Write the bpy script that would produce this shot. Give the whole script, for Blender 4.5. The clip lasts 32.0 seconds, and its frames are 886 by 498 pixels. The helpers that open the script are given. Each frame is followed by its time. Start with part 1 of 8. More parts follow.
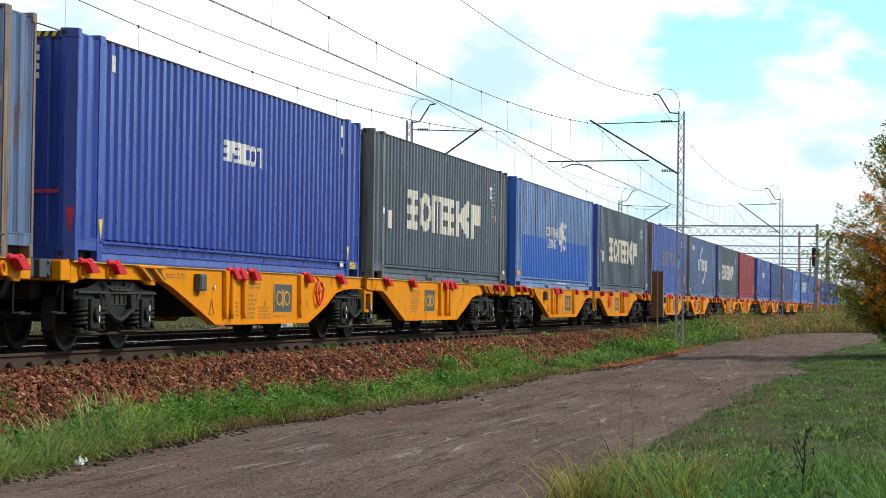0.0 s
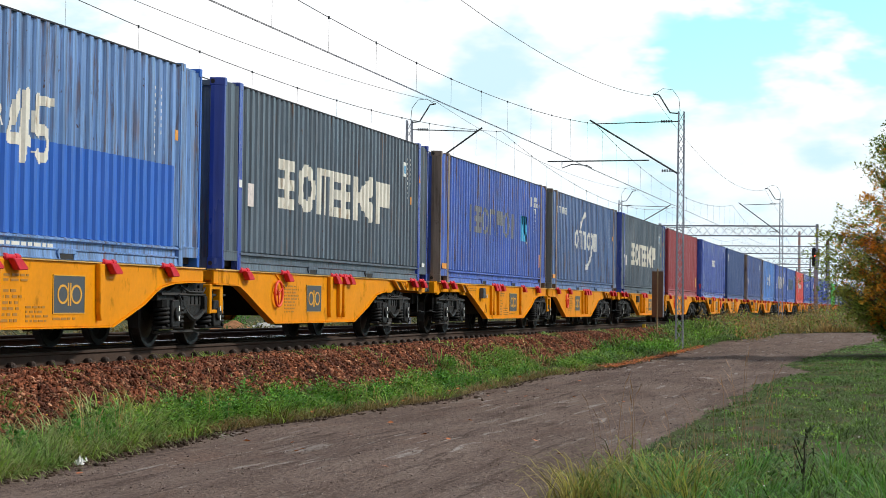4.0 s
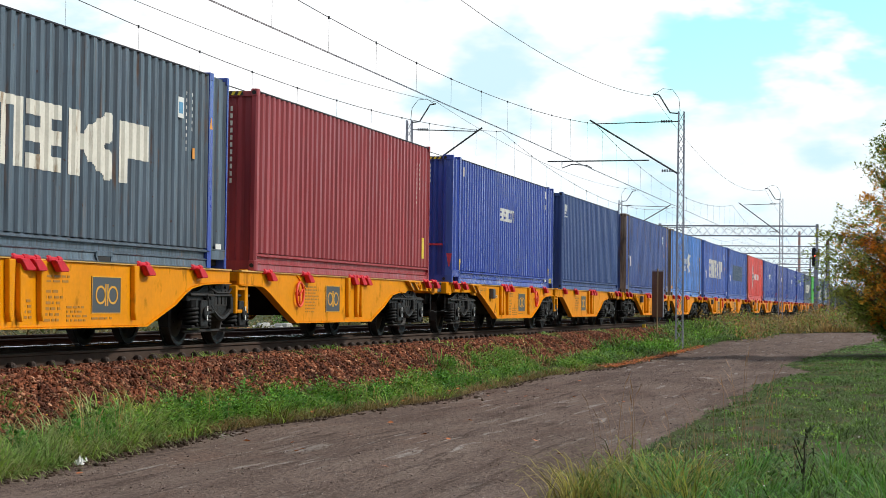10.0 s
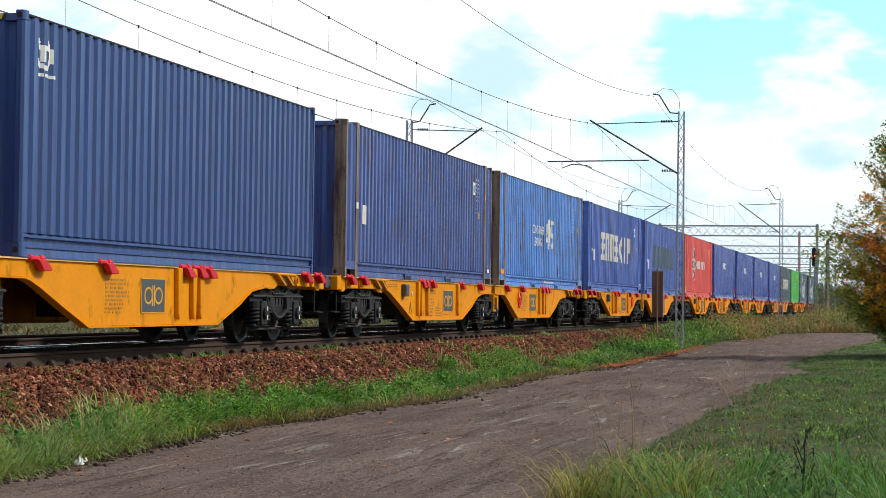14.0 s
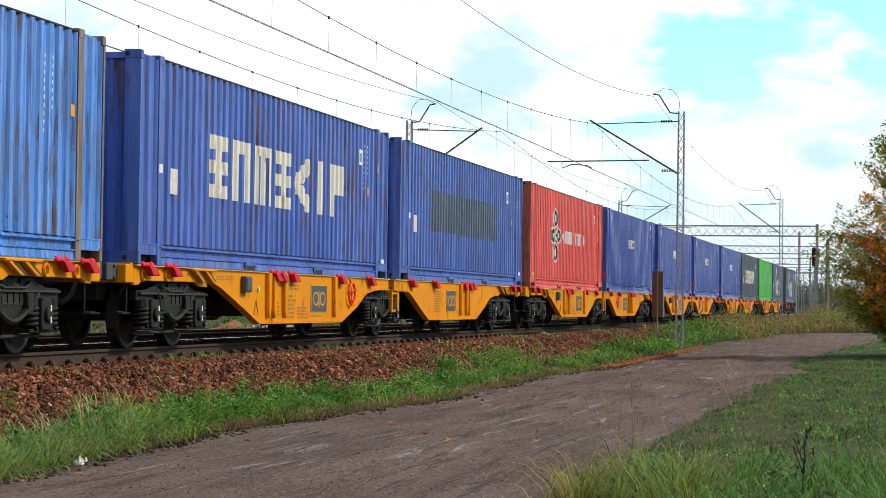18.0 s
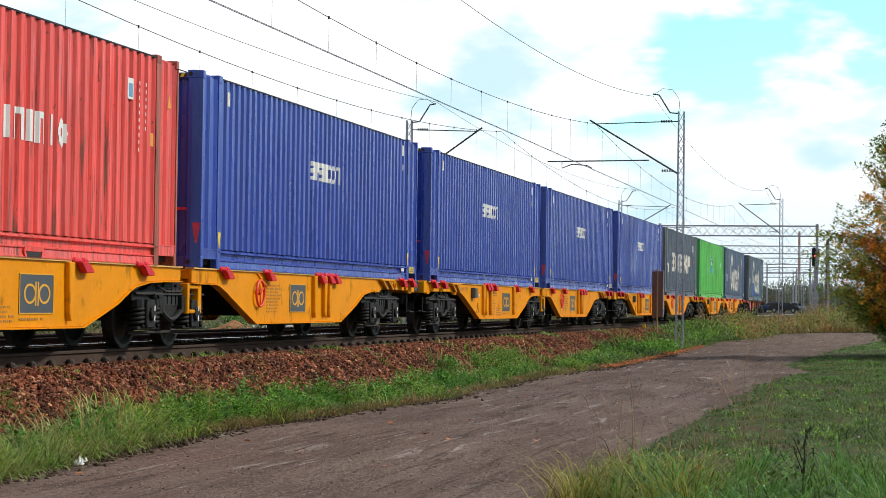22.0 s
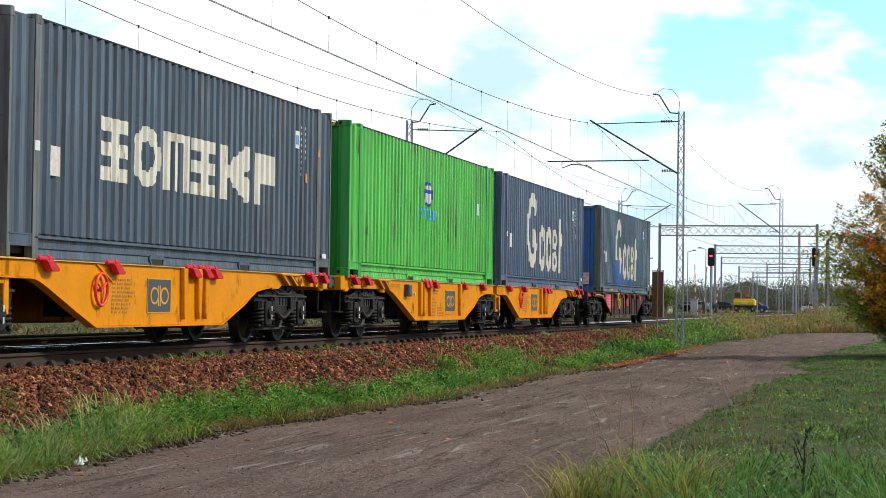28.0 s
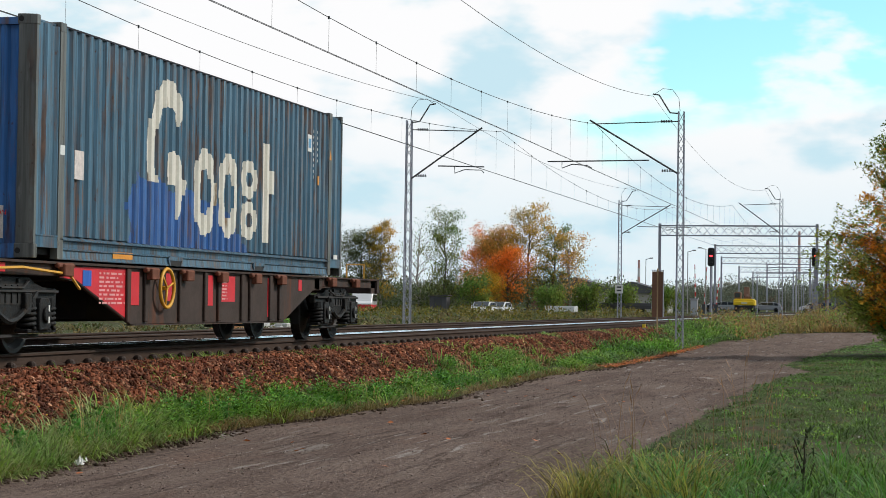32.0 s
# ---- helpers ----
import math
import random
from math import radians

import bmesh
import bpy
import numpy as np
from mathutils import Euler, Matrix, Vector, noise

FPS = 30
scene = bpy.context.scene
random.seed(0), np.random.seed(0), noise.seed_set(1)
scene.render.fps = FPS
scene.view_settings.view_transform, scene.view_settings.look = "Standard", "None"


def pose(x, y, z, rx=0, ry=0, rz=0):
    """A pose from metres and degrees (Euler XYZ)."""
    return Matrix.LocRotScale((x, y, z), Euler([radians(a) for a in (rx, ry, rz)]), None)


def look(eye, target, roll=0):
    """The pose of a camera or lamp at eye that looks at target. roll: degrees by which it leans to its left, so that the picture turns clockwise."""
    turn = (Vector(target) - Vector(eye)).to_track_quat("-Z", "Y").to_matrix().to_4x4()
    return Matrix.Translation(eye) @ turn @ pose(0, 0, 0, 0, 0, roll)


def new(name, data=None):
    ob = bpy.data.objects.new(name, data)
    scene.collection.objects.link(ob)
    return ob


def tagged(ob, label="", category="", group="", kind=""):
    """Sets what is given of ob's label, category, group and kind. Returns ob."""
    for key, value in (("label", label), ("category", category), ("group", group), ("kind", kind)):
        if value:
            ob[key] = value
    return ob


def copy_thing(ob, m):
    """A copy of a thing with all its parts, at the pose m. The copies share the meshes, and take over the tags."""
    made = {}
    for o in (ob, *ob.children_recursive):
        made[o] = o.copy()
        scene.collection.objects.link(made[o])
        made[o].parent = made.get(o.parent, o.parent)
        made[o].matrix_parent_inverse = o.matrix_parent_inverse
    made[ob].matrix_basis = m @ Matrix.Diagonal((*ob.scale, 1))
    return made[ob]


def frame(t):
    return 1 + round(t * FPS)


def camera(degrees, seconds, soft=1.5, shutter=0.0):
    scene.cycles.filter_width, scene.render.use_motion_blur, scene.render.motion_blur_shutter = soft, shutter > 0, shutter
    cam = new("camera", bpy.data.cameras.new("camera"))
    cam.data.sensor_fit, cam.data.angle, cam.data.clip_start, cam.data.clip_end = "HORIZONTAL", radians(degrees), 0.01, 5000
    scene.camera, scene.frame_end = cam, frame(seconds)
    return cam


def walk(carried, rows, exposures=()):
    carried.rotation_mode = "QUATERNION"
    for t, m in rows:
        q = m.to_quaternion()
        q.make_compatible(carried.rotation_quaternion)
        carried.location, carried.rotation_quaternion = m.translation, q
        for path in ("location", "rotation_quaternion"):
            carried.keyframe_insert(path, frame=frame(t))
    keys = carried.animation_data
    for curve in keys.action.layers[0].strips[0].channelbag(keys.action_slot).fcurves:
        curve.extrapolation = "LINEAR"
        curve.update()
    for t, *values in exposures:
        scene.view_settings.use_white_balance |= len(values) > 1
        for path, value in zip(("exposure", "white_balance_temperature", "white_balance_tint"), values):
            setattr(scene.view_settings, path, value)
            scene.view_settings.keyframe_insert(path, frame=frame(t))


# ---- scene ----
# ---------------------------------------------------------------- camera
SECONDS = 32.0
cam = camera(24.162, SECONDS, soft=0.2)
EYE = (0.0, 0.0, 0.712)
AIM = look(EYE, (EYE[0] - 0.21991, EYE[1] + 0.97517, EYE[2] + 0.02616), 0.7545)
walk(cam, [(0.0, AIM), (SECONDS, AIM)], exposures=((0.0, 0.0), (30.6, 0.0), (SECONDS, -0.22)))

# ---------------------------------------------------------------- world, sun, exposure
SUN_DIR = Vector((0.68, 0.34, 0.60)).normalized()
world = bpy.data.worlds.new("sky")
scene.world = world
world.use_nodes = True
wn, wl = world.node_tree.nodes, world.node_tree.links
wn.clear()


def wnode(kind, **inputs):
    n = wn.new(kind)
    for k, v in inputs.items():
        n.inputs[k].default_value = v
    return n


def wmath(op, a, b=0.0, clamp=False):
    n = wn.new("ShaderNodeMath")
    n.operation, n.use_clamp = op, clamp
    for i, v in enumerate((a, b)):
        if isinstance(v, (int, float)):
            n.inputs[i].default_value = v
        else:
            wl.new(v, n.inputs[i])
    return n.outputs[0]


nishita = wn.new("ShaderNodeTexSky")
nishita.sky_type, nishita.sun_disc = "NISHITA", False
nishita.sun_elevation = math.asin(SUN_DIR.z)
nishita.sun_rotation = math.atan2(SUN_DIR.x, SUN_DIR.y)
nishita.dust_density, nishita.ozone_density = 0.6, 1.4
coords = wn.new("ShaderNodeTexCoord")
mapping = wn.new("ShaderNodeMapping")
mapping.inputs["Scale"].default_value = (1.0, 1.0, 2.2)
mapping.inputs["Location"].default_value = (3.1, 0.4, 1.7)
wl.new(coords.outputs["Generated"], mapping.inputs["Vector"])
cl1 = wnode("ShaderNodeTexNoise", Scale=5.5, Detail=7.0, Roughness=0.52)
cl2 = wnode("ShaderNodeTexNoise", Scale=13.0, Detail=5.0, Roughness=0.5)
for n in (cl1, cl2):
    wl.new(mapping.outputs[0], n.inputs["Vector"])
split = wn.new("ShaderNodeSeparateXYZ")
wl.new(coords.outputs["Generated"], split.inputs[0])
# cloud all round and low down; clear sky higher up to the east, with small drifting clouds in it


def wstep(v, lo, hi):
    n = wn.new("ShaderNodeMapRange")
    n.interpolation_type = "SMOOTHSTEP"
    n.inputs["From Min"].default_value, n.inputs["From Max"].default_value = lo, hi
    wl.new(v, n.inputs[0])
    return n.outputs[0]


east = wmath("ADD", split.outputs[0], wmath("MULTIPLY", wmath("SUBTRACT", cl1.outputs[0], 0.5), 0.16))
high = wmath("ADD", split.outputs[2], wmath("MULTIPLY", wmath("SUBTRACT", cl1.outputs[0], 0.5), 0.14))
overhead = wmath("MULTIPLY", wmath("MAXIMUM", wstep(split.outputs[2], 0.17, 0.34), wstep(wmath("MULTIPLY", split.outputs[1], -1.0), -0.6, 0.0)), 0.92)
clear = wmath("MULTIPLY", wstep(east, -0.132, -0.112), wstep(high, 0.082, 0.105))
drift = wmath("MULTIPLY", wstep(cl2.outputs[0], 0.50, 0.60), 0.85)
cover = wmath("SUBTRACT", 1.0, wmath("MULTIPLY", clear, wmath("SUBTRACT", 1.0, drift)))
grey = wn.new("ShaderNodeMapRange")
grey.interpolation_type = "SMOOTHSTEP"
grey.inputs["From Min"].default_value, grey.inputs["From Max"].default_value = 0.36, 0.53
wl.new(cl2.outputs[0], grey.inputs[0])
cloud = wn.new("ShaderNodeMixRGB")
cloud.inputs[1].default_value, cloud.inputs[2].default_value = (6.2, 8.5, 9.5, 1), (10.4, 10.4, 10.5, 1)
wl.new(wmath("MULTIPLY", grey.outputs[0], wmath("ADD", 0.5, wmath("MULTIPLY", wstep(split.outputs[2], 0.02, 0.10), 0.5))), cloud.inputs[0])
mixed = wn.new("ShaderNodeMixRGB")
wl.new(cover, mixed.inputs[0])
gain = wn.new("ShaderNodeMixRGB")
gain.blend_type = "MULTIPLY"
gain.inputs[0].default_value, gain.inputs[2].default_value = 1.0, (1.3, 1.95, 1.9, 1)
wl.new(nishita.outputs[0], gain.inputs[1])
wl.new(gain.outputs[0], mixed.inputs[1])
wl.new(cloud.outputs[0], mixed.inputs[2])
thick = wn.new("ShaderNodeMixRGB")
thick.inputs[2].default_value = (4.9, 5.25, 5.75, 1)
wl.new(overhead, thick.inputs[0])
wl.new(mixed.outputs[0], thick.inputs[1])
background = wnode("ShaderNodeBackground", Strength=0.11)
wl.new(thick.outputs[0], background.inputs[0])
wl.new(background.outputs[0], wn.new("ShaderNodeOutputWorld").inputs[0])

sun_lamp = new("sun", bpy.data.lights.new("sun", "SUN"))
sun_lamp.data.energy, sun_lamp.data.angle, sun_lamp.data.color = 3.1, radians(3.0), (1.0, 0.94, 0.86)
sun_lamp.matrix_world = look(SUN_DIR * 50, (0, 0, 0))

# ---------------------------------------------------------------- materials
MATS = {}


def mat(name, base, rough=0.6, metal=0.0, var=0.25, scale=3.0, bump=0.0, bump_scale=40.0, stain=None, stain_amount=0.0,
        stain_scale=(2.0, 2.0, 0.5), rand=0.0, spec=0.5, island=0.0, second=None, second_scale=1.0, second_at=(0.45, 0.6), emit=0.0, speck=None, speck_scale=30.0, speck_at=(0.56, 0.62)):
    """A procedural surface: base colour varied at two scales, with stains, wear and fine relief."""
    if name in MATS:
        return MATS[name]
    m = MATS[name] = bpy.data.materials.new(name)
    m.use_nodes = True
    n, l = m.node_tree.nodes, m.node_tree.links
    bsdf = n["Principled BSDF"]
    tc = n.new("ShaderNodeTexCoord")
    space = tc.outputs["Object"]

    def noise_node(s, detail=6.0, rough_=0.6):
        t = n.new("ShaderNodeTexNoise")
        t.inputs["Detail"].default_value, t.inputs["Roughness"].default_value = detail, rough_
        mp = n.new("ShaderNodeMapping")
        mp.inputs["Scale"].default_value = (s, s, s) if isinstance(s, (int, float)) else s
        l.new(space, mp.inputs[0])
        l.new(mp.outputs[0], t.inputs["Vector"])
        t.inputs["Scale"].default_value = 1.0
        return t.outputs[0]

    def mix(f, a, b, kind="MIX"):
        x = n.new("ShaderNodeMixRGB")
        x.blend_type = kind
        for i, v in enumerate((f, a, b)):
            if isinstance(v, (int, float)):
                x.inputs[i].default_value = v
            elif isinstance(v, tuple):
                x.inputs[i].default_value = (*v[:3], 1)
            else:
                l.new(v, x.inputs[i])
        return x.outputs[0]

    def ramp(v, a, b, lo=0.0, hi=1.0):
        r = n.new("ShaderNodeMapRange")
        r.inputs["From Min"].default_value, r.inputs["From Max"].default_value = a, b
        r.inputs["To Min"].default_value, r.inputs["To Max"].default_value = lo, hi
        l.new(v, r.inputs[0])
        return r.outputs[0]

    col = base
    if second:
        col = mix(ramp(noise_node(second_scale), *second_at), base, second)
    if var:
        big, small = noise_node(scale, 4), noise_node(tuple(scale * 9 for _ in range(3)) if isinstance(scale, (int, float)) else tuple(s * 9 for s in scale), 3)
        v = mix(0.4, big, small)
        k = n.new("ShaderNodeMapRange")
        k.inputs["From Min"].default_value, k.inputs["From Max"].default_value = 0.3, 0.7
        k.inputs["To Min"].default_value, k.inputs["To Max"].default_value = 1 - var, 1 + var
        l.new(v, k.inputs[0])
        col = mix(1.0, col, k.outputs[0], "MULTIPLY")
    if speck:
        col = mix(ramp(noise_node(speck_scale, 3), *speck_at), col, speck)
    if rand:
        info = n.new("ShaderNodeObjectInfo")
        col = mix(1.0, col, ramp(info.outputs["Random"], 0, 1, 1 - rand, 1 + rand), "MULTIPLY")
    if island:
        geo = n.new("ShaderNodeNewGeometry")
        col = mix(1.0, col, ramp(geo.outputs["Random Per Island"], 0, 1, 1 - island, 1 + island), "MULTIPLY")
    rough_in = rough
    if stain:
        a = noise_node(stain_scale, 6, 0.65)
        t = 0.70 - 0.28 * stain_amount
        f = ramp(a, t, t + 0.12)
        col = mix(f, col, stain)
        rough_in = ramp(f, 0, 1, rough, 0.9)
    if isinstance(col, tuple):
        bsdf.inputs["Base Color"].default_value = (*col, 1)
    else:
        l.new(col, bsdf.inputs["Base Color"])
    if isinstance(rough_in, (int, float)):
        bsdf.inputs["Roughness"].default_value = rough_in
    else:
        l.new(rough_in, bsdf.inputs["Roughness"])
    bsdf.inputs["Metallic"].default_value = metal
    bsdf.inputs["Specular IOR Level"].default_value = spec
    if emit:
        bsdf.inputs["Emission Color"].default_value = (*base, 1)
        bsdf.inputs["Emission Strength"].default_value = emit
    if bump:
        b = n.new("ShaderNodeBump")
        b.inputs["Strength"].default_value = bump
        b.inputs["Distance"].default_value = 0.02
        l.new(noise_node(bump_scale, 4), b.inputs["Height"])
        l.new(b.outputs[0], bsdf.inputs["Normal"])
    return m


class Nodes:
    """Short hand for building a node material over object space."""

    def __init__(self, name, shifted=False):
        self.m = bpy.data.materials.new(name)
        self.m.use_nodes = True
        self.n, self.l = self.m.node_tree.nodes, self.m.node_tree.links
        self.bsdf = self.n["Principled BSDF"]
        self.space = self.n.new("ShaderNodeTexCoord").outputs["Object"]
        if shifted:
            info, add = self.n.new("ShaderNodeObjectInfo"), self.n.new("ShaderNodeVectorMath")
            by = self.ramp(info.outputs["Random"], 0, 1, 0, 60)
            self.l.new(self.space, add.inputs[0])
            self.l.new(by, add.inputs[1])
            self.space = add.outputs[0]

    def put(self, value, socket):
        if isinstance(value, (int, float)):
            socket.default_value = value
        elif isinstance(value, tuple):
            socket.default_value = (*value[:3], 1)
        else:
            self.l.new(value, socket)

    def noise(self, scale, detail=4.0, rough=0.6):
        t, mp = self.n.new("ShaderNodeTexNoise"), self.n.new("ShaderNodeMapping")
        t.inputs["Detail"].default_value, t.inputs["Roughness"].default_value, t.inputs["Scale"].default_value = detail, rough, 1.0
        mp.inputs["Scale"].default_value = scale
        self.l.new(self.space, mp.inputs[0])
        self.l.new(mp.outputs[0], t.inputs["Vector"])
        return t.outputs[0]

    def cells(self, scale):
        t, mp = self.n.new("ShaderNodeTexVoronoi"), self.n.new("ShaderNodeMapping")
        t.inputs["Scale"].default_value = 1.0
        mp.inputs["Scale"].default_value = scale
        self.l.new(self.space, mp.inputs[0])
        self.l.new(mp.outputs[0], t.inputs["Vector"])
        return t.outputs["Color"]

    def ramp(self, v, a, b, lo=0.0, hi=1.0):
        r = self.n.new("ShaderNodeMapRange")
        for k, x in (("From Min", a), ("From Max", b), ("To Min", lo), ("To Max", hi)):
            r.inputs[k].default_value = x
        self.put(v, r.inputs[0])
        return r.outputs[0]

    def mix(self, f, a, b, kind="MIX"):
        x = self.n.new("ShaderNodeMixRGB")
        x.blend_type = kind
        for i, v in enumerate((f, a, b)):
            self.put(v, x.inputs[i])
        return x.outputs[0]

    def times(self, a, b):
        x = self.n.new("ShaderNodeMath")
        x.operation = "MULTIPLY"
        self.put(a, x.inputs[0])
        self.put(b, x.inputs[1])
        return x.outputs[0]

    def finish(self, colour, rough, spec, bump=None, strength=0.5, distance=0.02):
        self.put(colour, self.bsdf.inputs["Base Color"])
        self.put(rough, self.bsdf.inputs["Roughness"])
        self.bsdf.inputs["Specular IOR Level"].default_value = spec
        if bump is not None:
            b = self.n.new("ShaderNodeBump")
            b.inputs["Strength"].default_value, b.inputs["Distance"].default_value = strength, distance
            self.l.new(bump, b.inputs["Height"])
            self.l.new(b.outputs[0], self.bsdf.inputs["Normal"])
        return self.m


def leaf_mat(name, base, var=0.35, through_light=0.35, second=None):
    """Foliage: each leaf of its own tone, some light passing through."""
    if name in MATS:
        return MATS[name]
    m = MATS[name] = bpy.data.materials.new(name)
    m.use_nodes = True
    n, l = m.node_tree.nodes, m.node_tree.links
    bsdf = n["Principled BSDF"]
    geo = n.new("ShaderNodeNewGeometry")
    r = n.new("ShaderNodeMapRange")
    r.inputs["To Min"].default_value, r.inputs["To Max"].default_value = 1 - var, 1 + var
    l.new(geo.outputs["Random Per Island"], r.inputs[0])
    colour = (*base, 1)
    mixer = n.new("ShaderNodeMixRGB")
    mixer.blend_type, mixer.inputs[0].default_value = "MULTIPLY", 1.0
    if second:
        tc, tn = n.new("ShaderNodeTexCoord"), n.new("ShaderNodeTexNoise")
        tn.inputs["Scale"].default_value, tn.inputs["Detail"].default_value = 0.5, 3.0
        l.new(tc.outputs["Object"], tn.inputs["Vector"])
        k = n.new("ShaderNodeMapRange")
        k.inputs["From Min"].default_value, k.inputs["From Max"].default_value = 0.42, 0.58
        l.new(tn.outputs[0], k.inputs[0])
        two = n.new("ShaderNodeMixRGB")
        two.inputs[1].default_value, two.inputs[2].default_value = colour, (*second, 1)
        l.new(k.outputs[0], two.inputs[0])
        l.new(two.outputs[0], mixer.inputs[1])
    else:
        mixer.inputs[1].default_value = colour
    l.new(r.outputs[0], mixer.inputs[2])
    l.new(mixer.outputs[0], bsdf.inputs["Base Color"])
    bsdf.inputs["Roughness"].default_value = 0.5
    bsdf.inputs["Specular IOR Level"].default_value = 0.25
    tl = n.new("ShaderNodeBsdfTranslucent")
    l.new(mixer.outputs[0], tl.inputs[0])
    ms = n.new("ShaderNodeMixShader")
    ms.inputs[0].default_value = through_light
    l.new(bsdf.outputs[0], ms.inputs[1])
    l.new(tl.outputs[0], ms.inputs[2])
    l.new(ms.outputs[0], n["Material Output"].inputs[0])
    return m


# ---------------------------------------------------------------- mesh building
class Shape:
    """Collects solids into one mesh."""

    def __init__(self):
        self.v, self.f = [], []

    def add(self, vs, fs):
        k = len(self.v)
        self.v += [tuple(p) for p in vs]
        self.f += [tuple(i + k for i in f) for f in fs]
        return self

    def box(self, x0, x1, y0, y1, z0, z1):
        vs = [(x, y, z) for z in (z0, z1) for y in (y0, y1) for x in (x0, x1)]
        return self.add(vs, [(0, 2, 3, 1), (4, 5, 7, 6), (0, 1, 5, 4), (2, 6, 7, 3), (0, 4, 6, 2), (1, 3, 7, 5)])

    def prism(self, poly, axis, lo, hi):
        """poly: points in the plane across the axis; x: (y, z), y: (x, z), z: (x, y)."""
        def at(p, h):
            return {"x": (h, p[0], p[1]), "y": (p[0], h, p[1]), "z": (p[0], p[1], h)}[axis]
        n = len(poly)
        area = sum(poly[i][0] * poly[(i + 1) % n][1] - poly[(i + 1) % n][0] * poly[i][1] for i in range(n))
        flip = (area < 0) != (axis == "y")
        if flip:
            poly = poly[::-1]
        vs = [at(p, lo) for p in poly] + [at(p, hi) for p in poly]
        fs = [tuple(range(n))[::-1], tuple(range(n, 2 * n))] + [(i, (i + 1) % n, (i + 1) % n + n, i + n) for i in range(n)]
        return self.add(vs, fs)

    def rod(self, a, b, r, r2=None, n=6):
        a, b = Vector(a), Vector(b)
        r2 = r if r2 is None else r2
        w = (b - a).normalized()
        u = w.orthogonal().normalized()
        s = w.cross(u)
        ring = [(math.cos(2 * math.pi * i / n), math.sin(2 * math.pi * i / n)) for i in range(n)]
        vs = [a + (u * c + s * d) * r for c, d in ring] + [b + (u * c + s * d) * r2 for c, d in ring]
        fs = [tuple(range(n))[::-1], tuple(range(n, 2 * n))] + [(i, (i + 1) % n, (i + 1) % n + n, i + n) for i in range(n)]
        return self.add(vs, fs)

    def path(self, pts, r, n=5):
        """A round bar bent along the given points."""
        pts = [Vector(p) for p in pts]
        vs, fs, u = [], [], None
        for i, p in enumerate(pts):
            w = (pts[min(i + 1, len(pts) - 1)] - pts[max(i - 1, 0)]).normalized()
            u = w.orthogonal() if u is None else u - w * u.dot(w)
            u = u.normalized() if u.length > 1e-6 else w.orthogonal().normalized()
            s = w.cross(u)
            vs += [p + (u * math.cos(2 * math.pi * j / n) + s * math.sin(2 * math.pi * j / n)) * r for j in range(n)]
        for i in range(len(pts) - 1):
            fs += [(i * n + j, i * n + (j + 1) % n, (i + 1) * n + (j + 1) % n, (i + 1) * n + j) for j in range(n)]
        k = (len(pts) - 1) * n
        return self.add(vs, fs + [tuple(range(n))[::-1], tuple(range(k, k + n))])

    def ring(self, centre, axis, radius, r, n=24, m=6):
        c, w = Vector(centre), Vector(axis).normalized()
        u = w.orthogonal().normalized()
        s = w.cross(u)
        vs, fs = [], []
        for i in range(n):
            d = u * math.cos(2 * math.pi * i / n) + s * math.sin(2 * math.pi * i / n)
            for j in range(m):
                a = 2 * math.pi * j / m
                vs.append(c + d * (radius + r * math.cos(a)) + w * (r * math.sin(a)))
        for i in range(n):
            for j in range(m):
                fs.append((i * m + j, ((i + 1) % n) * m + j, ((i + 1) % n) * m + (j + 1) % m, i * m + (j + 1) % m))
        return self.add(vs, fs)

    def lathe(self, profile, n=24, axis="x", centre=(0, 0, 0)):
        """profile: (radius, height along the axis), closed."""
        vs, fs, m = [], [], len(profile)
        for i in range(n):
            a = 2 * math.pi * i / n
            for r, h in profile:
                p = {"x": (h, r * math.cos(a), r * math.sin(a)), "z": (r * math.cos(a), r * math.sin(a), h), "y": (r * math.sin(a), h, r * math.cos(a))}[axis]
                vs.append(tuple(p[k] + centre[k] for k in range(3)))
        for i in range(n):
            for j in range(m):
                fs.append((i * m + j, ((i + 1) % n) * m + j, ((i + 1) % n) * m + (j + 1) % m, i * m + (j + 1) % m))
        return self.add(vs, fs)

    def mesh(self, name, bevel=0.0, smooth=False):
        me = bpy.data.meshes.new(name)
        me.from_pydata(self.v, [], self.f)
        if bevel:
            bm = bmesh.new()
            bm.from_mesh(me)
            es = [e for e in bm.edges if len(e.link_faces) == 2 and e.calc_face_angle(0) > 0.5]
            bmesh.ops.bevel(bm, geom=es, offset=bevel, segments=1, affect="EDGES", clamp_overlap=True)
            bm.to_mesh(me)
            bm.free()
        if smooth:
            me.polygons.foreach_set("use_smooth", [True] * len(me.polygons))
        me.update()
        return me


def part(name, shape, material, parent=None, label="", bevel=0.0, smooth=False, loc=None):
    """One mesh object under a thing or a part. shape: a Shape or a mesh."""
    me = shape if isinstance(shape, bpy.types.Mesh) else shape.mesh(name, bevel, smooth)
    if not me.materials:
        me.materials.append(material)
    ob = new(name, me)
    if me.materials[0] != material:
        ob.material_slots[0].link = "OBJECT"
        ob.material_slots[0].material = material
    ob.parent = parent
    if loc:
        ob.location = loc
    return tagged(ob, label)


def empty(name, label, category, group="", kind="", m=None):
    ob = tagged(new(name), label, category, group, kind)
    ob.empty_display_size = 0.2
    if m is not None:
        ob.matrix_basis = m
    return ob


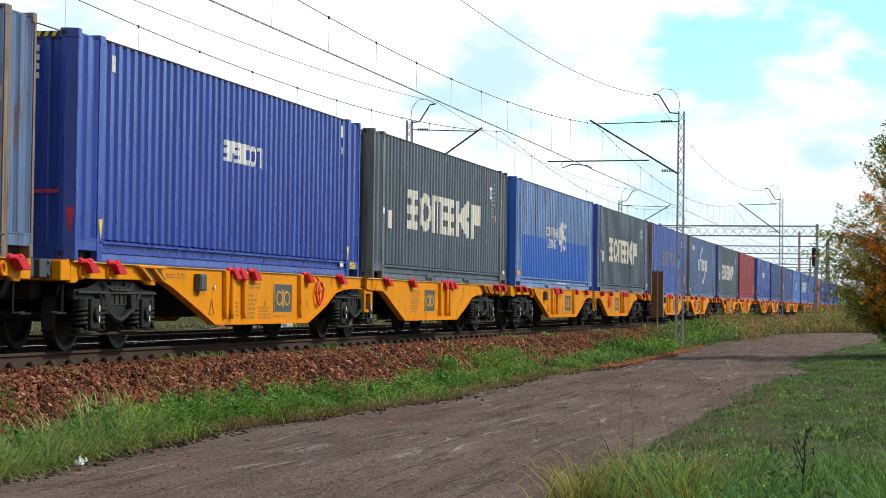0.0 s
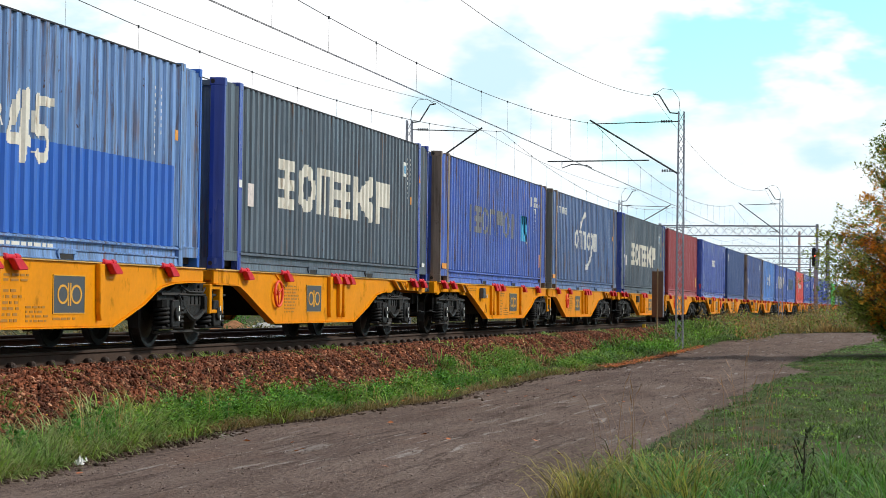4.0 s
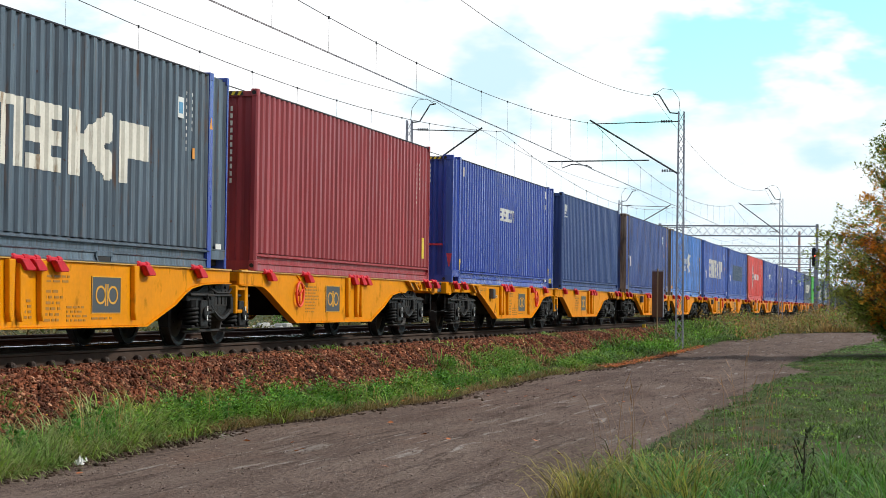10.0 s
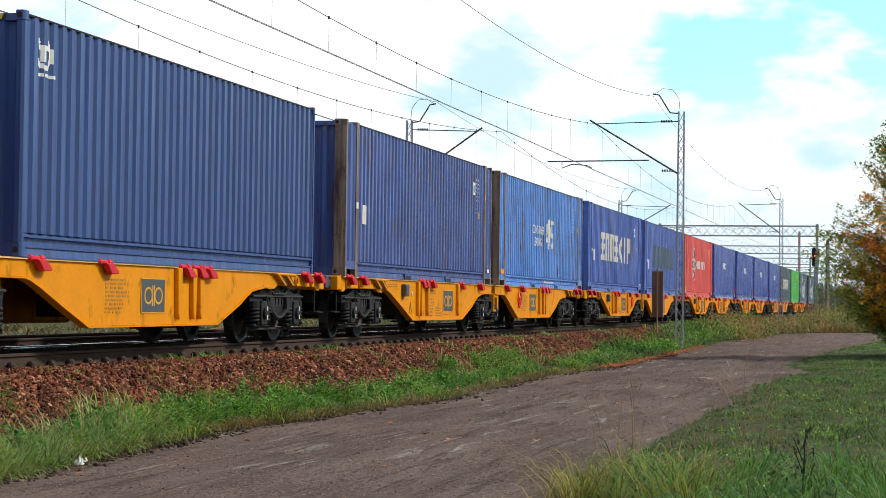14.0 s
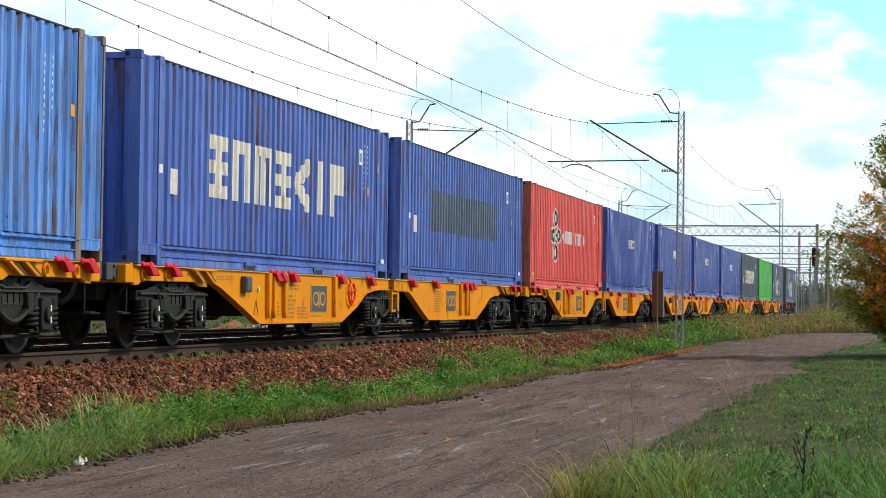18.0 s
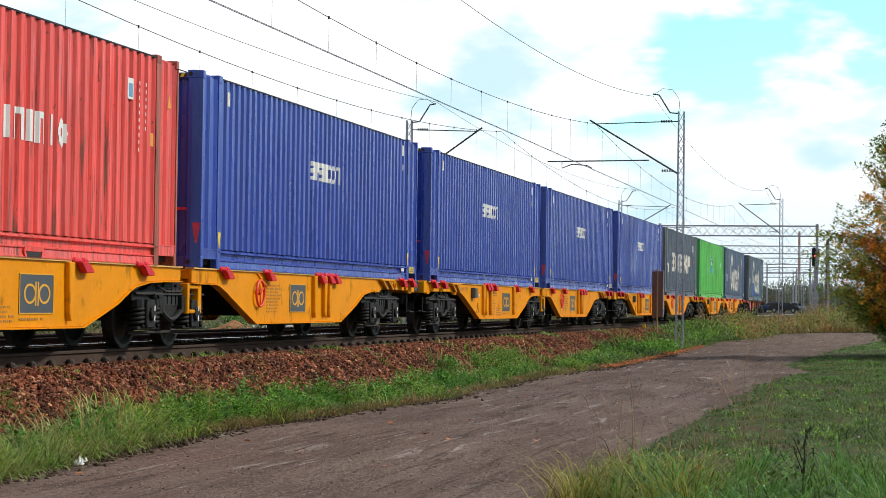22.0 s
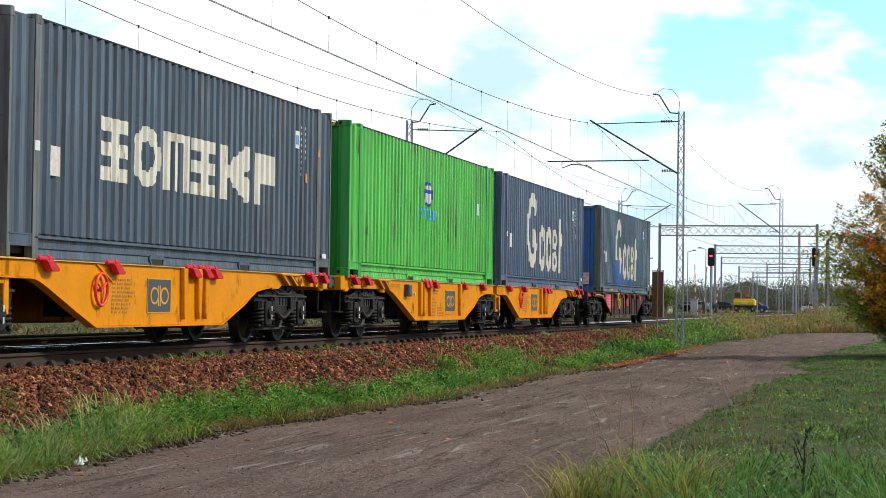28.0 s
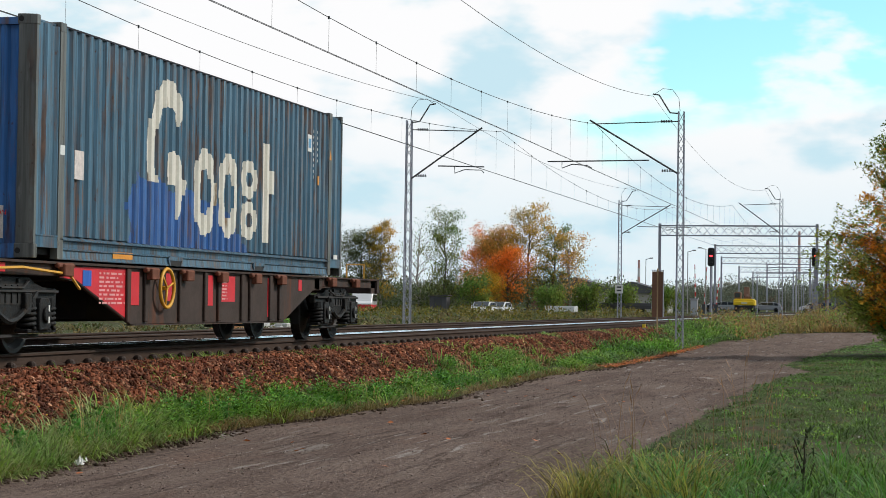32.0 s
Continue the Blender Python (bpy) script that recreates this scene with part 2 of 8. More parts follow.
def solid_copies(name, base_v, base_f, mats4):
    """One mesh of many transformed copies of a small solid. mats4: n x 4 x 4."""
    bv = np.c_[np.asarray(base_v, float), np.ones(len(base_v))]
    n, k = len(mats4), len(base_v)
    vs = np.einsum("nij,kj->nki", mats4, bv)[:, :, :3].reshape(-1, 3)
    me = bpy.data.meshes.new(name)
    loops = np.concatenate([np.asarray(f) for f in base_f])
    sizes = np.array([len(f) for f in base_f])
    starts = np.concatenate([[0], np.cumsum(sizes)[:-1]])
    me.vertices.add(len(vs))
    me.vertices.foreach_set("co", vs.astype(np.float32).ravel())
    all_loops = (loops[None, :] + (np.arange(n) * k)[:, None]).ravel()
    me.loops.add(len(all_loops))
    me.loops.foreach_set("vertex_index", all_loops.astype(np.int32))
    all_starts = (starts[None, :] + (np.arange(n) * len(loops))[:, None]).ravel()
    me.polygons.add(len(all_starts))
    me.polygons.foreach_set("loop_start", all_starts.astype(np.int32))
    me.update(calc_edges=True)
    return me


# ---------------------------------------------------------------- plan of the line
TRACK_X = -11.409           # centre of the near track
RAIL_Z = 0.03               # height of its rail head
WIRE_X = -11.61             # contact line over the near track
FAR_TRACK_X = -15.85
GAUGE = 1.507               # between rail head centres
ROAD_Z = -0.95


ROAD_LEFT = [(-40, -7.6), (10, -7.9), (17.5, -8.10), (20.5, -8.36), (25, -8.52), (27.5, -8.36), (35, -7.88), (46, -8.22), (50, -8.15), (56.7, -7.78), (65, -7.95), (77, -8.15), (99, -8.8), (112, -8.3), (125, -7.4), (130, -5.0), (133, -2.0), (136, 8.0), (139, 40.0)]
ROAD_RIGHT = [(-40, -3.0), (10, -2.9), (17.5, -2.85), (22.4, -2.67), (26, -2.70), (31.3, -2.94), (37.4, -2.90), (45.4, -2.93), (48.5, -2.85), (51.5, -2.2), (54.5, -1.9), (57, -2.85), (59, -3.25), (71, -3.28), (85, -2.6), (101, -1.4), (112, -0.6), (118, 0.5), (121, 3.0), (124, 10.0), (127, 40.0)]


def ground_z(x, y):
    """Height of the ground sheet: the lane, its verge, the embankment, the yard beyond."""
    x, y = np.asarray(x, float), np.asarray(y, float)
    bed = np.interp(x, [-60, -24, -18.6, -17.9, -9.4, -8.95, -8.3, -8.0, -3.2, -2.6, 3.0, 40], [-0.55, -0.5, -0.45, -0.42, -0.55, -0.86, -0.93, -0.97, -0.97, -0.90, -0.82, -0.6])
    far = np.clip((y - 112) / 45, 0, 1)
    level = np.where(x > -9.2, -0.75 + 0.7 * far, np.where(x < -19, -0.5 + 0.4 * far, bed))
    return bed * (1 - far) + level * far
# ---------------------------------------------------------------- ground and lane
m_soil = mat("soil_with_short_grass", (0.050, 0.072, 0.026), 0.95, spec=0.05, var=0.5, scale=1.5, second=(0.085, 0.062, 0.042), second_scale=1.3, second_at=(0.50, 0.62), speck=(0.10, 0.075, 0.04), speck_scale=18.0, bump=0.6, bump_scale=14)


def lane_material():
    """Trodden brown earth and gravel: broad worn streaks along the lane, grit, small stones."""
    k = Nodes("dirt_lane")
    col = k.mix(k.ramp(k.noise((0.8, 0.16, 1), 4), 0.40, 0.60), (0.126, 0.090, 0.074), (0.180, 0.134, 0.112))
    col = k.mix(k.ramp(k.noise((2.4, 0.14, 1), 4, 0.65), 0.50, 0.62, 0, 0.45), col, (0.198, 0.151, 0.127))
    col = k.mix(k.ramp(k.noise((0.9, 0.35, 2), 5, 0.7), 0.54, 0.66, 0, 0.55), col, (0.176, 0.113, 0.086))
    col = k.mix(k.ramp(k.noise((5.0, 0.30, 2), 5, 0.7), 0.55, 0.64, 0, 0.70), col, (0.055, 0.038, 0.030))
    col = k.mix(k.times(k.ramp(k.noise((5.5, 0.42, 3), 4, 0.65), 0.58, 0.64, 0, 0.85), k.ramp(k.noise((0.35, 0.2, 5), 2), 0.46, 0.56)), col, (0.317, 0.290, 0.264))
    col = k.mix(1.0, col, k.ramp(k.noise((34, 9, 30), 3, 0.8), 0.3, 0.7, 0.68, 1.32), "MULTIPLY")
    col = k.mix(1.0, col, k.ramp(k.cells((30, 8, 30)), 0, 1, 0.80, 1.20), "MULTIPLY")
    col = k.mix(k.ramp(k.noise((40, 11, 40), 2), 0.63, 0.69, 0, 0.6), col, (0.32, 0.26, 0.22))
    col = k.mix(k.ramp(k.noise((26, 8, 33), 2), 0.64, 0.70, 0, 0.6), col, (0.040, 0.029, 0.024))
    return k.finish(col, 0.95, 0.06, k.noise((22, 7, 30), 4, 0.75), 1.0, 0.05)


m_road = lane_material()
xs = np.concatenate([[-3000, -900, -300, -120, -60, -40, -30, -24], np.arange(-20, 6.01, 0.25), [8, 12, 20, 40, 100, 300, 900, 3000]])
ys = np.concatenate([[-600, -150, -40, -10], np.arange(0, 60, 0.5), np.arange(60, 160, 2), [165, 180, 200, 240, 300, 400, 700, 1500, 4200]])
GX, GY = np.meshgrid(xs, ys)
GZ = ground_z(GX, GY)
near_mask = (GX > -20) & (GX < 6) & (GY > -5) & (GY < 160)
GZ = GZ + np.where(near_mask, np.random.RandomState(3).normal(0, 0.012, GX.shape), 0)
on_lane = (GX > np.interp(GY, [p[0] for p in ROAD_LEFT], [p[1] for p in ROAD_LEFT])) & (GX < np.interp(GY, [p[0] for p in ROAD_RIGHT], [p[1] for p in ROAD_RIGHT]) - 0.35)
GZ = np.where(on_lane, np.minimum(GZ, ROAD_Z - 0.16), GZ)
ny, nx = GX.shape
idx = np.arange(nx * ny).reshape(ny, nx)
me = bpy.data.meshes.new("ground")
me.from_pydata(np.c_[GX.ravel(), GY.ravel(), GZ.ravel()].tolist(), [], np.stack([idx[:-1, :-1], idx[:-1, 1:], idx[1:, 1:], idx[1:, :-1]], -1).reshape(-1, 4).tolist())
part("ground", me, m_soil)
tagged(bpy.data.objects["ground"], "rough ground of soil and short green grass", "ground", kind="structure")

# the lane: a worn earth surface with ruts, uneven edges
rs = np.random.RandomState(11)


LANE_GRID = []


def lane_mesh():
    left = [p for p in ROAD_LEFT]
    right = [p for p in ROAD_RIGHT]
    def resample(table, n):
        t = np.array(table, float)
        d = np.r_[0, np.cumsum(np.hypot(*np.diff(t, axis=0).T))]
        s = np.linspace(0, 1, n) ** 1.0 * d[-1]
        return np.interp(s, d, t[:, 1]), np.interp(s, d, t[:, 0])
    n, m = 420, 26
    lx, ly = resample(left, n)
    rx, ry = resample(right, n)
    wob = np.convolve(rs.normal(0, 1, n + 12), np.ones(5) / 5, "same")[6:-6] * 0.16
    wob2 = np.convolve(rs.normal(0, 1, n + 12), np.ones(5) / 5, "same")[6:-6] * 0.24
    u = np.linspace(0, 1, m)
    lx = lx - 0.16                # earth under the first grass
    X = lx[:, None] + wob[:, None] * (1 - u) ** 6 + (rx - lx)[:, None] * u + wob2[:, None] * u ** 6
    Y = ly[:, None] + (ry - ly)[:, None] * u
    rut = -0.035 * np.exp(-((u - 0.24) / 0.07) ** 2) - 0.045 * np.exp(-((u - 0.72) / 0.06) ** 2) + 0.03 * np.exp(-((u - 0.48) / 0.12) ** 2)
    Z = ROAD_Z + rut[None, :] * np.clip(1.2 - Y / 160, 0, 1) + np.where((u == 0) | (u == 1), -0.06, 0)[None, :]
    bumps = np.array([[noise.noise(Vector((X[i, j] * 0.9, Y[i, j] * 0.35, 0))) * 0.03 + noise.noise(Vector((X[i, j] * 3, Y[i, j] * 2.2, 5))) * 0.012 for j in range(m)] for i in range(n)])
    Z = Z + bumps * np.where((u == 0) | (u == 1), 0.0, 1.0)
    far = np.clip((Y - 112) / 30, 0, 1)
    Z = Z + far * 0.25
    LANE_GRID.append(np.stack([X, Y, Z], -1))
    k = np.arange(n * m).reshape(n, m)
    me = bpy.data.meshes.new("lane")
    me.from_pydata(np.stack([X, Y, Z], -1).reshape(-1, 3).tolist(), [], np.stack([k[:-1, :-1], k[:-1, 1:], k[1:, 1:], k[1:, :-1]], -1).reshape(-1, 4).tolist())
    me.polygons.foreach_set("use_smooth", [True] * len(me.polygons))
    return me


tagged(part("road", lane_mesh(), m_road), "worn brown earth and gravel lane with ruts", "road", kind="structure")

# ---------------------------------------------------------------- ballast and tracks
m_ballast = mat("ballast_bed", (0.07, 0.026, 0.016), 0.95, spec=0.1, var=0.5, scale=4.0, bump=1.0, bump_scale=16)
m_stone = mat("red_brown_stone", (0.23, 0.070, 0.036), 0.9, spec=0.15, var=0.25, scale=9.0, rand=0.5, second=(0.12, 0.050, 0.034), second_scale=3.0, second_at=(0.42, 0.6))
m_stone_loose = mat("red_brown_stone_bed", (0.205, 0.070, 0.034), 0.9, spec=0.15, var=0.25, scale=9.0, island=0.8, second=(0.085, 0.034, 0.022), second_scale=2.5, second_at=(0.42, 0.6), speck=(0.40, 0.21, 0.125), speck_scale=7.0, speck_at=(0.56, 0.66))
m_rail = mat("rusty_rail_side", (0.062, 0.041, 0.031), 0.9, spec=0.15, metal=0.0, var=0.3, scale=3)
m_railhead = mat("polished_rail_head", (0.95, 0.95, 0.96), 0.16, metal=1.0, var=0.08, scale=1.0)
m_raildull = mat("dull_rail_head", (0.05, 0.036, 0.028), 0.75, spec=0.25, metal=0.0, var=0.15)
m_sleeper = mat("sleeper_concrete", (0.080, 0.056, 0.044), 0.9, var=0.3, scale=4, bump=0.3)
m_clip = mat("rusty_fastener", (0.050, 0.033, 0.025), 0.7, metal=0.3, var=0.3, scale=20)
BED = [(-18.6, -0.55), (-17.8, -0.26), (-13.9, -0.24), (-13.0, -0.22), (-10.45, -0.170), (-10.08, -0.168), (-9.80, -0.225), (-8.95, -0.90)]


def bed_z(x):
    return np.interp(x, [p[0] for p in BED], [p[1] for p in BED])


bx = np.r_[-18.6, np.arange(-18, -8.9, 0.3), -8.95]
by = np.r_[np.arange(-60, 15, 5), np.arange(15, 90, 0.7), np.arange(90, 900, 15.0)]
BX, BY = np.meshgrid(bx, by)
BZ = bed_z(BX) + np.random.RandomState(5).normal(0, 0.015, BX.shape) - 0.02
k = np.arange(BX.size).reshape(BX.shape)
me = bpy.data.meshes.new("ballast")
me.from_pydata(np.stack([BX, BY, BZ], -1).reshape(-1, 3).tolist(), [], np.stack([k[:-1, :-1], k[:-1, 1:], k[1:, 1:], k[1:, :-1]], -1).reshape(-1, 4).tolist())
ballast = tagged(part("ballast", me, m_ballast), "red-brown crushed stone ballast bed under two tracks", "ballast", kind="structure")

RAIL_PROFILE = [(-0.075, -0.172), (0.075, -0.172), (0.075, -0.160), (0.012, -0.138), (0.009, -0.05), (0.036, -0.036), (0.036, -0.011), (-0.036, -0.011), (-0.036, -0.036), (-0.009, -0.05), (-0.012, -0.138), (-0.075, -0.160)]


def build_track(centre, label, rail_z):
    track = empty("railway_track", label, "track", kind="structure", m=pose(centre, 0, rail_z))
    for side in (-1, 1):
        x = side * GAUGE / 2
        rail = part("rail", Shape().prism([(x + a, b) for a, b in RAIL_PROFILE], "y", -60, 900), m_rail, track)
        polished = centre > -14 and side < 0
        wide = 0.026 if polished else 0.0372
        top = [(x + wide * math.cos(a), -0.012 + 0.0125 * math.sin(a)) for a in np.linspace(0, math.pi, 9)]
        if polished:
            top = [(x - 0.026, -0.012), (x + 0.0345, -0.030), (x + 0.0385, -0.029), (x + 0.0335, -0.008), (x + 0.030, -0.002), (x + 0.024, 0.0), (x - 0.022, 0.0)]
        part("running_surface", Shape().prism(top, "y", -60, 900), m_railhead if polished else m_raildull, rail, "polished rail head")
    sleeper = Shape().prism([(-1.3, -0.36), (1.3, -0.36), (1.3, -0.22), (1.0, -0.178), (-1.0, -0.178), (-1.3, -0.22)], "y", -0.13, 0.13).mesh("sleeper")
    clip = Shape()
    for s in (-1, 1):
        for o in (-1, 1):
            c = s * GAUGE / 2 + o * 0.105
            clip.box(c - 0.05, c + 0.05, -0.06, 0.06, -0.18, -0.155)
            clip.rod((c, 0, -0.16), (c, 0, -0.125), 0.066, 0.062, 10).rod((c, 0, -0.125), (c, 0, -0.108), 0.056, 0.044, 10).rod((c, 0, -0.108), (c, 0, -0.098), 0.036, 0.020, 10)
    clip = clip.mesh("fastener")
    for i in range(114):
        y = 18.41 + i * 0.60
        part("sleeper", sleeper, m_sleeper, track, loc=(0, y, 0))
        part("fastener", clip, m_clip, track, loc=(0, y, 0))
    return track


build_track(TRACK_X, "near railway track with worn steel rails", RAIL_Z)
build_track(FAR_TRACK_X, "second railway track with worn steel rails", 0.0)
# ---------------------------------------------------------------- the train
WAGON_LENGTH = 29.515
HALF_W = 1.28               # half the width of a container
LOAD_Z = 1.156              # over the rail head
TRAIN_Y = 23.370            # leading end of the first whole wagon at 0 s
TRAVEL = [0.0, 9.583, 19.178, 28.811, 38.496, 48.197, 57.878, 67.515, 77.067, 86.696, 96.307, 105.902, 115.527, 125.197, 134.941, 144.818, 154.789,
          164.82, 174.931, 185.138, 195.488, 205.967, 216.569, 227.265, 238.044, 248.944, 259.913, 271.009, 282.28, 293.665, 305.166, 316.74, 328.44]

m_yellow = mat("yellow_wagon_paint", (0.76, 0.28, 0.0), 0.5, var=0.12, spec=0.12, scale=1.5, stain=(0.40, 0.155, 0.01), stain_amount=0.42, stain_scale=(3, 3.2, 1.8))
m_red = mat("red_lock_paint", (0.62, 0.02, 0.04), 0.5, spec=0.25, var=0.2, scale=8)
# pale base: the highlight along the flange is put into its colour
m_flange = mat("worn_lit_flange_paint", (0.72, 0.44, 0.13), 0.55, var=0.25, spec=0.2, scale=3, stain=(0.40, 0.18, 0.03), stain_amount=0.35, stain_scale=(3, 1.4, 3))
m_wheelred = mat("red_handwheel_paint", (0.80, 0.06, 0.02), 0.45, var=0.1, scale=8)
m_black = mat("grimy_black_steel_and_hole_shade", (0.018, 0.017, 0.017), 0.75, var=0.4, scale=4, stain=(0.05, 0.035, 0.025), stain_amount=0.5, stain_scale=3.0)
m_bogie = mat("grey_grimy_bogie_steel", (0.012, 0.0125, 0.013), 0.65, var=0.6, scale=5, spec=0.25, stain=(0.034, 0.025, 0.018), stain_amount=0.5, stain_scale=7.0, bump=0.5, bump_scale=30)
m_wheel = mat("dark_wheel_steel", (0.018, 0.017, 0.016), 0.6, var=0.3, scale=3, stain=(0.07, 0.045, 0.03), stain_amount=0.3, stain_scale=4.0)
m_tread = mat("worn_wheel_tread", (0.10, 0.095, 0.09), 0.5, metal=0.8, var=0.2)
m_plate = mat("dark_grey_sign_plate", (0.06, 0.068, 0.078), 0.5, var=0.1)
m_ochre = mat("yellow_sign_paint", (0.72, 0.36, 0.03), 0.5, var=0.1)
m_label = mat("brown_small_lettering", (0.40, 0.17, 0.015), 0.6, var=0.1)
m_white = mat("white_marking", (0.75, 0.75, 0.72), 0.55, var=0.12, scale=4)
m_wornwhite = mat("worn_white_lettering", (0.74, 0.71, 0.62), 0.6, var=0.14, scale=3, stain=(0.30, 0.20, 0.11), stain_amount=0.40, stain_scale=(6, 6, 1.2))
m_wagonbrown = mat("rusty_brown_wagon_paint", (0.052, 0.035, 0.029), 0.75, spec=0.3, var=0.4, scale=2, stain=(0.12, 0.05, 0.03), stain_amount=0.5)
m_panelred = mat("red_panel_paint", (0.66, 0.020, 0.032), 0.5, var=0.15, scale=3)
m_rubber = mat("black_hose_rubber", (0.015, 0.015, 0.015), 0.6, var=0.2)
m_stripe = mat("black_stripe_paint", (0.03, 0.028, 0.02), 0.6, var=0.2)


def spring_mesh():
    s = Shape()
    pts = [(0.10 * math.cos(a), 0.10 * math.sin(a), -0.13 + 0.27 * i / 45) for i, a in enumerate(np.linspace(0, 2 * math.pi * 4.5, 46))]
    return s.path(pts, 0.026, n=6)


def build_bogie(parent, y):
    """A two-axle freight bogie, its pivot over y on the wagon; wheels are keyed to roll."""
    b = part("bogie", Shape().box(-0.75, 0.75, -0.18, 0.18, 0.50, 0.78).box(-0.3, 0.3, -0.3, 0.3, 0.78, 0.9), m_black, parent, "black steel freight bogie")
    b.location = (0, y, 0)
    for s in (-1, 1):
        x0, x1 = (1.02, 1.13) if s > 0 else (-1.13, -1.02)
        frame_shape = Shape()
        outline = [(-1.42, 0.66), (-1.42, 0.80), (-1.02, 0.81), (-0.80, 0.86), (-0.62, 0.93), (0.62, 0.93), (0.80, 0.86), (1.02, 0.81), (1.42, 0.80), (1.42, 0.66)] + [(q, 0.36 + 0.30 * (abs(q) / 0.92) ** 1.7) for q in np.linspace(0.92, -0.92, 13)]
        frame_shape.prism(outline, "x", x0, x1)
        part("side_frame", frame_shape, m_bogie, b, bevel=0.012)
        xo = s * 1.135
        # solid black plate on the frame, standing for an opening's shade
        inset = Shape().prism([(-0.50, 0.84), (0.50, 0.84), (0.36, 0.60), (-0.36, 0.60)], "x", min(xo, xo + s * 0.006), max(xo, xo + s * 0.006))
        part("frame_opening", inset, m_black, b, "black plate standing for the shaded opening in the side frame")
        for k in (-0.25, -0.08, 0.09, 0.26):
            part("frame_rib", Shape().box(min(xo, xo + s * 0.02), max(xo, xo + s * 0.02), k - 0.02, k + 0.02, 0.62, 0.83), m_bogie, b)
        beam = Shape().path([(xo + s * 0.03, q, 0.40 + 0.34 * (abs(q) / 0.72) ** 1.7) for q in np.linspace(-0.72, 0.72, 13)], 0.040, n=6)
        part("brake_rigging", beam, m_bogie, b)
        rods = Shape().rod((s * 1.16, -1.38, 0.76), (s * 1.16, 1.38, 0.76), 0.022, n=5).rod((s * 0.98, -1.2, 0.22), (s * 0.98, 1.2, 0.22), 0.025, n=5)
        rods.path([(s * 1.15, -0.55, 0.88), (s * 1.19, -0.3, 0.80), (s * 1.19, 0.3, 0.80), (s * 1.15, 0.55, 0.88)], 0.016, n=5)
        part("brake_rod", rods, m_black, b)
        for a in (-0.46, 0.46):
            part("friction_wedge", Shape().prism([(a - 0.07, 0.48), (a + 0.07, 0.48), (a + 0.10, 0.74), (a - 0.10, 0.74)], "x", min(s * 1.12, s * 1.20), max(s * 1.12, s * 1.20)), m_bogie, b, bevel=0.01)
            part("bolt", Shape().rod((s * 1.13, a * 0.55, 0.885), (s * 1.165, a * 0.55, 0.885), 0.028, n=6), m_bogie, b)
        for a in (-1.36, 1.36, -0.43, 0.43):
            part("brake_shoe", Shape().prism([(a - 0.05, 0.28), (a + 0.05, 0.28), (a + 0.06, 0.70), (a - 0.06, 0.70)], "x", min(s * 0.70, s * 0.84), max(s * 0.70, s * 0.84)), m_black, b)
        for a in (-0.9, 0.9):
            box = Shape().prism([(a - 0.15, 0.29), (a + 0.15, 0.29), (a + 0.17, 0.36), (a + 0.17, 0.60), (a + 0.12, 0.68), (a - 0.12, 0.68), (a - 0.17, 0.60), (a - 0.17, 0.36)], "x", min(s * 0.95, s * 1.22), max(s * 0.95, s * 1.22))
            box.rod((s * 1.22, a, 0.48), (s * 1.26, a, 0.48), 0.10, n=12)
            box.box(min(s * 1.0, s * 1.18), max(s * 1.0, s * 1.18), a - 0.42, a + 0.42, 0.26, 0.31)
            part("axle_box", box, m_bogie, b, "grimy grey axle box", bevel=0.012)
            for z in (0.38, 0.52):
                part("axle_box_mark", Shape().box(min(s * 1.262, s * 1.268), max(s * 1.262, s * 1.268), a - 0.016, a + 0.016, z, z + 0.075), m_white, b, "white paint mark")
            for o in (-0.29, 0.29):
                part("spring", SPRING, m_bogie, b, "dark coil spring", loc=(s * 1.1, a + o, 0.44))
                part("spring_cap", Shape().rod((s * 1.1, a + o, 0.57), (s * 1.1, a + o, 0.68), 0.115, n=10), m_bogie, b)
    for a in (-0.9, 0.9):
        w = part("wheelset", WHEELSET, m_wheel, b, "dark steel wheelset", loc=(0, a, 0.46))
        for tread in TREADS:
            part("wheel_tread", tread, m_tread, w, "worn wheel tread")
        WHEELSETS.append((w, y + a))
    return b


def wheelset_mesh():
    s = Shape().rod((-0.98, 0, 0), (0.98, 0, 0), 0.085, n=12)
    for k in (-1, 1):
        c = k * 0.7535
        prof = [(0.09, c - 0.09), (0.12, c - 0.07), (0.34, c - 0.035), (0.40, c - 0.06), (0.455, c - 0.06), (0.455, c + 0.06), (0.40, c + 0.06), (0.34, c + 0.0), (0.12, c + 0.08), (0.09, c + 0.09)]
        s.lathe(prof, 40, "x")
        f = c - k * 0.062
        s.lathe([(0.40, f), (0.488, f), (0.488, f - k * 0.022), (0.40, f - k * 0.022)], 28, "x")
        for q in range(6):
            a = q * math.pi / 3
            s.rod((c + k * 0.03, 0.2 * math.cos(a), 0.2 * math.sin(a)), (c + k * 0.055, 0.2 * math.cos(a), 0.2 * math.sin(a)), 0.02, n=5)
    return s.mesh("wheelset")


def tread_mesh(k):
    c = k * 0.7535
    return Shape().lathe([(0.452, c - 0.055), (0.4595, c - 0.055), (0.4595, c + 0.055), (0.452, c + 0.055)], 28, "x").mesh("wheel_tread")


WHEELSETS = []              # (wheelset, place along its wagon)
SPRING = spring_mesh().mesh("spring", smooth=True)
WHEELSET, TREADS = wheelset_mesh(), (tread_mesh(-1), tread_mesh(1))

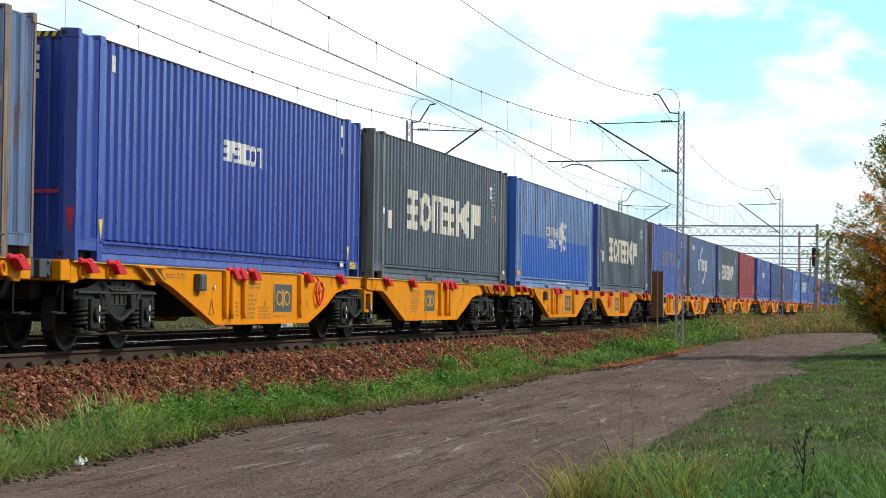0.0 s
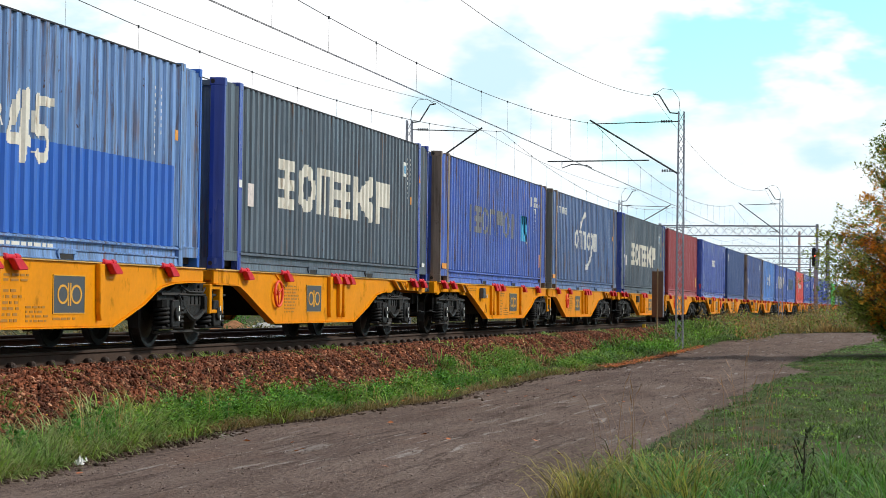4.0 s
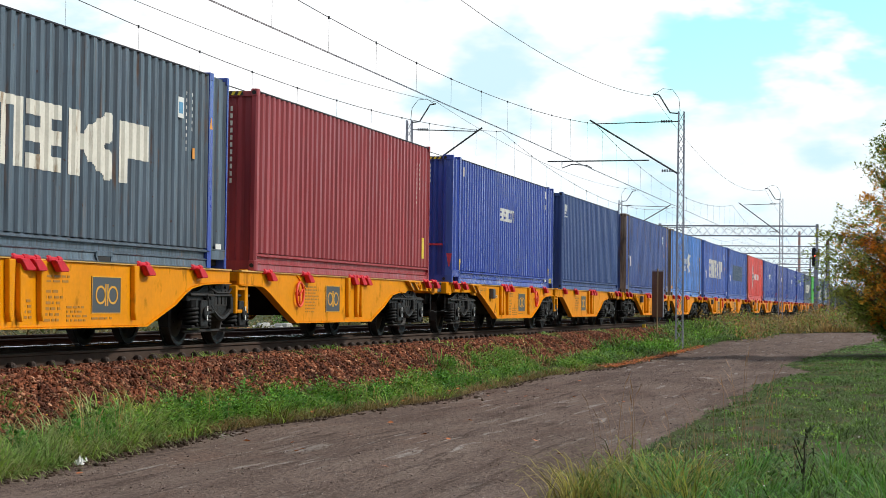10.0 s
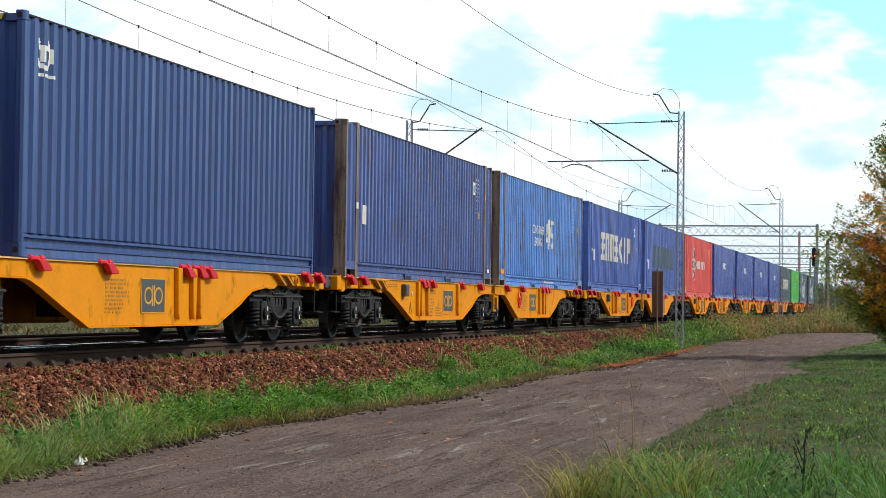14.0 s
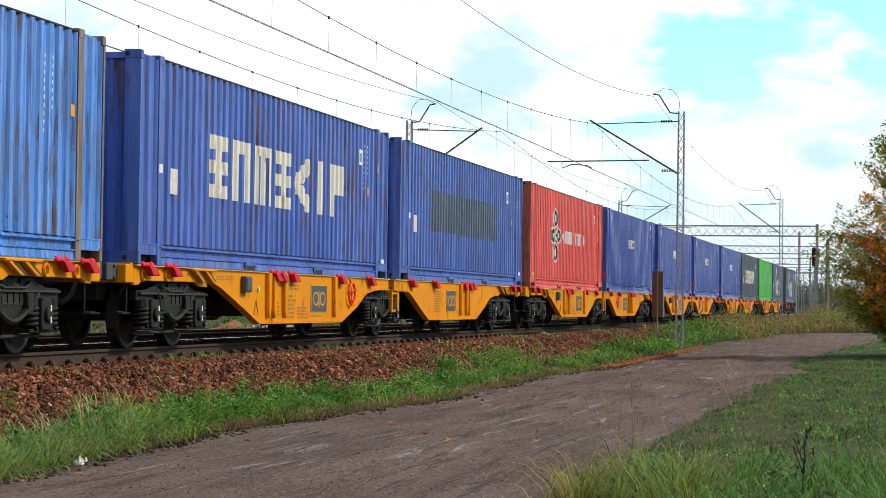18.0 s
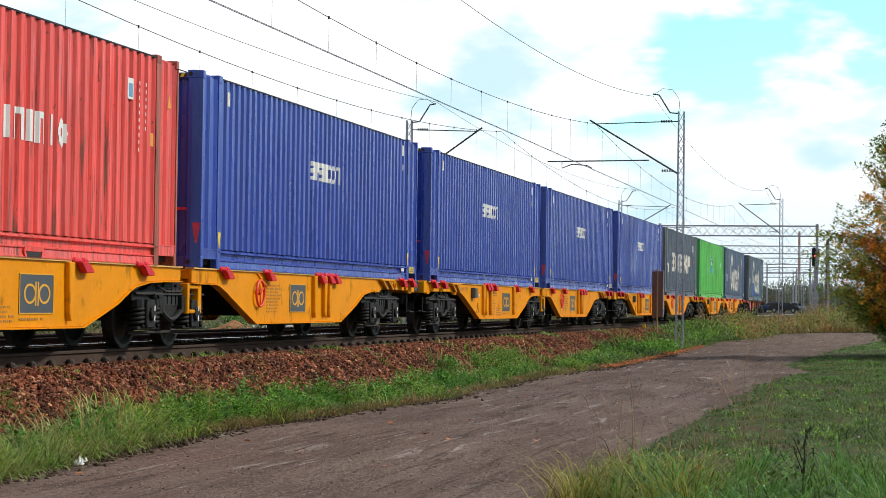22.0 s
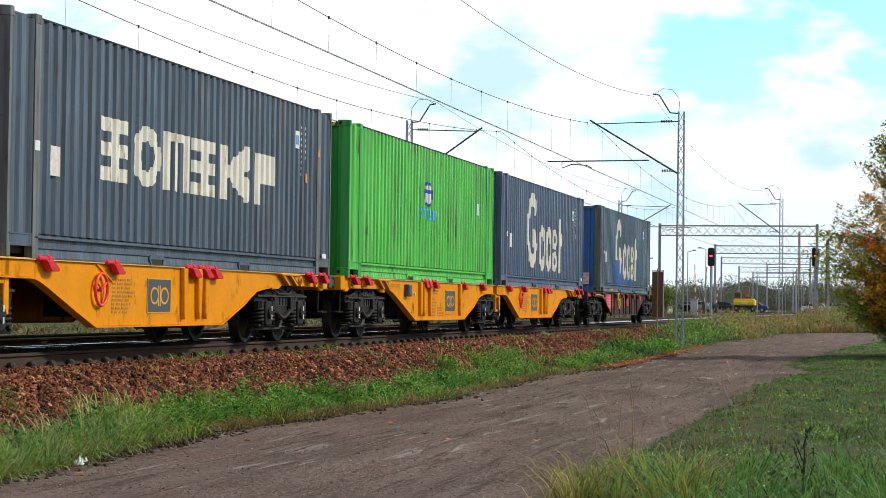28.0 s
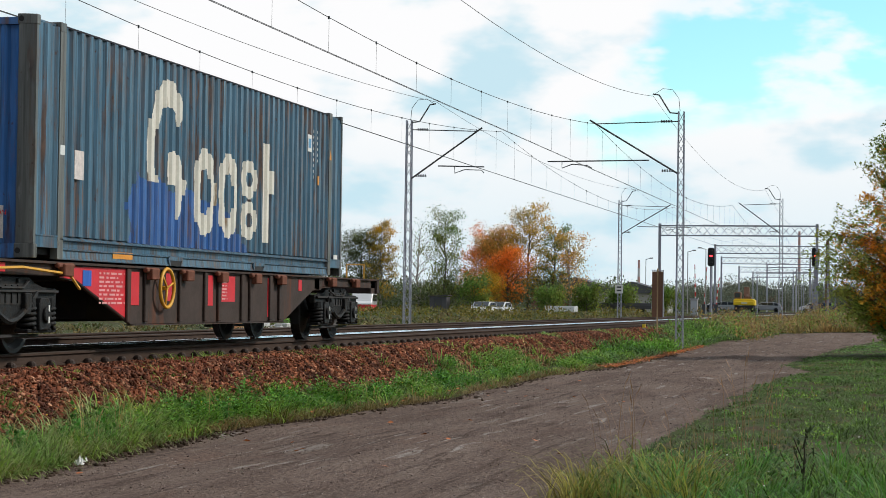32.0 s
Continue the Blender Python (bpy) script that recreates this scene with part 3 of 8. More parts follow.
# side beams in the plane of the wagon's length and height
BEAM_A = [(3.78, 1.135), (3.78, 0.95), (3.90, 0.945), (4.15, 0.90), (4.42, 0.83), (4.70, 0.75), (5.27, 0.59), (6.17, 0.325), (11.06, 0.325), (12.18, 0.62), (12.62, 0.79), (12.85, 0.86), (13.36, 0.92), (13.9, 0.94), (14.65, 0.95), (14.65, 1.135)]
BEAM_B = [(15.12, 1.135), (15.12, 0.93), (16.16, 0.925), (16.32, 0.90), (16.6, 0.82), (17.29, 0.59), (18.13, 0.325), (23.12, 0.325), (24.17, 0.62), (24.52, 0.75), (24.80, 0.84), (25.28, 0.89), (25.6, 0.91), (25.75, 0.92), (25.75, 1.135)]


def side_rows(s, x, t):
    """Inner and outer x of a plate of thickness t on side s whose outer face lies at x."""
    return (x - t, x) if s > 0 else (-x, -(x - t))


def build_lock(parent, s, y):
    """A folding container lock, red, hung on the side beam."""
    lo, hi = side_rows(s, 1.30, 0.09)
    k = Shape().rod((s * 1.26, y - 0.24, 1.155), (s * 1.26, y + 0.24, 1.155), 0.032, n=8)
    for o in (-0.17, 0.13):
        k.rod((s * 1.26, y + o - 0.05, 1.155), (s * 1.26, y + o + 0.05, 1.155), 0.045, n=8)
    k.prism([(y - 0.12, 1.14), (y + 0.12, 1.14), (y + 0.31, 1.035), (y + 0.29, 1.005), (y + 0.06, 1.0)], "x", lo + (0.05 if s > 0 else -0.0), hi + (0.05 if s > 0 else -0.0))
    part("container_lock", k, m_red, parent, "red folding container lock", bevel=0.01)


def sign_plate(parent, s, y0, y1, z0, z1):
    lo, hi = side_rows(s, 1.248, 0.01)
    plate = part("sign_plate", Shape().box(lo, hi, y0, y1, z0, z1), m_plate, parent, "dark grey square plate with a yellow emblem")
    lo, hi = side_rows(s, 1.252, 0.004)
    e = Shape()
    for a, b, c, d in ((y0, y1, z1 - 0.012, z1), (y0, y1, z0, z0 + 0.012), (y0, y0 + 0.015, z0, z1), (y1 - 0.015, y1, z0, z1)):
        e.box(lo, hi, a, b, c, d)
    cy, cz, w, h = (y0 + y1) / 2, (z0 + z1) / 2, (y1 - y0), (z1 - z0)
    for dy in (-0.2, 0.22):
        n = 18
        for i in range(n):
            a0, a1 = 2 * math.pi * i / n, 2 * math.pi * (i + 1) / n
            pts = [(cy + dy * w + r * w * math.cos(a), cz + r * h * 1.45 * math.sin(a)) for r, a in ((0.135, a0), (0.175, a0), (0.175, a1), (0.135, a1))]
            e.prism(pts, "x", lo, hi)
    for dy, za, zb in ((-0.035, -0.3, 0.3), (0.035, -0.3, 0.3)):
        e.box(lo, hi, cy + (dy - 0.018) * w, cy + (dy + 0.018) * w, cz + za * h, cz + zb * h)
    part("emblem", e, m_ochre, plate, "yellow emblem of rings and bars")


def small_bars(parent, s, y0, y1, z0, z1, rows, seed, material=None, x=1.247):
    """Lines of small lettering, as bars."""
    r = random.Random(seed)
    lo, hi = side_rows(s, x, 0.004)
    k = Shape()
    h = (z1 - z0) / rows
    for i in range(rows):
        y = y0
        end = y1 - r.random() * 0.3 * (y1 - y0)
        while y < end:
            w = r.uniform(0.04, 0.22)
            k.box(lo, hi, y, min(y + w, end), z0 + i * h + 0.25 * h, z0 + i * h + 0.72 * h)
            y += w + r.uniform(0.03, 0.08)
    tagged(part("lettering", k, material or m_label, parent, "rows of small lettering"), kind="stuff")


def build_wagon():
    w = empty("container_wagon", "yellow articulated container wagon on three bogies", "wagon", "wagons of the freight train")
    for s in (1, -1):
        lo, hi = side_rows(s, 1.24, 0.05)
        for nm, outline in (("a", BEAM_A), ("b", BEAM_B)):
            beam = part("side_beam", Shape().prism(outline, "x", lo, hi), m_yellow, w, "yellow steel side beam", bevel=0.008)
            fl, fh = side_rows(s, 1.27, 0.14)
            edge = Shape()
            y0, y1 = outline[0][0], outline[-1][0]
            edge.box(fl, fh, y0, y1, 1.135, 1.155)
            part("top_flange", edge, m_flange, beam, "worn flange edge with its highlight painted in")
            lower = outline[1:-1]
            lip = Shape()
            el, eh = side_rows(s, 1.275, 0.13)
            for a, b in zip(lower, lower[1:]):
                d = Vector((b[0] - a[0], b[1] - a[1])).normalized()
                nrm = Vector((-d.y, d.x)) * 0.016
                lip.prism([a, b, (b[0] - nrm.x, b[1] - nrm.y), (a[0] - nrm.x, a[1] - nrm.y)], "x", el, eh)
            part("bottom_flange", lip, m_yellow, beam)
            ribs = (6.62, 6.92, 7.52, 10.58) if nm == "a" else (21.40, 22.03, 22.33)
            for y in ribs:
                rl, rh = side_rows(s, 1.305, 0.07)
                rib = Shape().prism([(y - 0.09, 1.13), (y + 0.09, 1.13), (y + 0.06, 0.5), (y + 0.02, 0.40), (y - 0.02, 0.40), (y - 0.06, 0.5)], "x", rl, rh)
                part("rib", rib, m_yellow, beam, bevel=0.01)
        # low end frames over the bogies
        for y0, y1, st in ((0.75, 3.78, 2.95), (25.75, 28.77, 26.07)):
            o = [(y0, 1.135), (y0, 0.87), (y0 + 0.18, 0.875), (y0 + 0.3, 0.93), (y1 - 0.56, 0.94), (y1 - 0.38, 0.88), (y1 - 0.05, 0.87), (y1, 0.95), (y1, 1.135)]
            if y0 > 5:
                o = [(y0 + y1 - q, z) for q, z in o]
            fr = part("end_frame", Shape().prism(o, "x", *side_rows(s, 1.22, 0.06)), m_yellow, w, "yellow low end frame over the bogie", bevel=0.008)
            part("top_flange", Shape().box(*side_rows(s, 1.27, 0.14), y0, y1, 1.135, 1.155), m_flange, fr, "worn flange edge with its highlight painted in")
            br = Shape()
            for k in (0.0, 0.45):
                a = st + k
                br.prism([(a, 1.12), (a + 0.12, 1.12), (a + 0.52, 0.94), (a + 0.40, 0.94)], "x", *side_rows(s, 1.30, 0.07))
            br.box(*side_rows(s, 1.31, 0.09), st - 0.05, st + 1.0, 1.105, 1.135)
            part("bracket", br, m_yellow, fr, "yellow step bracket with black stripes", bevel=0.006)
            sp = Shape()
            for k in (0.2, 0.62):
                a = st + k
                sp.prism([(a, 1.10), (a + 0.1, 1.10), (a + 0.42, 0.95), (a + 0.32, 0.95)], "x", *side_rows(s, 1.285, 0.05))
            part("stripe", sp, m_stripe, fr, "black warning stripes")
            for k in ((0.36, 1.29) if y0 < 5 else (0.26, 1.06)):
                build_lock(fr, s, (y0 + k) if y0 < 5 else (y1 - k))
            for k in (0.42, 1.34):
                y = (y0 + k) if y0 < 5 else (y1 - k)
                part("lifting_eye", Shape().ring((s * 1.235, y - 0.1, 1.02), (1, 0, 0), 0.075, 0.024, 14, 5), m_yellow, fr)
        for y in (6.88, 7.22, 7.88, 10.88, 13.04):
            build_lock(w, s, y)
        for y in (16.48, 18.64, 21.66, 22.2, 22.62):
            build_lock(w, s, y)
        sign_plate(w, s, 9.14, 10.14, 0.49, 0.97)
        sign_plate(w, s, 20.0, 20.92, 0.495, 0.97)
        box = Shape().box(*side_rows(s, 1.34, 0.10), 5.26, 5.54, 0.81, 1.06).box(*side_rows(s, 1.35, 0.02), 5.28, 5.52, 0.83, 1.04)
        part("control_box", box, m_plate, w, "dark grey control box", bevel=0.01)
        for y, z in ((11.70, 0.83), (18.25, 0.80)):
            hw = Shape().ring((s * 1.29, y, z), (1, 0, 0), 0.205, 0.022, 24, 6).rod((s * 1.23, y, z), (s * 1.30, y, z), 0.03, n=8)
            for q in range(3):
                a = q * 2 * math.pi / 3 + 0.5
                hw.rod((s * 1.29, y, z), (s * 1.29, y + 0.20 * math.cos(a), z + 0.20 * math.sin(a)), 0.014, n=5)
            part("handwheel", hw, m_wheelred, w, "red brake handwheel", smooth=True)
            part("wheel_bracket", Shape().box(*side_rows(s, 1.265, 0.04), y - 0.16, y - 0.02, z + 0.0, z + 0.03).prism([(y - 0.1, 1.12), (y - 0.05, 1.12), (y + 0.5, 0.9), (y + 0.45, 0.9)], "x", *side_rows(s, 1.262, 0.03)), m_yellow, w)
        small_bars(w, s, 7.68, 8.55, 0.86, 0.98, 2, 5)
        small_bars(w, s, 7.66, 8.25, 0.38, 0.80, 6, 6)
        small_bars(w, s, 8.35, 9.02, 0.38, 0.60, 4, 7)
        small_bars(w, s, 9.15, 9.9, 0.40, 0.46, 1, 8)
        small_bars(w, s, 4.10, 4.50, 0.98, 1.06, 2, 9)
        small_bars(w, s, 4.55, 4.92, 0.98, 1.07, 2, 12)
        small_bars(w, s, 18.72, 19.55, 0.48, 0.96, 9, 15)
        small_bars(w, s, 7.02, 7.36, 0.42, 0.68, 4, 18)
        tri = Shape()
        for a, b in (((5.93, 0.47), (6.15, 0.47)), ((5.93, 0.47), (6.04, 0.69)), ((6.15, 0.47), (6.04, 0.69))):
            tri.rod((s * 1.243, *a), (s * 1.243, *b), 0.012, n=4)
        part("warning_sign", tri, m_label, w, "small warning triangle")
        for y in (6.12,):
            t = Shape().rod((s * 1.24, y, 0.88), (s * 1.27, y, 0.88), 0.028, n=10).box(*side_rows(s, 1.27, 0.02), y - 0.012, y + 0.02, 0.83, 0.88)
            part("brake_lever", t, m_white, w, "white brake changeover knob")
        # headstocks' faces, lamps
        for y, d in ((0.75, -1), (28.77, 1)):
            part("lamp_bracket", Shape().box(*side_rows(s, 1.05, 0.12), min(y, y + d * 0.05), max(y, y + d * 0.05), 1.06, 1.15), m_red, w, "red end marker bracket")
    # floors, headstocks, centre sills
    for y0, y1 in ((0.75, 14.65), (15.12, 28.77)):
        deck = Shape().box(-1.19, 1.19, y0 + 0.1, y0 + 0.5, 0.92, 1.13)
        for y in np.arange(y0 + 1.6, y1 - 0.6, 1.35):
            deck.box(-1.19, 1.19, y - 0.1, y + 0.1, 1.02, 1.12)
        deck.box(-0.35, 0.35, y0 + 0.5, y1 - 0.2, 0.98, 1.09)
        part("deck_frame", deck, m_yellow, w, "yellow cross members and centre sill")
        sill = Shape().box(-0.55, 0.55, y0 + 5.5, y1 - 3.9 + (0 if y0 < 5 else -1.9), 0.42, 0.95)
        part("underframe", sill, m_black, w, "dark underframe and brake gear")
    for y, d in ((0.75, -1), (28.77, 1)):
        h = Shape().box(-1.22, 1.22, min(y, y + d * 0.12), max(y, y + d * 0.12), 0.90, 1.17).box(-1.22, -0.95, min(y, y + d * 0.30), max(y, y + d * 0.30), 0.90, 1.15).box(0.95, 1.22, min(y, y + d * 0.30), max(y, y + d * 0.30), 0.90, 1.15)
        part("headstock", h, m_yellow, w, "yellow headstock", bevel=0.01)
        for x in (-0.98, 0.98):
            b = Shape().box(x - 0.12, x + 0.12, min(y + d * 0.2, y + d * 0.66), max(y + d * 0.2, y + d * 0.66), 0.93, 1.16)
            for z in (0.97, 1.12):
                b.rod((x + 0.12, y + d * 0.42, z), (x + 0.15, y + d * 0.42, z), 0.03, n=6)
            part("buffer", b, m_plate, w, "dark grey bolted buffer block", bevel=0.012)
        c = Shape().box(-0.06, 0.06, min(y, y + d * 0.7), max(y, y + d * 0.7), 0.95, 1.06).ring((0, y + d * 0.72, 0.98), (1, 0, 0), 0.12, 0.03, 14, 6)
        part("coupling", c, m_black, w, "black screw coupling")
        hose = Shape().path([(0.45, y + d * 0.1, 0.93), (0.45, y + d * 0.3, 0.72), (0.42, y + d * 0.55, 0.62), (0.36, y + d * 0.75, 0.70)], 0.035, n=6)
        part("brake_hose", hose, m_rubber, w, "black brake hose")
        st = Shape().path([(1.12, y + d * 0.02, 0.92), (1.12, y + d * 0.02, 0.50), (1.12, y + d * 0.35, 0.50)], 0.02, n=5).box(1.0, 1.2, min(y + d * 0.05, y + d * 0.36), max(y + d * 0.05, y + d * 0.36), 0.485, 0.505)
        part("footstep", st, m_bogie, w, "grey steel footstep")
    art = Shape().box(-1.2, 1.2, 14.35, 14.62, 0.96, 1.13).box(-1.2, 1.2, 15.16, 15.5, 0.98, 1.13)
    for x0, x1 in ((-1.24, -1.12), (1.12, 1.24)):
        art.box(x0, x1, 15.42, 15.56, 0.48, 1.17).box(x0, x1, 14.96, 15.05, 0.48, 0.92).box(x0, x1, 15.05, 15.42, 0.485, 0.54).box(x0, x1, 15.05, 15.42, 0.84, 0.90)
    part("articulation_post", art, m_yellow, w, "yellow articulation post", bevel=0.01)
    for y0, y1 in ((0.9, 4.0), (25.4, 28.6)):
        part("draft_sill", Shape().box(-0.62, 0.62, y0, y1, 0.66, 0.97), m_black, w, "dark draft sill over the bogie")
        for x in (-0.8, 0.8):
            part("brake_pipe", Shape().path([(x, y0, 0.90), (x + 0.1, (y0 + y1) / 2, 0.94), (x, y1, 0.88)], 0.03, n=5), m_rubber, w, "black brake pipe")
    part("articulation", Shape().box(-0.5, 0.5, 13.6, 15.4, 0.72, 1.0), m_black, w, "dark articulation joint")
    for y in (2.51, 14.47, 26.53):
        build_bogie(w, y)
    return w


# ---------------------------------------------------------------- containers
PITCH, DEPTH = 0.278, 0.036
BOX_L, BOX_H = 13.716, 2.896
SIGN = 0.98                  # size of the signs against their layout
CH_X, CH_Y = 0.145, 0.055      # cut-off corners in plan


def corrugation(y0, y1, outer):
    """Points (y, x) of a trapezoid corrugated sheet whose outer faces lie at x = outer."""
    n = max(1, round((y1 - y0) / PITCH))
    w = (y1 - y0) / n
    pts = [(y0, outer)]
    for i in range(n):
        a = y0 + i * w
        pts += [(a + 0.28 * w, outer), (a + 0.43 * w, outer - DEPTH), (a + 0.73 * w, outer - DEPTH), (a + 0.88 * w, outer)]
    pts.append((y1, outer))
    return pts


def sheet_along_y(s, pts, z0, z1):
    sh = Shape()
    vs = [(s * x, y, z) for y, x in pts for z in (z0, z1)] + [(s * (x - 0.02), y, z) for y, x in pts for z in (z0, z1)]
    n = len(pts)
    fs = []
    for i in range(n - 1):
        q = (2 * i, 2 * i + 2, 2 * i + 3, 2 * i + 1)
        fs += [q if s > 0 else q[::-1], tuple(k + 2 * n for k in (q[::-1] if s > 0 else q))]
    return sh.add(vs, fs)


def sheet_along_x(d, y, x0, x1, z0, z1, pitch=0.24, depth=0.045):
    """A corrugated end wall; d: which way it faces along y."""
    n = max(1, round((x1 - x0) / pitch))
    w = (x1 - x0) / n
    pts = [(x0, y)]
    for i in range(n):
        a = x0 + i * w
        pts += [(a + 0.22 * w, y), (a + 0.40 * w, y - d * depth), (a + 0.78 * w, y - d * depth), (a + 0.96 * w, y)]
    pts.append((x1, y))
    sh = Shape()
    vs = [(x, yy, z) for x, yy in pts for z in (z0, z1)]
    fs = []
    for i in range(len(pts) - 1):
        q = (2 * i, 2 * i + 1, 2 * i + 3, 2 * i + 2)
        fs.append(q[::-1] if d < 0 else q)
    return sh.add(vs, fs)


MESHES = {}


def cached(key, maker, **kw):
    if key not in MESHES:
        MESHES[key] = maker().mesh(key, **kw)
    return MESHES[key]


def paint_mesh(name, pts, inside, z0, z1, dz=0.02, lift=0.003):
    """Paint that follows the corrugated sheet, where inside(y, z) holds."""
    zs = np.arange(z0, z1 + dz, dz)
    index, vs, fs = {}, [], []

    def corner(x, y, k):
        key = (round(y, 4), k)
        if key not in index:
            index[key] = len(vs)
            vs.append((x, y, zs[k]))
        return index[key]

    for (ya, xa), (yb, xb) in zip(pts, pts[1:]):
        n = max(1, int((yb - ya) / 0.024))
        for j in range(n):
            y0, y1 = ya + (yb - ya) * j / n, ya + (yb - ya) * (j + 1) / n
            x0, x1 = xa + (xb - xa) * j / n + lift, xa + (xb - xa) * (j + 1) / n + lift
            for k in range(len(zs) - 1):
                if inside((y0 + y1) / 2, zs[k] + dz / 2):
                    fs.append((corner(x0, y0, k), corner(x1, y1, k), corner(x1, y1, k + 1), corner(x0, y0, k + 1)))
    if not fs:
        return None
    me = bpy.data.meshes.new(name)
    me.from_pydata(vs, [], fs)
    return me


def stroke(a, b, w):
    a, b = np.array(a, float), np.array(b, float)
    def f(y, z):
        p, d = np.array((y, z)) - a, b - a
        t = min(1, max(0, p.dot(d) / max(d.dot(d), 1e-9)))
        return np.hypot(*(p - t * d)) < w / 2
    return f


def rect(y0, y1, z0, z1, lean=0.0):
    return lambda y, z: z0 <= z <= z1 and y0 + lean * (z - z0) <= y <= y1 + lean * (z - z0)


def oval(cy, cz, ry, rz, hole=0.55, a0=-400, a1=400):
    def f(y, z):
        u, v = (y - cy) / ry, (z - cz) / rz
        r = math.hypot(u, v)
        return hole <= r <= 1 and a0 <= math.degrees(math.atan2(v, u)) <= a1
    return f


def anyof(fs):
    return lambda y, z: any(f(y, z) for f in fs)


def block_word(y0, y1, z0, z1, kinds, bold=0.3):
    """A word-sized row of plain shapes: bars, rings, arches and wedges."""
    n, made = len(kinds), []
    w = (y1 - y0) / n
    h = z1 - z0
    for i, k in enumerate(kinds):
        a, b = y0 + i * w + 0.06 * w, y0 + (i + 1) * w - 0.06 * w
        fs = []
        t = bold * (b - a)
        if k == "1":        # stacked bars
            fs += [rect(a, b, z0, z0 + 0.22 * h), rect(a, b, z0 + 0.39 * h, z0 + 0.61 * h), rect(a, b, z1 - 0.22 * h, z1), rect((a + b) / 2 - t / 2, (a + b) / 2 + t / 2, z0, z1)]
        elif k == "2":      # ring
            fs.append(oval((a + b) / 2, (z0 + z1) / 2, (b - a) / 2, h / 2, 1 - 1.6 * bold))
        elif k == "3":      # bar
            fs.append(rect((a + b) / 2 - t * 0.6, (a + b) / 2 + t * 0.6, z0, z1))
        elif k == "4":      # arch
            fs += [rect(a, a + t, z0, z1), rect(b - t, b, z0, z1), rect(a, b, z1 - 0.2 * h, z1)]
        elif k == "5":      # three bars under one beam
            fs += [rect(a, a + 0.22 * (b - a), z0, z1), rect(a + 0.39 * (b - a), a + 0.61 * (b - a), z0, z1), rect(b - 0.22 * (b - a), b, z0, z1), rect(a, b, z1 - 0.16 * h, z1)]
        elif k == "6":      # flag on a pole
            fs += [rect(a, a + t, z0, z1), rect(a, b, z0 + 0.42 * h, z1)]
        elif k == "7":      # wedge
            fs += [stroke((b - t / 2, z1 - t / 2), (a + t / 2, z0 + 0.5 * h), t), stroke((a + t / 2, z0 + 0.5 * h), (b - t / 2, z0 + t / 2), t)]
        elif k == "8":      # solid block
            fs.append(rect(a, b, z0, z1))
        made.append(anyof(fs))
    return made


def paint_mats(name, base, rust=0.2, var=0.24, rough=0.42):
    """Container paint: chalky fading, grime streaks down the sheet, rust spots that run down."""
    k = Nodes(name, shifted=True)
    grey = sum(base) / 3
    chalk = tuple(1.08 * c + 0.16 * (grey * 1.3 + 0.03) for c in base)
    col = k.mix(k.ramp(k.noise((0.5, 0.5, 0.55), 5), 0.38, 0.66, 0, min(1.0, 1.6 * var + 0.6 * rust) if rust > 0.15 else var), base, chalk)
    col = k.mix(1.0, col, k.ramp(k.noise((0.2, 3.4, 0.05), 2), 0.3, 0.7, 1.12 - 0.8 * var, 1.08 + 0.8 * var), "MULTIPLY")
    col = k.mix(1.0, col, k.ramp(k.noise((6, 15, 0.4), 4, 0.65), 0.40, 0.64, 1.1, 1.0 - 1.7 * var), "MULTIPLY")
    if rust > 0.15:
        col = k.mix(k.ramp(k.noise((12, 30, 0.55), 4, 0.7), 0.52, 0.66, 0, 0.35 + 0.5 * rust), col, tuple(0.22 * c + 0.012 for c in base))
        col = k.mix(k.ramp(k.noise((15, 24, 0.45), 3, 0.7), 0.55, 0.69, 0, 0.12 + 0.22 * rust), col, tuple(0.8 * c + 0.10 for c in base))
        area = k.ramp(k.noise((0.8, 0.7, 0.55), 3), 0.36, 0.60, 0.25, 1.0)
        runs = k.ramp(k.noise((6, 8.5, 0.75), 5, 0.68), 0.62 - 0.17 * rust, 0.71 - 0.17 * rust, 0, 0.92)
        tone = k.mix(k.ramp(k.noise((5, 5, 2), 4), 0.4, 0.6), (0.055, 0.026, 0.016), (0.17, 0.085, 0.045))
        col = k.mix(k.times(area, runs), col, tone)
        col = k.mix(k.ramp(k.noise((11, 18, 1.6), 3), 0.70 - 0.04 * rust, 0.75, 0, 0.55), col, tuple(0.5 * c + 0.17 for c in base))
        spots = k.ramp(k.noise((13, 13, 8), 3), 0.70 - 0.07 * rust, 0.74, 0, 0.9)
        col = k.mix(spots, col, (0.075, 0.032, 0.018))
    wear = k.ramp(k.noise((2, 4, 0.6), 4), 0.35, 0.7, rough - 0.08, rough + 0.22)
    MATS[name] = k.m
    return k.finish(col, wear, 0.55, k.noise((2.2, 5.0, 1.5), 4, 0.6), 0.30 if rust > 0.15 else 0.16, 0.05)


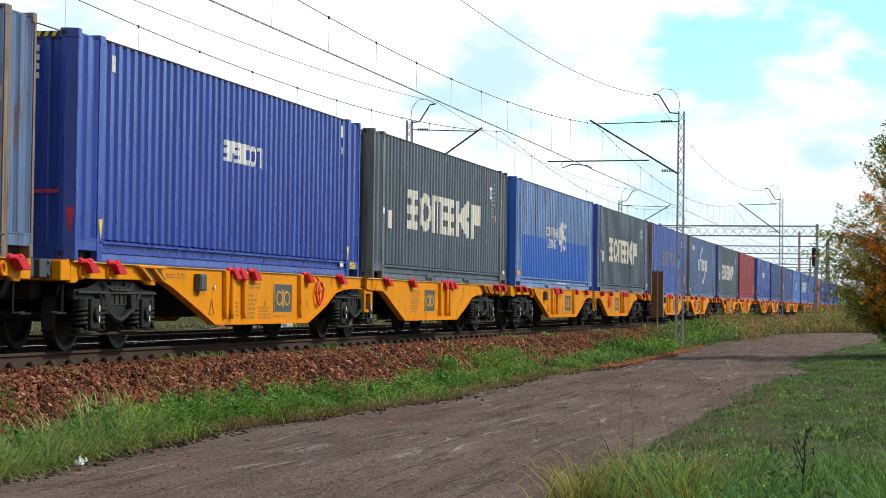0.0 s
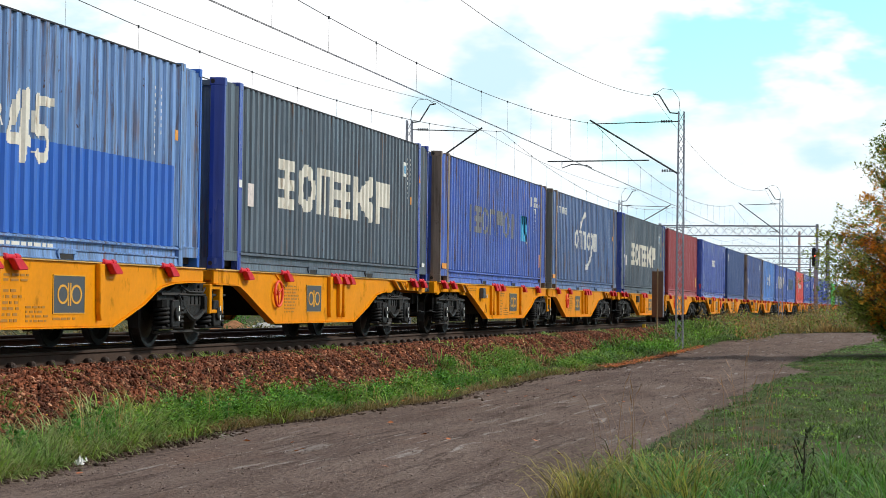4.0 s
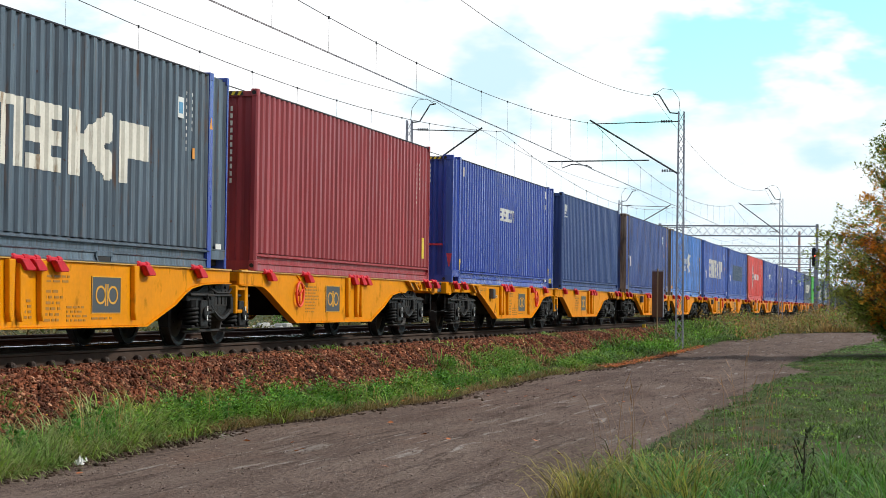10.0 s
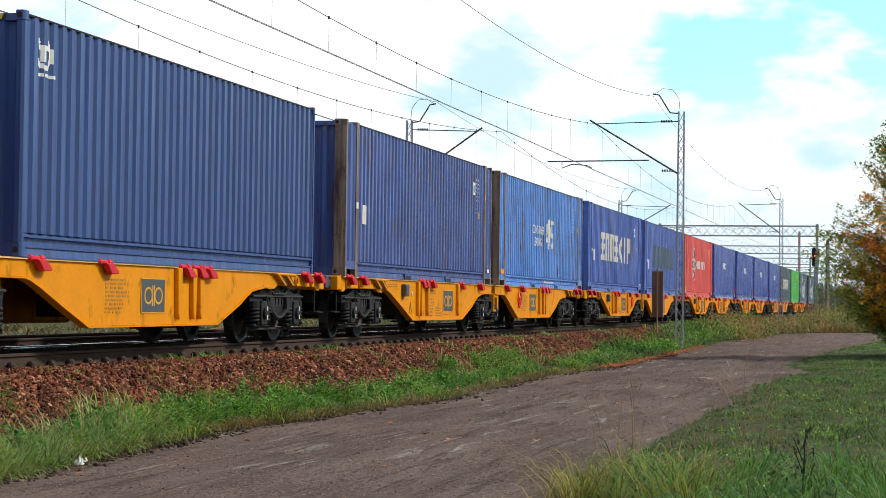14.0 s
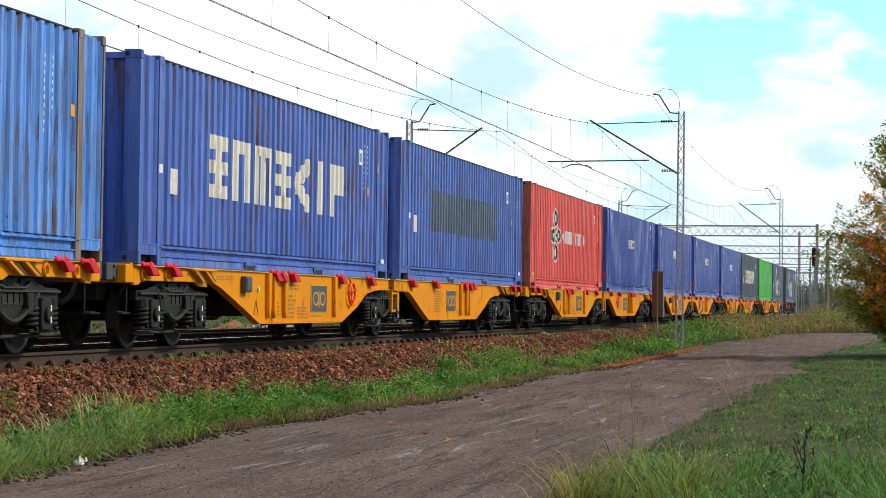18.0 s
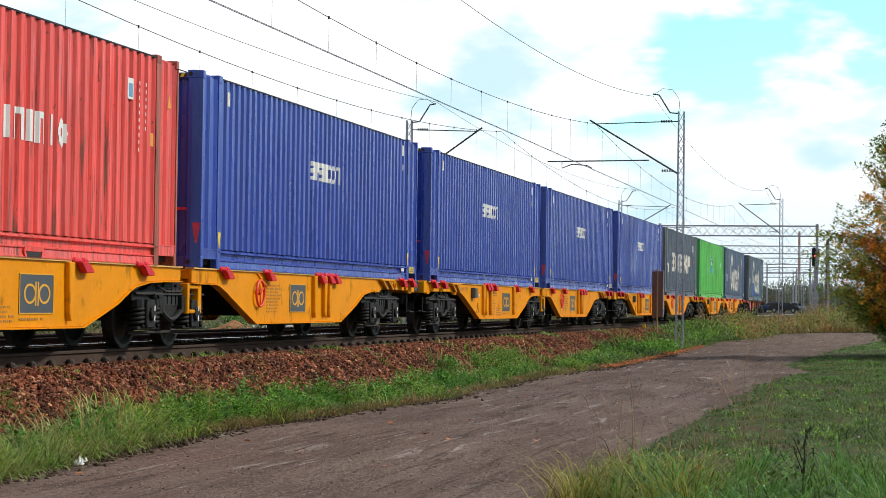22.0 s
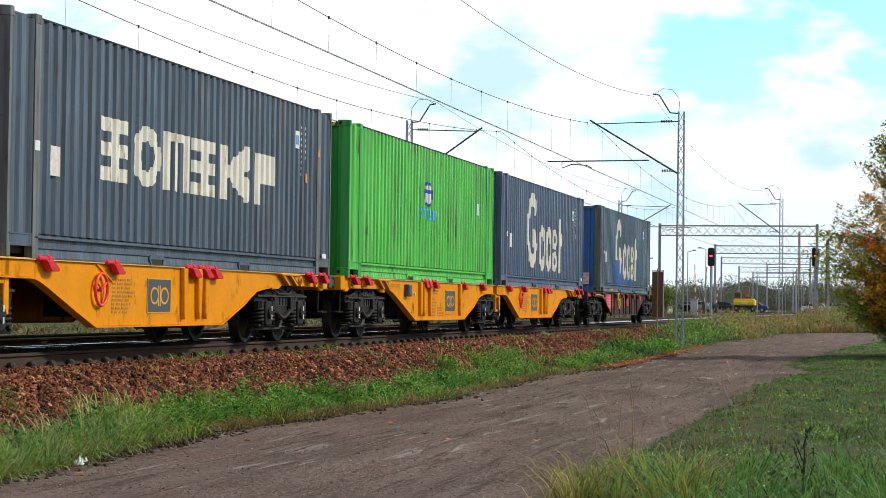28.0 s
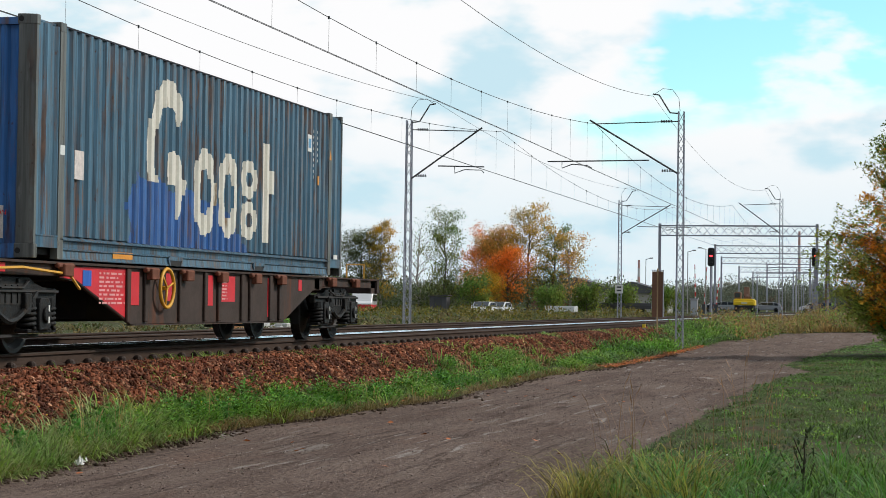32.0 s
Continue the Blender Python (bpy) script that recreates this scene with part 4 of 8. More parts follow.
def build_container(label, paint, post=None, end=None, inner=None, long=True, marks=(), group="containers on the train", tall=BOX_H, hatch=False):
    """A steel freight container; y runs from its leading end, z from its base."""
    post, end = post or paint, end or paint
    inner = inner or post
    L = BOX_L if long else 12.19
    key = "L" if long else "S"
    c = empty("shipping_container", label, "container", group)
    chx, chy = (CH_X, CH_Y) if long else (0.03, 0.03)
    ext, pad = (0.85, 0.085) if long else (0.085, 0.0)
    W, H = HALF_W, tall
    for s in (1, -1):
        main = cached(f"side_wall{key}{s}", lambda: sheet_along_y(s, corrugation(ext + pad, L - ext - pad, W - 0.012), 0.292, H - 0.046))
        part("side_wall", main, paint, c, "corrugated steel side wall")
        if long:
            for nm, a, b in (("n", chy + 0.05, ext - 0.08), ("f", L - ext + 0.08, L - chy - 0.05)):
                part("side_wall", cached(f"end_bay{nm}{s}", lambda: sheet_along_y(s, corrugation(a, b, W - 0.012), 0.285, H - 0.06)), paint, c)
                r = cached(f"bay_rail{nm}{s}", lambda: Shape().box(*side_rows(s, W - 0.004, 0.10), a, b, 0.135, 0.270).box(*side_rows(s, W + 0.004, 0.06), a, b, 0.270, 0.288).box(*side_rows(s, W - 0.30, 0.05), a, b, 0.02, 0.135))
                part("bay_rail", r, paint, c)
        br = cached(f"bottom_rail{key}{s}", lambda: Shape().prism([(s * (W - 0.12), 0.0), (s * W, 0.0), (s * W, 0.014), (s * (W - 0.012), 0.020), (s * (W - 0.022), 0.105), (s * (W - 0.002), 0.118), (s * (W - 0.002), 0.132), (s * (W - 0.050), 0.142), (s * (W - 0.050), 0.222), (s * (W + 0.002), 0.238), (s * (W + 0.002), 0.256), (s * (W - 0.070), 0.292), (s * (W - 0.12), 0.292)], "y", ext - 0.02, L - ext + 0.02))
        part("bottom_rail", br, paint, c)
        for q in (0.36, 0.64):
            if hatch:
                pk = cached(f"fork_pocket{key}{s}{q}", lambda: Shape().prism([(L * q - 0.30, 0.075), (L * q + 0.30, 0.075), (L * q + 0.26, 0.13), (L * q - 0.26, 0.13)], "x", *side_rows(s, W + 0.008, 0.05)).prism([(L * q - 0.30, 0.08), (L * q - 0.24, 0.08), (L * q - 0.20, 0.0), (L * q - 0.24, 0.0)], "x", *side_rows(s, W + 0.008, 0.05)).prism([(L * q + 0.24, 0.08), (L * q + 0.30, 0.08), (L * q + 0.24, 0.0), (L * q + 0.20, 0.0)], "x", *side_rows(s, W + 0.008, 0.05)))
                part("fork_pocket", pk, paint, c)
                # no slot is cut: a black plate gives its shaded inside
                part("pocket_slot", cached(f"pocket_slot{key}{s}{q}", lambda: Shape().box(*side_rows(s, W + 0.003, 0.03), L * q - 0.20, L * q + 0.20, 0.005, 0.072)), m_black, c, "black plate for the shaded fork slot")
        tr = cached(f"top_rail{key}{s}{H}", lambda: Shape().box(*side_rows(s, W - 0.010, 0.07), ext, L - ext, H - 0.046, H - 0.024))
        part("top_rail", tr, m_toprail, c, "dark top rail")
        for e, (ye, d) in enumerate(((0.0, 1), (L, -1))):
            plan = [(s * (W - chx - 0.06), ye), (s * (W - chx), ye), (s * W, ye + d * chy), (s * W, ye + d * (chy + 0.06)), (s * (W - 0.07), ye + d * (chy + 0.06)), (s * (W - chx - 0.06), ye + d * 0.09)]
            part("corner_post", cached(f"corner_post{key}{s}{e}{H}", lambda: Shape().prism(plan, "z", 0.17, H - 0.115)), post, c)
            for nm, z0, z1 in (("b", 0.0, 0.17), ("t", H - 0.115, H + 0.006)):
                big = [(s * (W - chx - 0.08), ye - d * 0.004), (s * (W - chx + 0.01), ye - d * 0.004), (s * (W + 0.004), ye + d * chy), (s * (W + 0.004), ye + d * (chy + 0.10)), (s * (W - chx - 0.08), ye + d * (chy + 0.10))]
                cc = part("corner_casting", cached(f"corner_casting{key}{s}{e}{nm}{H}", lambda: Shape().prism(big, "z", z0, z1), bevel=0.008), post, c)
                hx = s * (W - chx - 0.03)
                # black disc on the casting, painted shade instead of a bored hole
                hole = Shape().rod((hx, ye - d * 0.008, (z0 + z1) / 2), (hx, ye + d * 0.02, (z0 + z1) / 2), 0.036, n=10)
                part("casting_hole", cached(f"casting_hole{key}{s}{e}{nm}{H}", lambda: hole), m_black, cc, "black disc for the shaded casting hole")
            if long:
                yp = ext if e == 0 else L - ext
                part("inner_post", cached(f"inner_post{s}{e}{H}", lambda: Shape().box(*side_rows(s, W + 0.002, 0.10), yp - 0.085, yp + 0.085, 0.0, H - 0.11)), inner, c)
                part("inner_casting", cached(f"inner_casting{s}{e}{H}", lambda: Shape().box(*side_rows(s, W + 0.006, 0.16), yp - 0.09, yp + 0.09, H - 0.115, H + 0.004), bevel=0.008), inner, c)
    for d, ye, nm in ((-1, 0.05, "front"), (1, L - 0.05, "rear")):
        part("end_wall", cached(f"end_wall{key}{nm}{H}", lambda: sheet_along_x(d, ye, -(W - chx - 0.06), W - chx - 0.06, 0.16, H - 0.1)), end, c, "corrugated end wall")
        part("end_sill", cached(f"end_sill{key}{nm}", lambda: Shape().box(-(W - chx - 0.06), W - chx - 0.06, min(ye, ye - d * 0.1), max(ye, ye - d * 0.1), 0.0, 0.17)), end, c)
        part("end_header", cached(f"end_header{key}{nm}{H}", lambda: Shape().box(-(W - chx - 0.06), W - chx - 0.06, min(ye + d * 0.02, ye - d * 0.1), max(ye + d * 0.02, ye - d * 0.1), H - 0.115, H - 0.03)), end, c)
    part("roof", cached(f"roof{key}{H}", lambda: Shape().box(-W + 0.06, W - 0.06, 0.1, L - 0.1, H - 0.05, H - 0.026)), paint, c, "flat steel roof")
    part("floor_frame", cached(f"floor_frame{key}", lambda: Shape().box(-W + 0.13, W - 0.13, 0.1, L - 0.1, 0.05, 0.17)), m_black, c, "dark underside")
    pts = corrugation(ext + pad, L - ext - pad, W - 0.012)
    for nm, mk, inside, z0, z1, lb in marks:
        for q, piece in enumerate(inside if isinstance(inside, list) else [inside]):
            me = cached_paint(f"{nm}{q}", pts, lambda y, z, f=piece: f(y / SIGN, (z + 0.02) / SIGN), SIGN * z0 - 0.02, SIGN * z1 - 0.02)
            if me:
                part(nm.split("#")[0], me, mk, c, lb)
    return c


def cached_paint(nm, pts, inside, z0, z1):
    if nm not in MESHES:
        MESHES[nm] = paint_mesh(nm.split("#")[0], pts, inside, z0, z1, lift=0.002 if "painted" in nm else 0.0045 if "emblem" == nm.split("#")[0] else 0.006)
    return MESHES[nm]


def end_marks(c, seed, lines, text_mat, z=(1.5, 2.7)):
    """The container's code down its leading end, as bars, one per sign."""
    r = random.Random(seed)
    for i, (x, n) in enumerate(lines):
        k = Shape()
        for j in range(n):
            zz = z[1] - j * 0.115
            k.box(x, x + 0.034, 0.046 - 0.014, 0.046, zz - 0.08, zz - 0.005)
        tagged(part("code_marking", k, text_mat, c, "vertical column of white code marks"), kind="stuff")


def side_codes(c, y, z, material, rows=2, n=8, step=0.10):
    """Columns of small code marks at the far top of the side wall, as bars."""
    k = Shape()
    for q in range(rows):
        for j in range(n if q == 0 else n - 3):
            k.box(HALF_W - 0.012, HALF_W - 0.009, SIGN * y + q * 0.24, SIGN * y + q * 0.24 + 0.026, z - j * step - 0.085, z - j * step - 0.035)
    tagged(part("code_marking", k, material, c, "small white code marks"), kind="stuff")


def hazard_strip(c):
    """A short yellow and black strip on the leading top edge."""
    part("hazard_strip", cached("hazard_strip", lambda: Shape().box(0.70, 1.03, 0.022, 0.028, BOX_H - 0.10, BOX_H - 0.035)), m_stripe, c, "black hazard strip")
    for i in range(3):
        x = 0.72 + i * 0.105
        part("hazard_block", cached("hazard_block" + str(i), lambda: Shape().prism([(x, BOX_H - 0.097), (x + 0.05, BOX_H - 0.097), (x + 0.08, BOX_H - 0.038), (x + 0.03, BOX_H - 0.038)], "y", 0.016, 0.021)), m_tagyellow, c, "yellow hazard block")


def decal(c, name, y0, y1, z0, z1, material, label):
    part(name, Shape().box(HALF_W - 0.012, HALF_W - 0.007, SIGN * y0, SIGN * y1, SIGN * z0 - 0.02, SIGN * z1 - 0.02), material, c, label)


m_toprail = mat("dark_rail_paint", (0.030, 0.032, 0.042), 0.8, spec=0.2, var=0.4, scale=3)
p_deep = paint_mats("deep_blue_container_paint", (0.027, 0.062, 0.340), 0.06, 0.13, 0.26)
p_grey = paint_mats("slate_grey_green_container_paint", (0.078, 0.110, 0.148), 0.26)
p_grey2 = paint_mats("faded_grey_blue_container_paint", (0.058, 0.088, 0.130), 0.4)
p_pale = paint_mats("pale_weathered_blue_paint", (0.125, 0.255, 0.53), 0.56)
p_sky = paint_mats("light_blue_container_paint", (0.055, 0.23, 0.68), 0.6)
p_skyd = paint_mats("bright_blue_repaint", (0.012, 0.105, 0.47), 0.10, 0.07)
p_blue = paint_mats("worn_blue_container_paint", (0.048, 0.125, 0.50), 0.55)
p_blue2 = paint_mats("dull_blue_container_paint", (0.042, 0.090, 0.31), 0.5)
p_mid = paint_mats("plain_blue_container_paint", (0.046, 0.120, 0.45), 0.38)
p_steel = paint_mats("steel_blue_container_paint", (0.072, 0.130, 0.26), 0.5)
p_steel_bright = paint_mats("bright_steel_blue_container_paint", (0.075, 0.150, 0.34), 0.5)
p_maroon = paint_mats("maroon_container_paint", (0.30, 0.035, 0.042), 0.10, 0.14)
p_navy = paint_mats("navy_container_paint", (0.030, 0.068, 0.215), 0.08, 0.12)
p_coral = paint_mats("faded_red_container_paint", (0.76, 0.062, 0.046), 0.34, 0.16)
p_green = paint_mats("green_container_paint", (0.068, 0.52, 0.045), 0.42)
p_greend = paint_mats("strong_green_container_paint", (0.02, 0.33, 0.04), 0.10)
p_teal = paint_mats("teal_blue_container_paint", (0.040, 0.122, 0.195), 0.75)
p_dusk = paint_mats("grey_blue_weathered_container_paint", (0.055, 0.104, 0.190), 0.5)
p_rustred = paint_mats("rusty_red_post", (0.42, 0.075, 0.04), 0.8)
p_rustpost = paint_mats("rusty_brown_post", (0.21, 0.145, 0.105), 0.8)
p_greypost = paint_mats("weathered_grey_post", (0.12, 0.125, 0.115), 0.5)
p_patch = paint_mats("dark_teal_overpaint", (0.055, 0.095, 0.16), 0.2)
p_ghost = paint_mats("faded_tan_lettering", (0.20, 0.21, 0.22), 0.3)
p_aqua = paint_mats("aqua_emblem_paint", (0.05, 0.45, 0.75), 0.05)
p_bluend = paint_mats("rusty_bright_blue_paint", (0.018, 0.13, 0.38), 0.75)
m_tagyellow = mat("yellow_tag", (0.75, 0.55, 0.03), 0.5, var=0.1)
m_tagorange = mat("orange_tag", (0.75, 0.30, 0.03), 0.5, var=0.15)
m_tagpale = mat("pale_blue_tag", (0.45, 0.65, 0.75), 0.5, var=0.1)
m_tagblue = mat("blue_tag", (0.10, 0.30, 0.50), 0.5, var=0.15)
m_tagwhite = mat("white_red_tag", (0.70, 0.62, 0.58), 0.5, var=0.3, scale=12)
m_fadedred = mat("faded_red_mark", (0.55, 0.04, 0.08), 0.6, var=0.35, scale=14)
m_tagred = mat("red_tag", (0.7, 0.03, 0.03), 0.5, var=0.1)
m_navypaint = mat("dark_blue_emblem_paint", (0.03, 0.06, 0.35), 0.5, var=0.1)
m_blackpaint = mat("black_emblem_paint", (0.02, 0.02, 0.02), 0.5, var=0.1)

W_SMALL = ("small_word_sign#small", m_white, block_word(5.92, 8.0, 1.70, 2.02, "16182243", 0.28), 1.68, 2.05, "white word-sized sign of plain shapes")
W_WIDE = ("word_sign#wide", m_wornwhite, block_word(2.85, 7.62, 1.10, 1.94, "1251", 0.31) + [rect(7.72, 8.18, 1.10, 1.94)] + block_word(8.1, 9.35, 1.10, 2.0, "7", 0.36) + block_word(9.35, 10.6, 1.10, 1.94, "6", 0.32), 1.08, 2.06, "worn white word-sized sign of plain shapes")
W_TALLWIDE = ("word_sign#wide2", m_wornwhite, block_word(2.9, 10.7, 1.10, 2.05, "1451736", 0.30), 1.08, 2.1, "white word-sized sign of plain shapes")
FIG45 = anyof([stroke((7.5, 1.95), (7.2, 1.45), 0.16), stroke((7.2, 1.42), (7.85, 1.42), 0.14), stroke((7.72, 1.98), (7.62, 1.22), 0.17), stroke((8.0, 1.95), (8.45, 1.95), 0.13), stroke((8.02, 1.95), (7.98, 1.62), 0.15), oval(8.16, 1.42, 0.28, 0.24, 0.45, -150, 150)])
W_45 = ("figure_sign#45", m_wornwhite, FIG45, 1.15, 2.05, "white slanted figure 45")
W_FAINT = ("ghost_word_sign#t", p_ghost, block_word(2.9, 9.3, 1.28, 1.94, "3124623", 0.20), 1.2, 2.0, "faded tan word-sized sign of plain shapes")
W_SQUARE = ("emblem#t", p_aqua, rect(9.96, 10.97, 1.26, 1.96), 1.2, 2.0, "aqua and white square emblem")
W_SQUARE2 = ("emblem#t2", m_white, anyof([rect(10.05, 10.95, 1.74, 1.96), stroke((10.35, 1.75), (10.85, 1.32), 0.24), rect(10.3, 10.62, 1.5, 1.8)]), 1.2, 2.0, "white shapes on the emblem")
W_LINES = ("small_word_sign#lines", m_white, [rect(11.45, 11.65, 2.28, 2.55)] + (block_word(11.9, 12.5, 2.44, 2.56, "343", 0.4) + block_word(11.9, 12.85, 2.28, 2.40, "434343", 0.4) + block_word(11.9, 12.4, 2.12, 2.24, "343", 0.4)), 2.05, 2.62, "rows of small white shapes")
W_MID = ("word_sign#mid", m_white, block_word(4.4, 6.75, 1.34, 1.94, "254", 0.30) + block_word(6.95, 9.1, 1.34, 1.94, "225", 0.30), 1.3, 2.0, "white word-sized sign of plain shapes")
W_ARC = ("arc_sign#mid", m_white, [anyof([oval(6.9, 1.64, 1.6, 0.92, 0.86, 98, 160), stroke((6.3, 2.5), (6.75, 2.53), 0.10)]), anyof([oval(6.6, 1.64, 1.6, 0.92, 0.86, -82, -20), stroke((6.8, 0.74), (7.25, 0.76), 0.10)])], 0.6, 2.7, "two white arcs")
W_ROW = ("small_word_sign#row", m_white, block_word(0.98, 2.75, 2.33, 2.52, "534344211", 0.3), 2.3, 2.56, "small white row of plain shapes")
W_PATCH = ("overpainted_patch#c14", p_patch, rect(2.95, 10.5, 1.14, 2.06), 1.1, 2.1, "dark overpainted rectangle")
W_KEMB = ("emblem#k", m_white, anyof([oval(4.35, 2.12, 0.42, 0.30, 0.0), oval(4.35, 1.10, 0.42, 0.30, 0.0), oval(3.92, 1.60, 0.42, 0.26, 0.0), oval(4.88, 1.62, 0.42, 0.26, 0.0)]), 0.75, 2.45, "white flower emblem")
W_KEMB2 = ("emblem_ring#k", m_blackpaint, anyof([oval(4.35, 2.12, 0.34, 0.24, 0.5), oval(4.35, 1.10, 0.34, 0.24, 0.5), oval(3.92, 1.60, 0.34, 0.20, 0.4), oval(4.88, 1.62, 0.34, 0.20, 0.4)]), 0.75, 2.45, "black rings in the emblem")
W_KTXT = ("word_sign#k", m_white, block_word(5.6, 7.75, 1.42, 1.80, "741343", 0.34) + block_word(8.0, 9.95, 1.42, 1.80, "343432", 0.34), 1.4, 1.85, "white word-sized sign of plain shapes")
W_GEMB = ("emblem#g", m_white, oval(6.7, 1.93, 0.42, 0.28, 0.0), 1.6, 2.25, "round white and blue emblem")
W_GEMB2 = ("emblem_shape#g", m_navypaint, anyof([oval(6.7, 1.93, 0.42, 0.28, 0.78), rect(6.6, 6.8, 1.68, 2.18), rect(6.5, 7.0, 1.95, 2.02)]), 1.6, 2.25, "blue shapes of the emblem")
W_GTXT = ("small_word_sign#g", p_aqua, block_word(5.85, 7.6, 1.38, 1.60, "244136", 0.3), 1.35, 1.62, "row of faded blue shapes")
LARGE_SIGNS = [anyof([oval(4.72, 1.62, 0.80, 1.06, 0.64, 38, 181), oval(4.72, 1.62, 0.80, 1.06, 0.64, -181, -20), oval(4.95, 1.40, 0.30, 0.28, 0.0)]), oval(6.32, 1.16, 0.50, 0.66, 0.52), oval(7.42, 1.16, 0.50, 0.66, 0.52),
               anyof([oval(8.42, 1.48, 0.42, 0.31, 0.4), oval(8.42, 0.82, 0.42, 0.31, 0.4)]), anyof([rect(9.12, 9.52, 0.5, 2.12), rect(9.12, 9.80, 1.30, 1.70)])]
W_LARGE = ("word_sign#large", m_wornwhite, LARGE_SIGNS, 0.45, 2.72, "large worn white sign of plain shapes")
W_NAVY = ("emblem#n", m_white, [anyof([oval(0.68, 2.54, 0.22, 0.22, 0.74, -400, 60), oval(0.68, 2.54, 0.22, 0.22, 0.74, 130, 400), rect(0.52, 0.86, 2.57, 2.62), rect(0.60, 0.67, 2.42, 2.60), rect(0.74, 0.80, 2.44, 2.62), rect(0.74, 0.90, 2.43, 2.47)]), rect(0.44, 0.62, 2.24, 2.28), rect(0.65, 0.80, 2.24, 2.28), rect(0.83, 0.97, 2.24, 2.28)], 2.2, 2.8, "small round white emblem")
W_SKYLOW = ("repainted_band#sky", p_skyd, lambda y, z: z < 1.47 and 1.0 < y < 12.8, 0.3, 1.5, "brighter blue repainted lower half")
W_FADE = ("repainted_patch#large", paint_mats("blue_repainted_patch", (0.016, 0.100, 0.33), 0.45), lambda y, z: 0.3 < z < 1.22 - 0.10 * max(0, y - 4.2) + 0.22 * noise.noise(Vector((y * 1.3, z * 0.6, 3.0))) and 3.3 + 0.5 * noise.noise(Vector((1.0, z * 2.0, 0.0))) < y < 8.2 + 0.8 * noise.noise(Vector((5.0, z * 2.2, 0.0))), 0.3, 1.5, "blue repainted patch with a ragged edge")

CONTAINERS = {}


def deep_box(i):
    c = build_container("deep blue corrugated steel container with a small white sign", p_deep, marks=(W_SMALL,))
    end_marks(c, i, ((0.50, 11), (0.73, 4)), m_white)
    hazard_strip(c)
    part("red_stripe", Shape().box(0.52, 1.06, 0.034, 0.046, 0.84, 0.885), m_fadedred, c, "thin red stripe across the end")
    for y in (0.87, 12.85):
        part("yellow_tag", Shape().prism([(y - 0.07, 0.545), (y + 0.07, 0.545), (y + 0.01, 0.30), (y - 0.01, 0.30)], "x", HALF_W + 0.002, HALF_W + 0.005), m_tagyellow, c, "yellow triangular tag")
    for y, z in ((1.22, 2.55), (12.58, 2.60)):
        decal(c, "code_plate", y, y + 0.12, z, z + 0.22, m_wornwhite, "small white code label")
    decal(c, "code_plate", 12.62, 12.68, 2.30, 2.42, m_wornwhite, "small white code label")
    part("yellow_plate", Shape().box(HALF_W - 0.004, HALF_W, 13.02, 13.40, 0.145, 0.262), m_tagyellow, c, "yellow plate with dark marks")
    small_bars(c, 1, 13.08, 13.36, 0.16, 0.25, 2, 3, m_stripe, HALF_W + 0.003)
    n = Vector((CH_Y, -CH_X, 0)).normalized()
    mark = [Vector((HALF_W - CH_X * u, CH_Y * (1 - u), z)) for u, z in ((0.06, 0.66), (0.86, 0.66), (0.55, 0.36), (0.38, 0.36))]
    part("red_mark", Shape().add([p + n * 0.001 for p in mark] + [p + n * 0.004 for p in mark], [(3, 2, 1, 0), (4, 5, 6, 7), (0, 1, 5, 4), (1, 2, 6, 5), (2, 3, 7, 6), (3, 0, 4, 7)]), m_fadedred, c, "faded red paint mark")
    decal(c, "white_tag", 12.62, 12.86, 0.19, 0.29, m_white, "small white tag")
    return c


def sign_box(paint, post, label, marks, end=None):
    c = build_container(label, paint, post=post, marks=marks, end=end, hatch=True)
    if paint is not p_mid:
        side_codes(c, 12.05, 2.55, m_white, 2, 9)
    decal(c, "pale_tag", 11.70, 11.94, 2.18, 2.48, m_white, "white square tag")
    part("tag_field", Shape().box(HALF_W - 0.007, HALF_W - 0.004, 11.50, 11.66, 2.18, 2.34), m_tagblue, c, "blue field of the tag")
    part("warning_triangle", Shape().prism([(12.80, 2.06), (12.93, 2.06), (12.865, 2.24)], "x", HALF_W + 0.002, HALF_W + 0.005), m_tagorange, c, "small orange warning triangle")
    decal(c, "orange_sticker", 12.34, 12.44, 1.62, 1.78, m_tagorange, "small orange sticker")
    decal(c, "white_tag", 1.3, 1.6, 1.05, 1.42, m_tagwhite, "white and red sticker")
    part("white_tag", Shape().box(HALF_W - 0.0, HALF_W + 0.004, 0.80, 0.94, 1.28, 1.40), m_white, c, "small white sticker")
    part("white_tag", Shape().box(HALF_W, HALF_W + 0.004, 13.15, 13.4, 0.29, 0.37), m_white, c, "small white sticker")
    if paint is p_teal:
        part("orange_plate", Shape().box(HALF_W - 0.014, HALF_W - 0.010, 2.6, 3.3, 0.05, 0.14), m_tagorange, c, "orange plate")
    return c


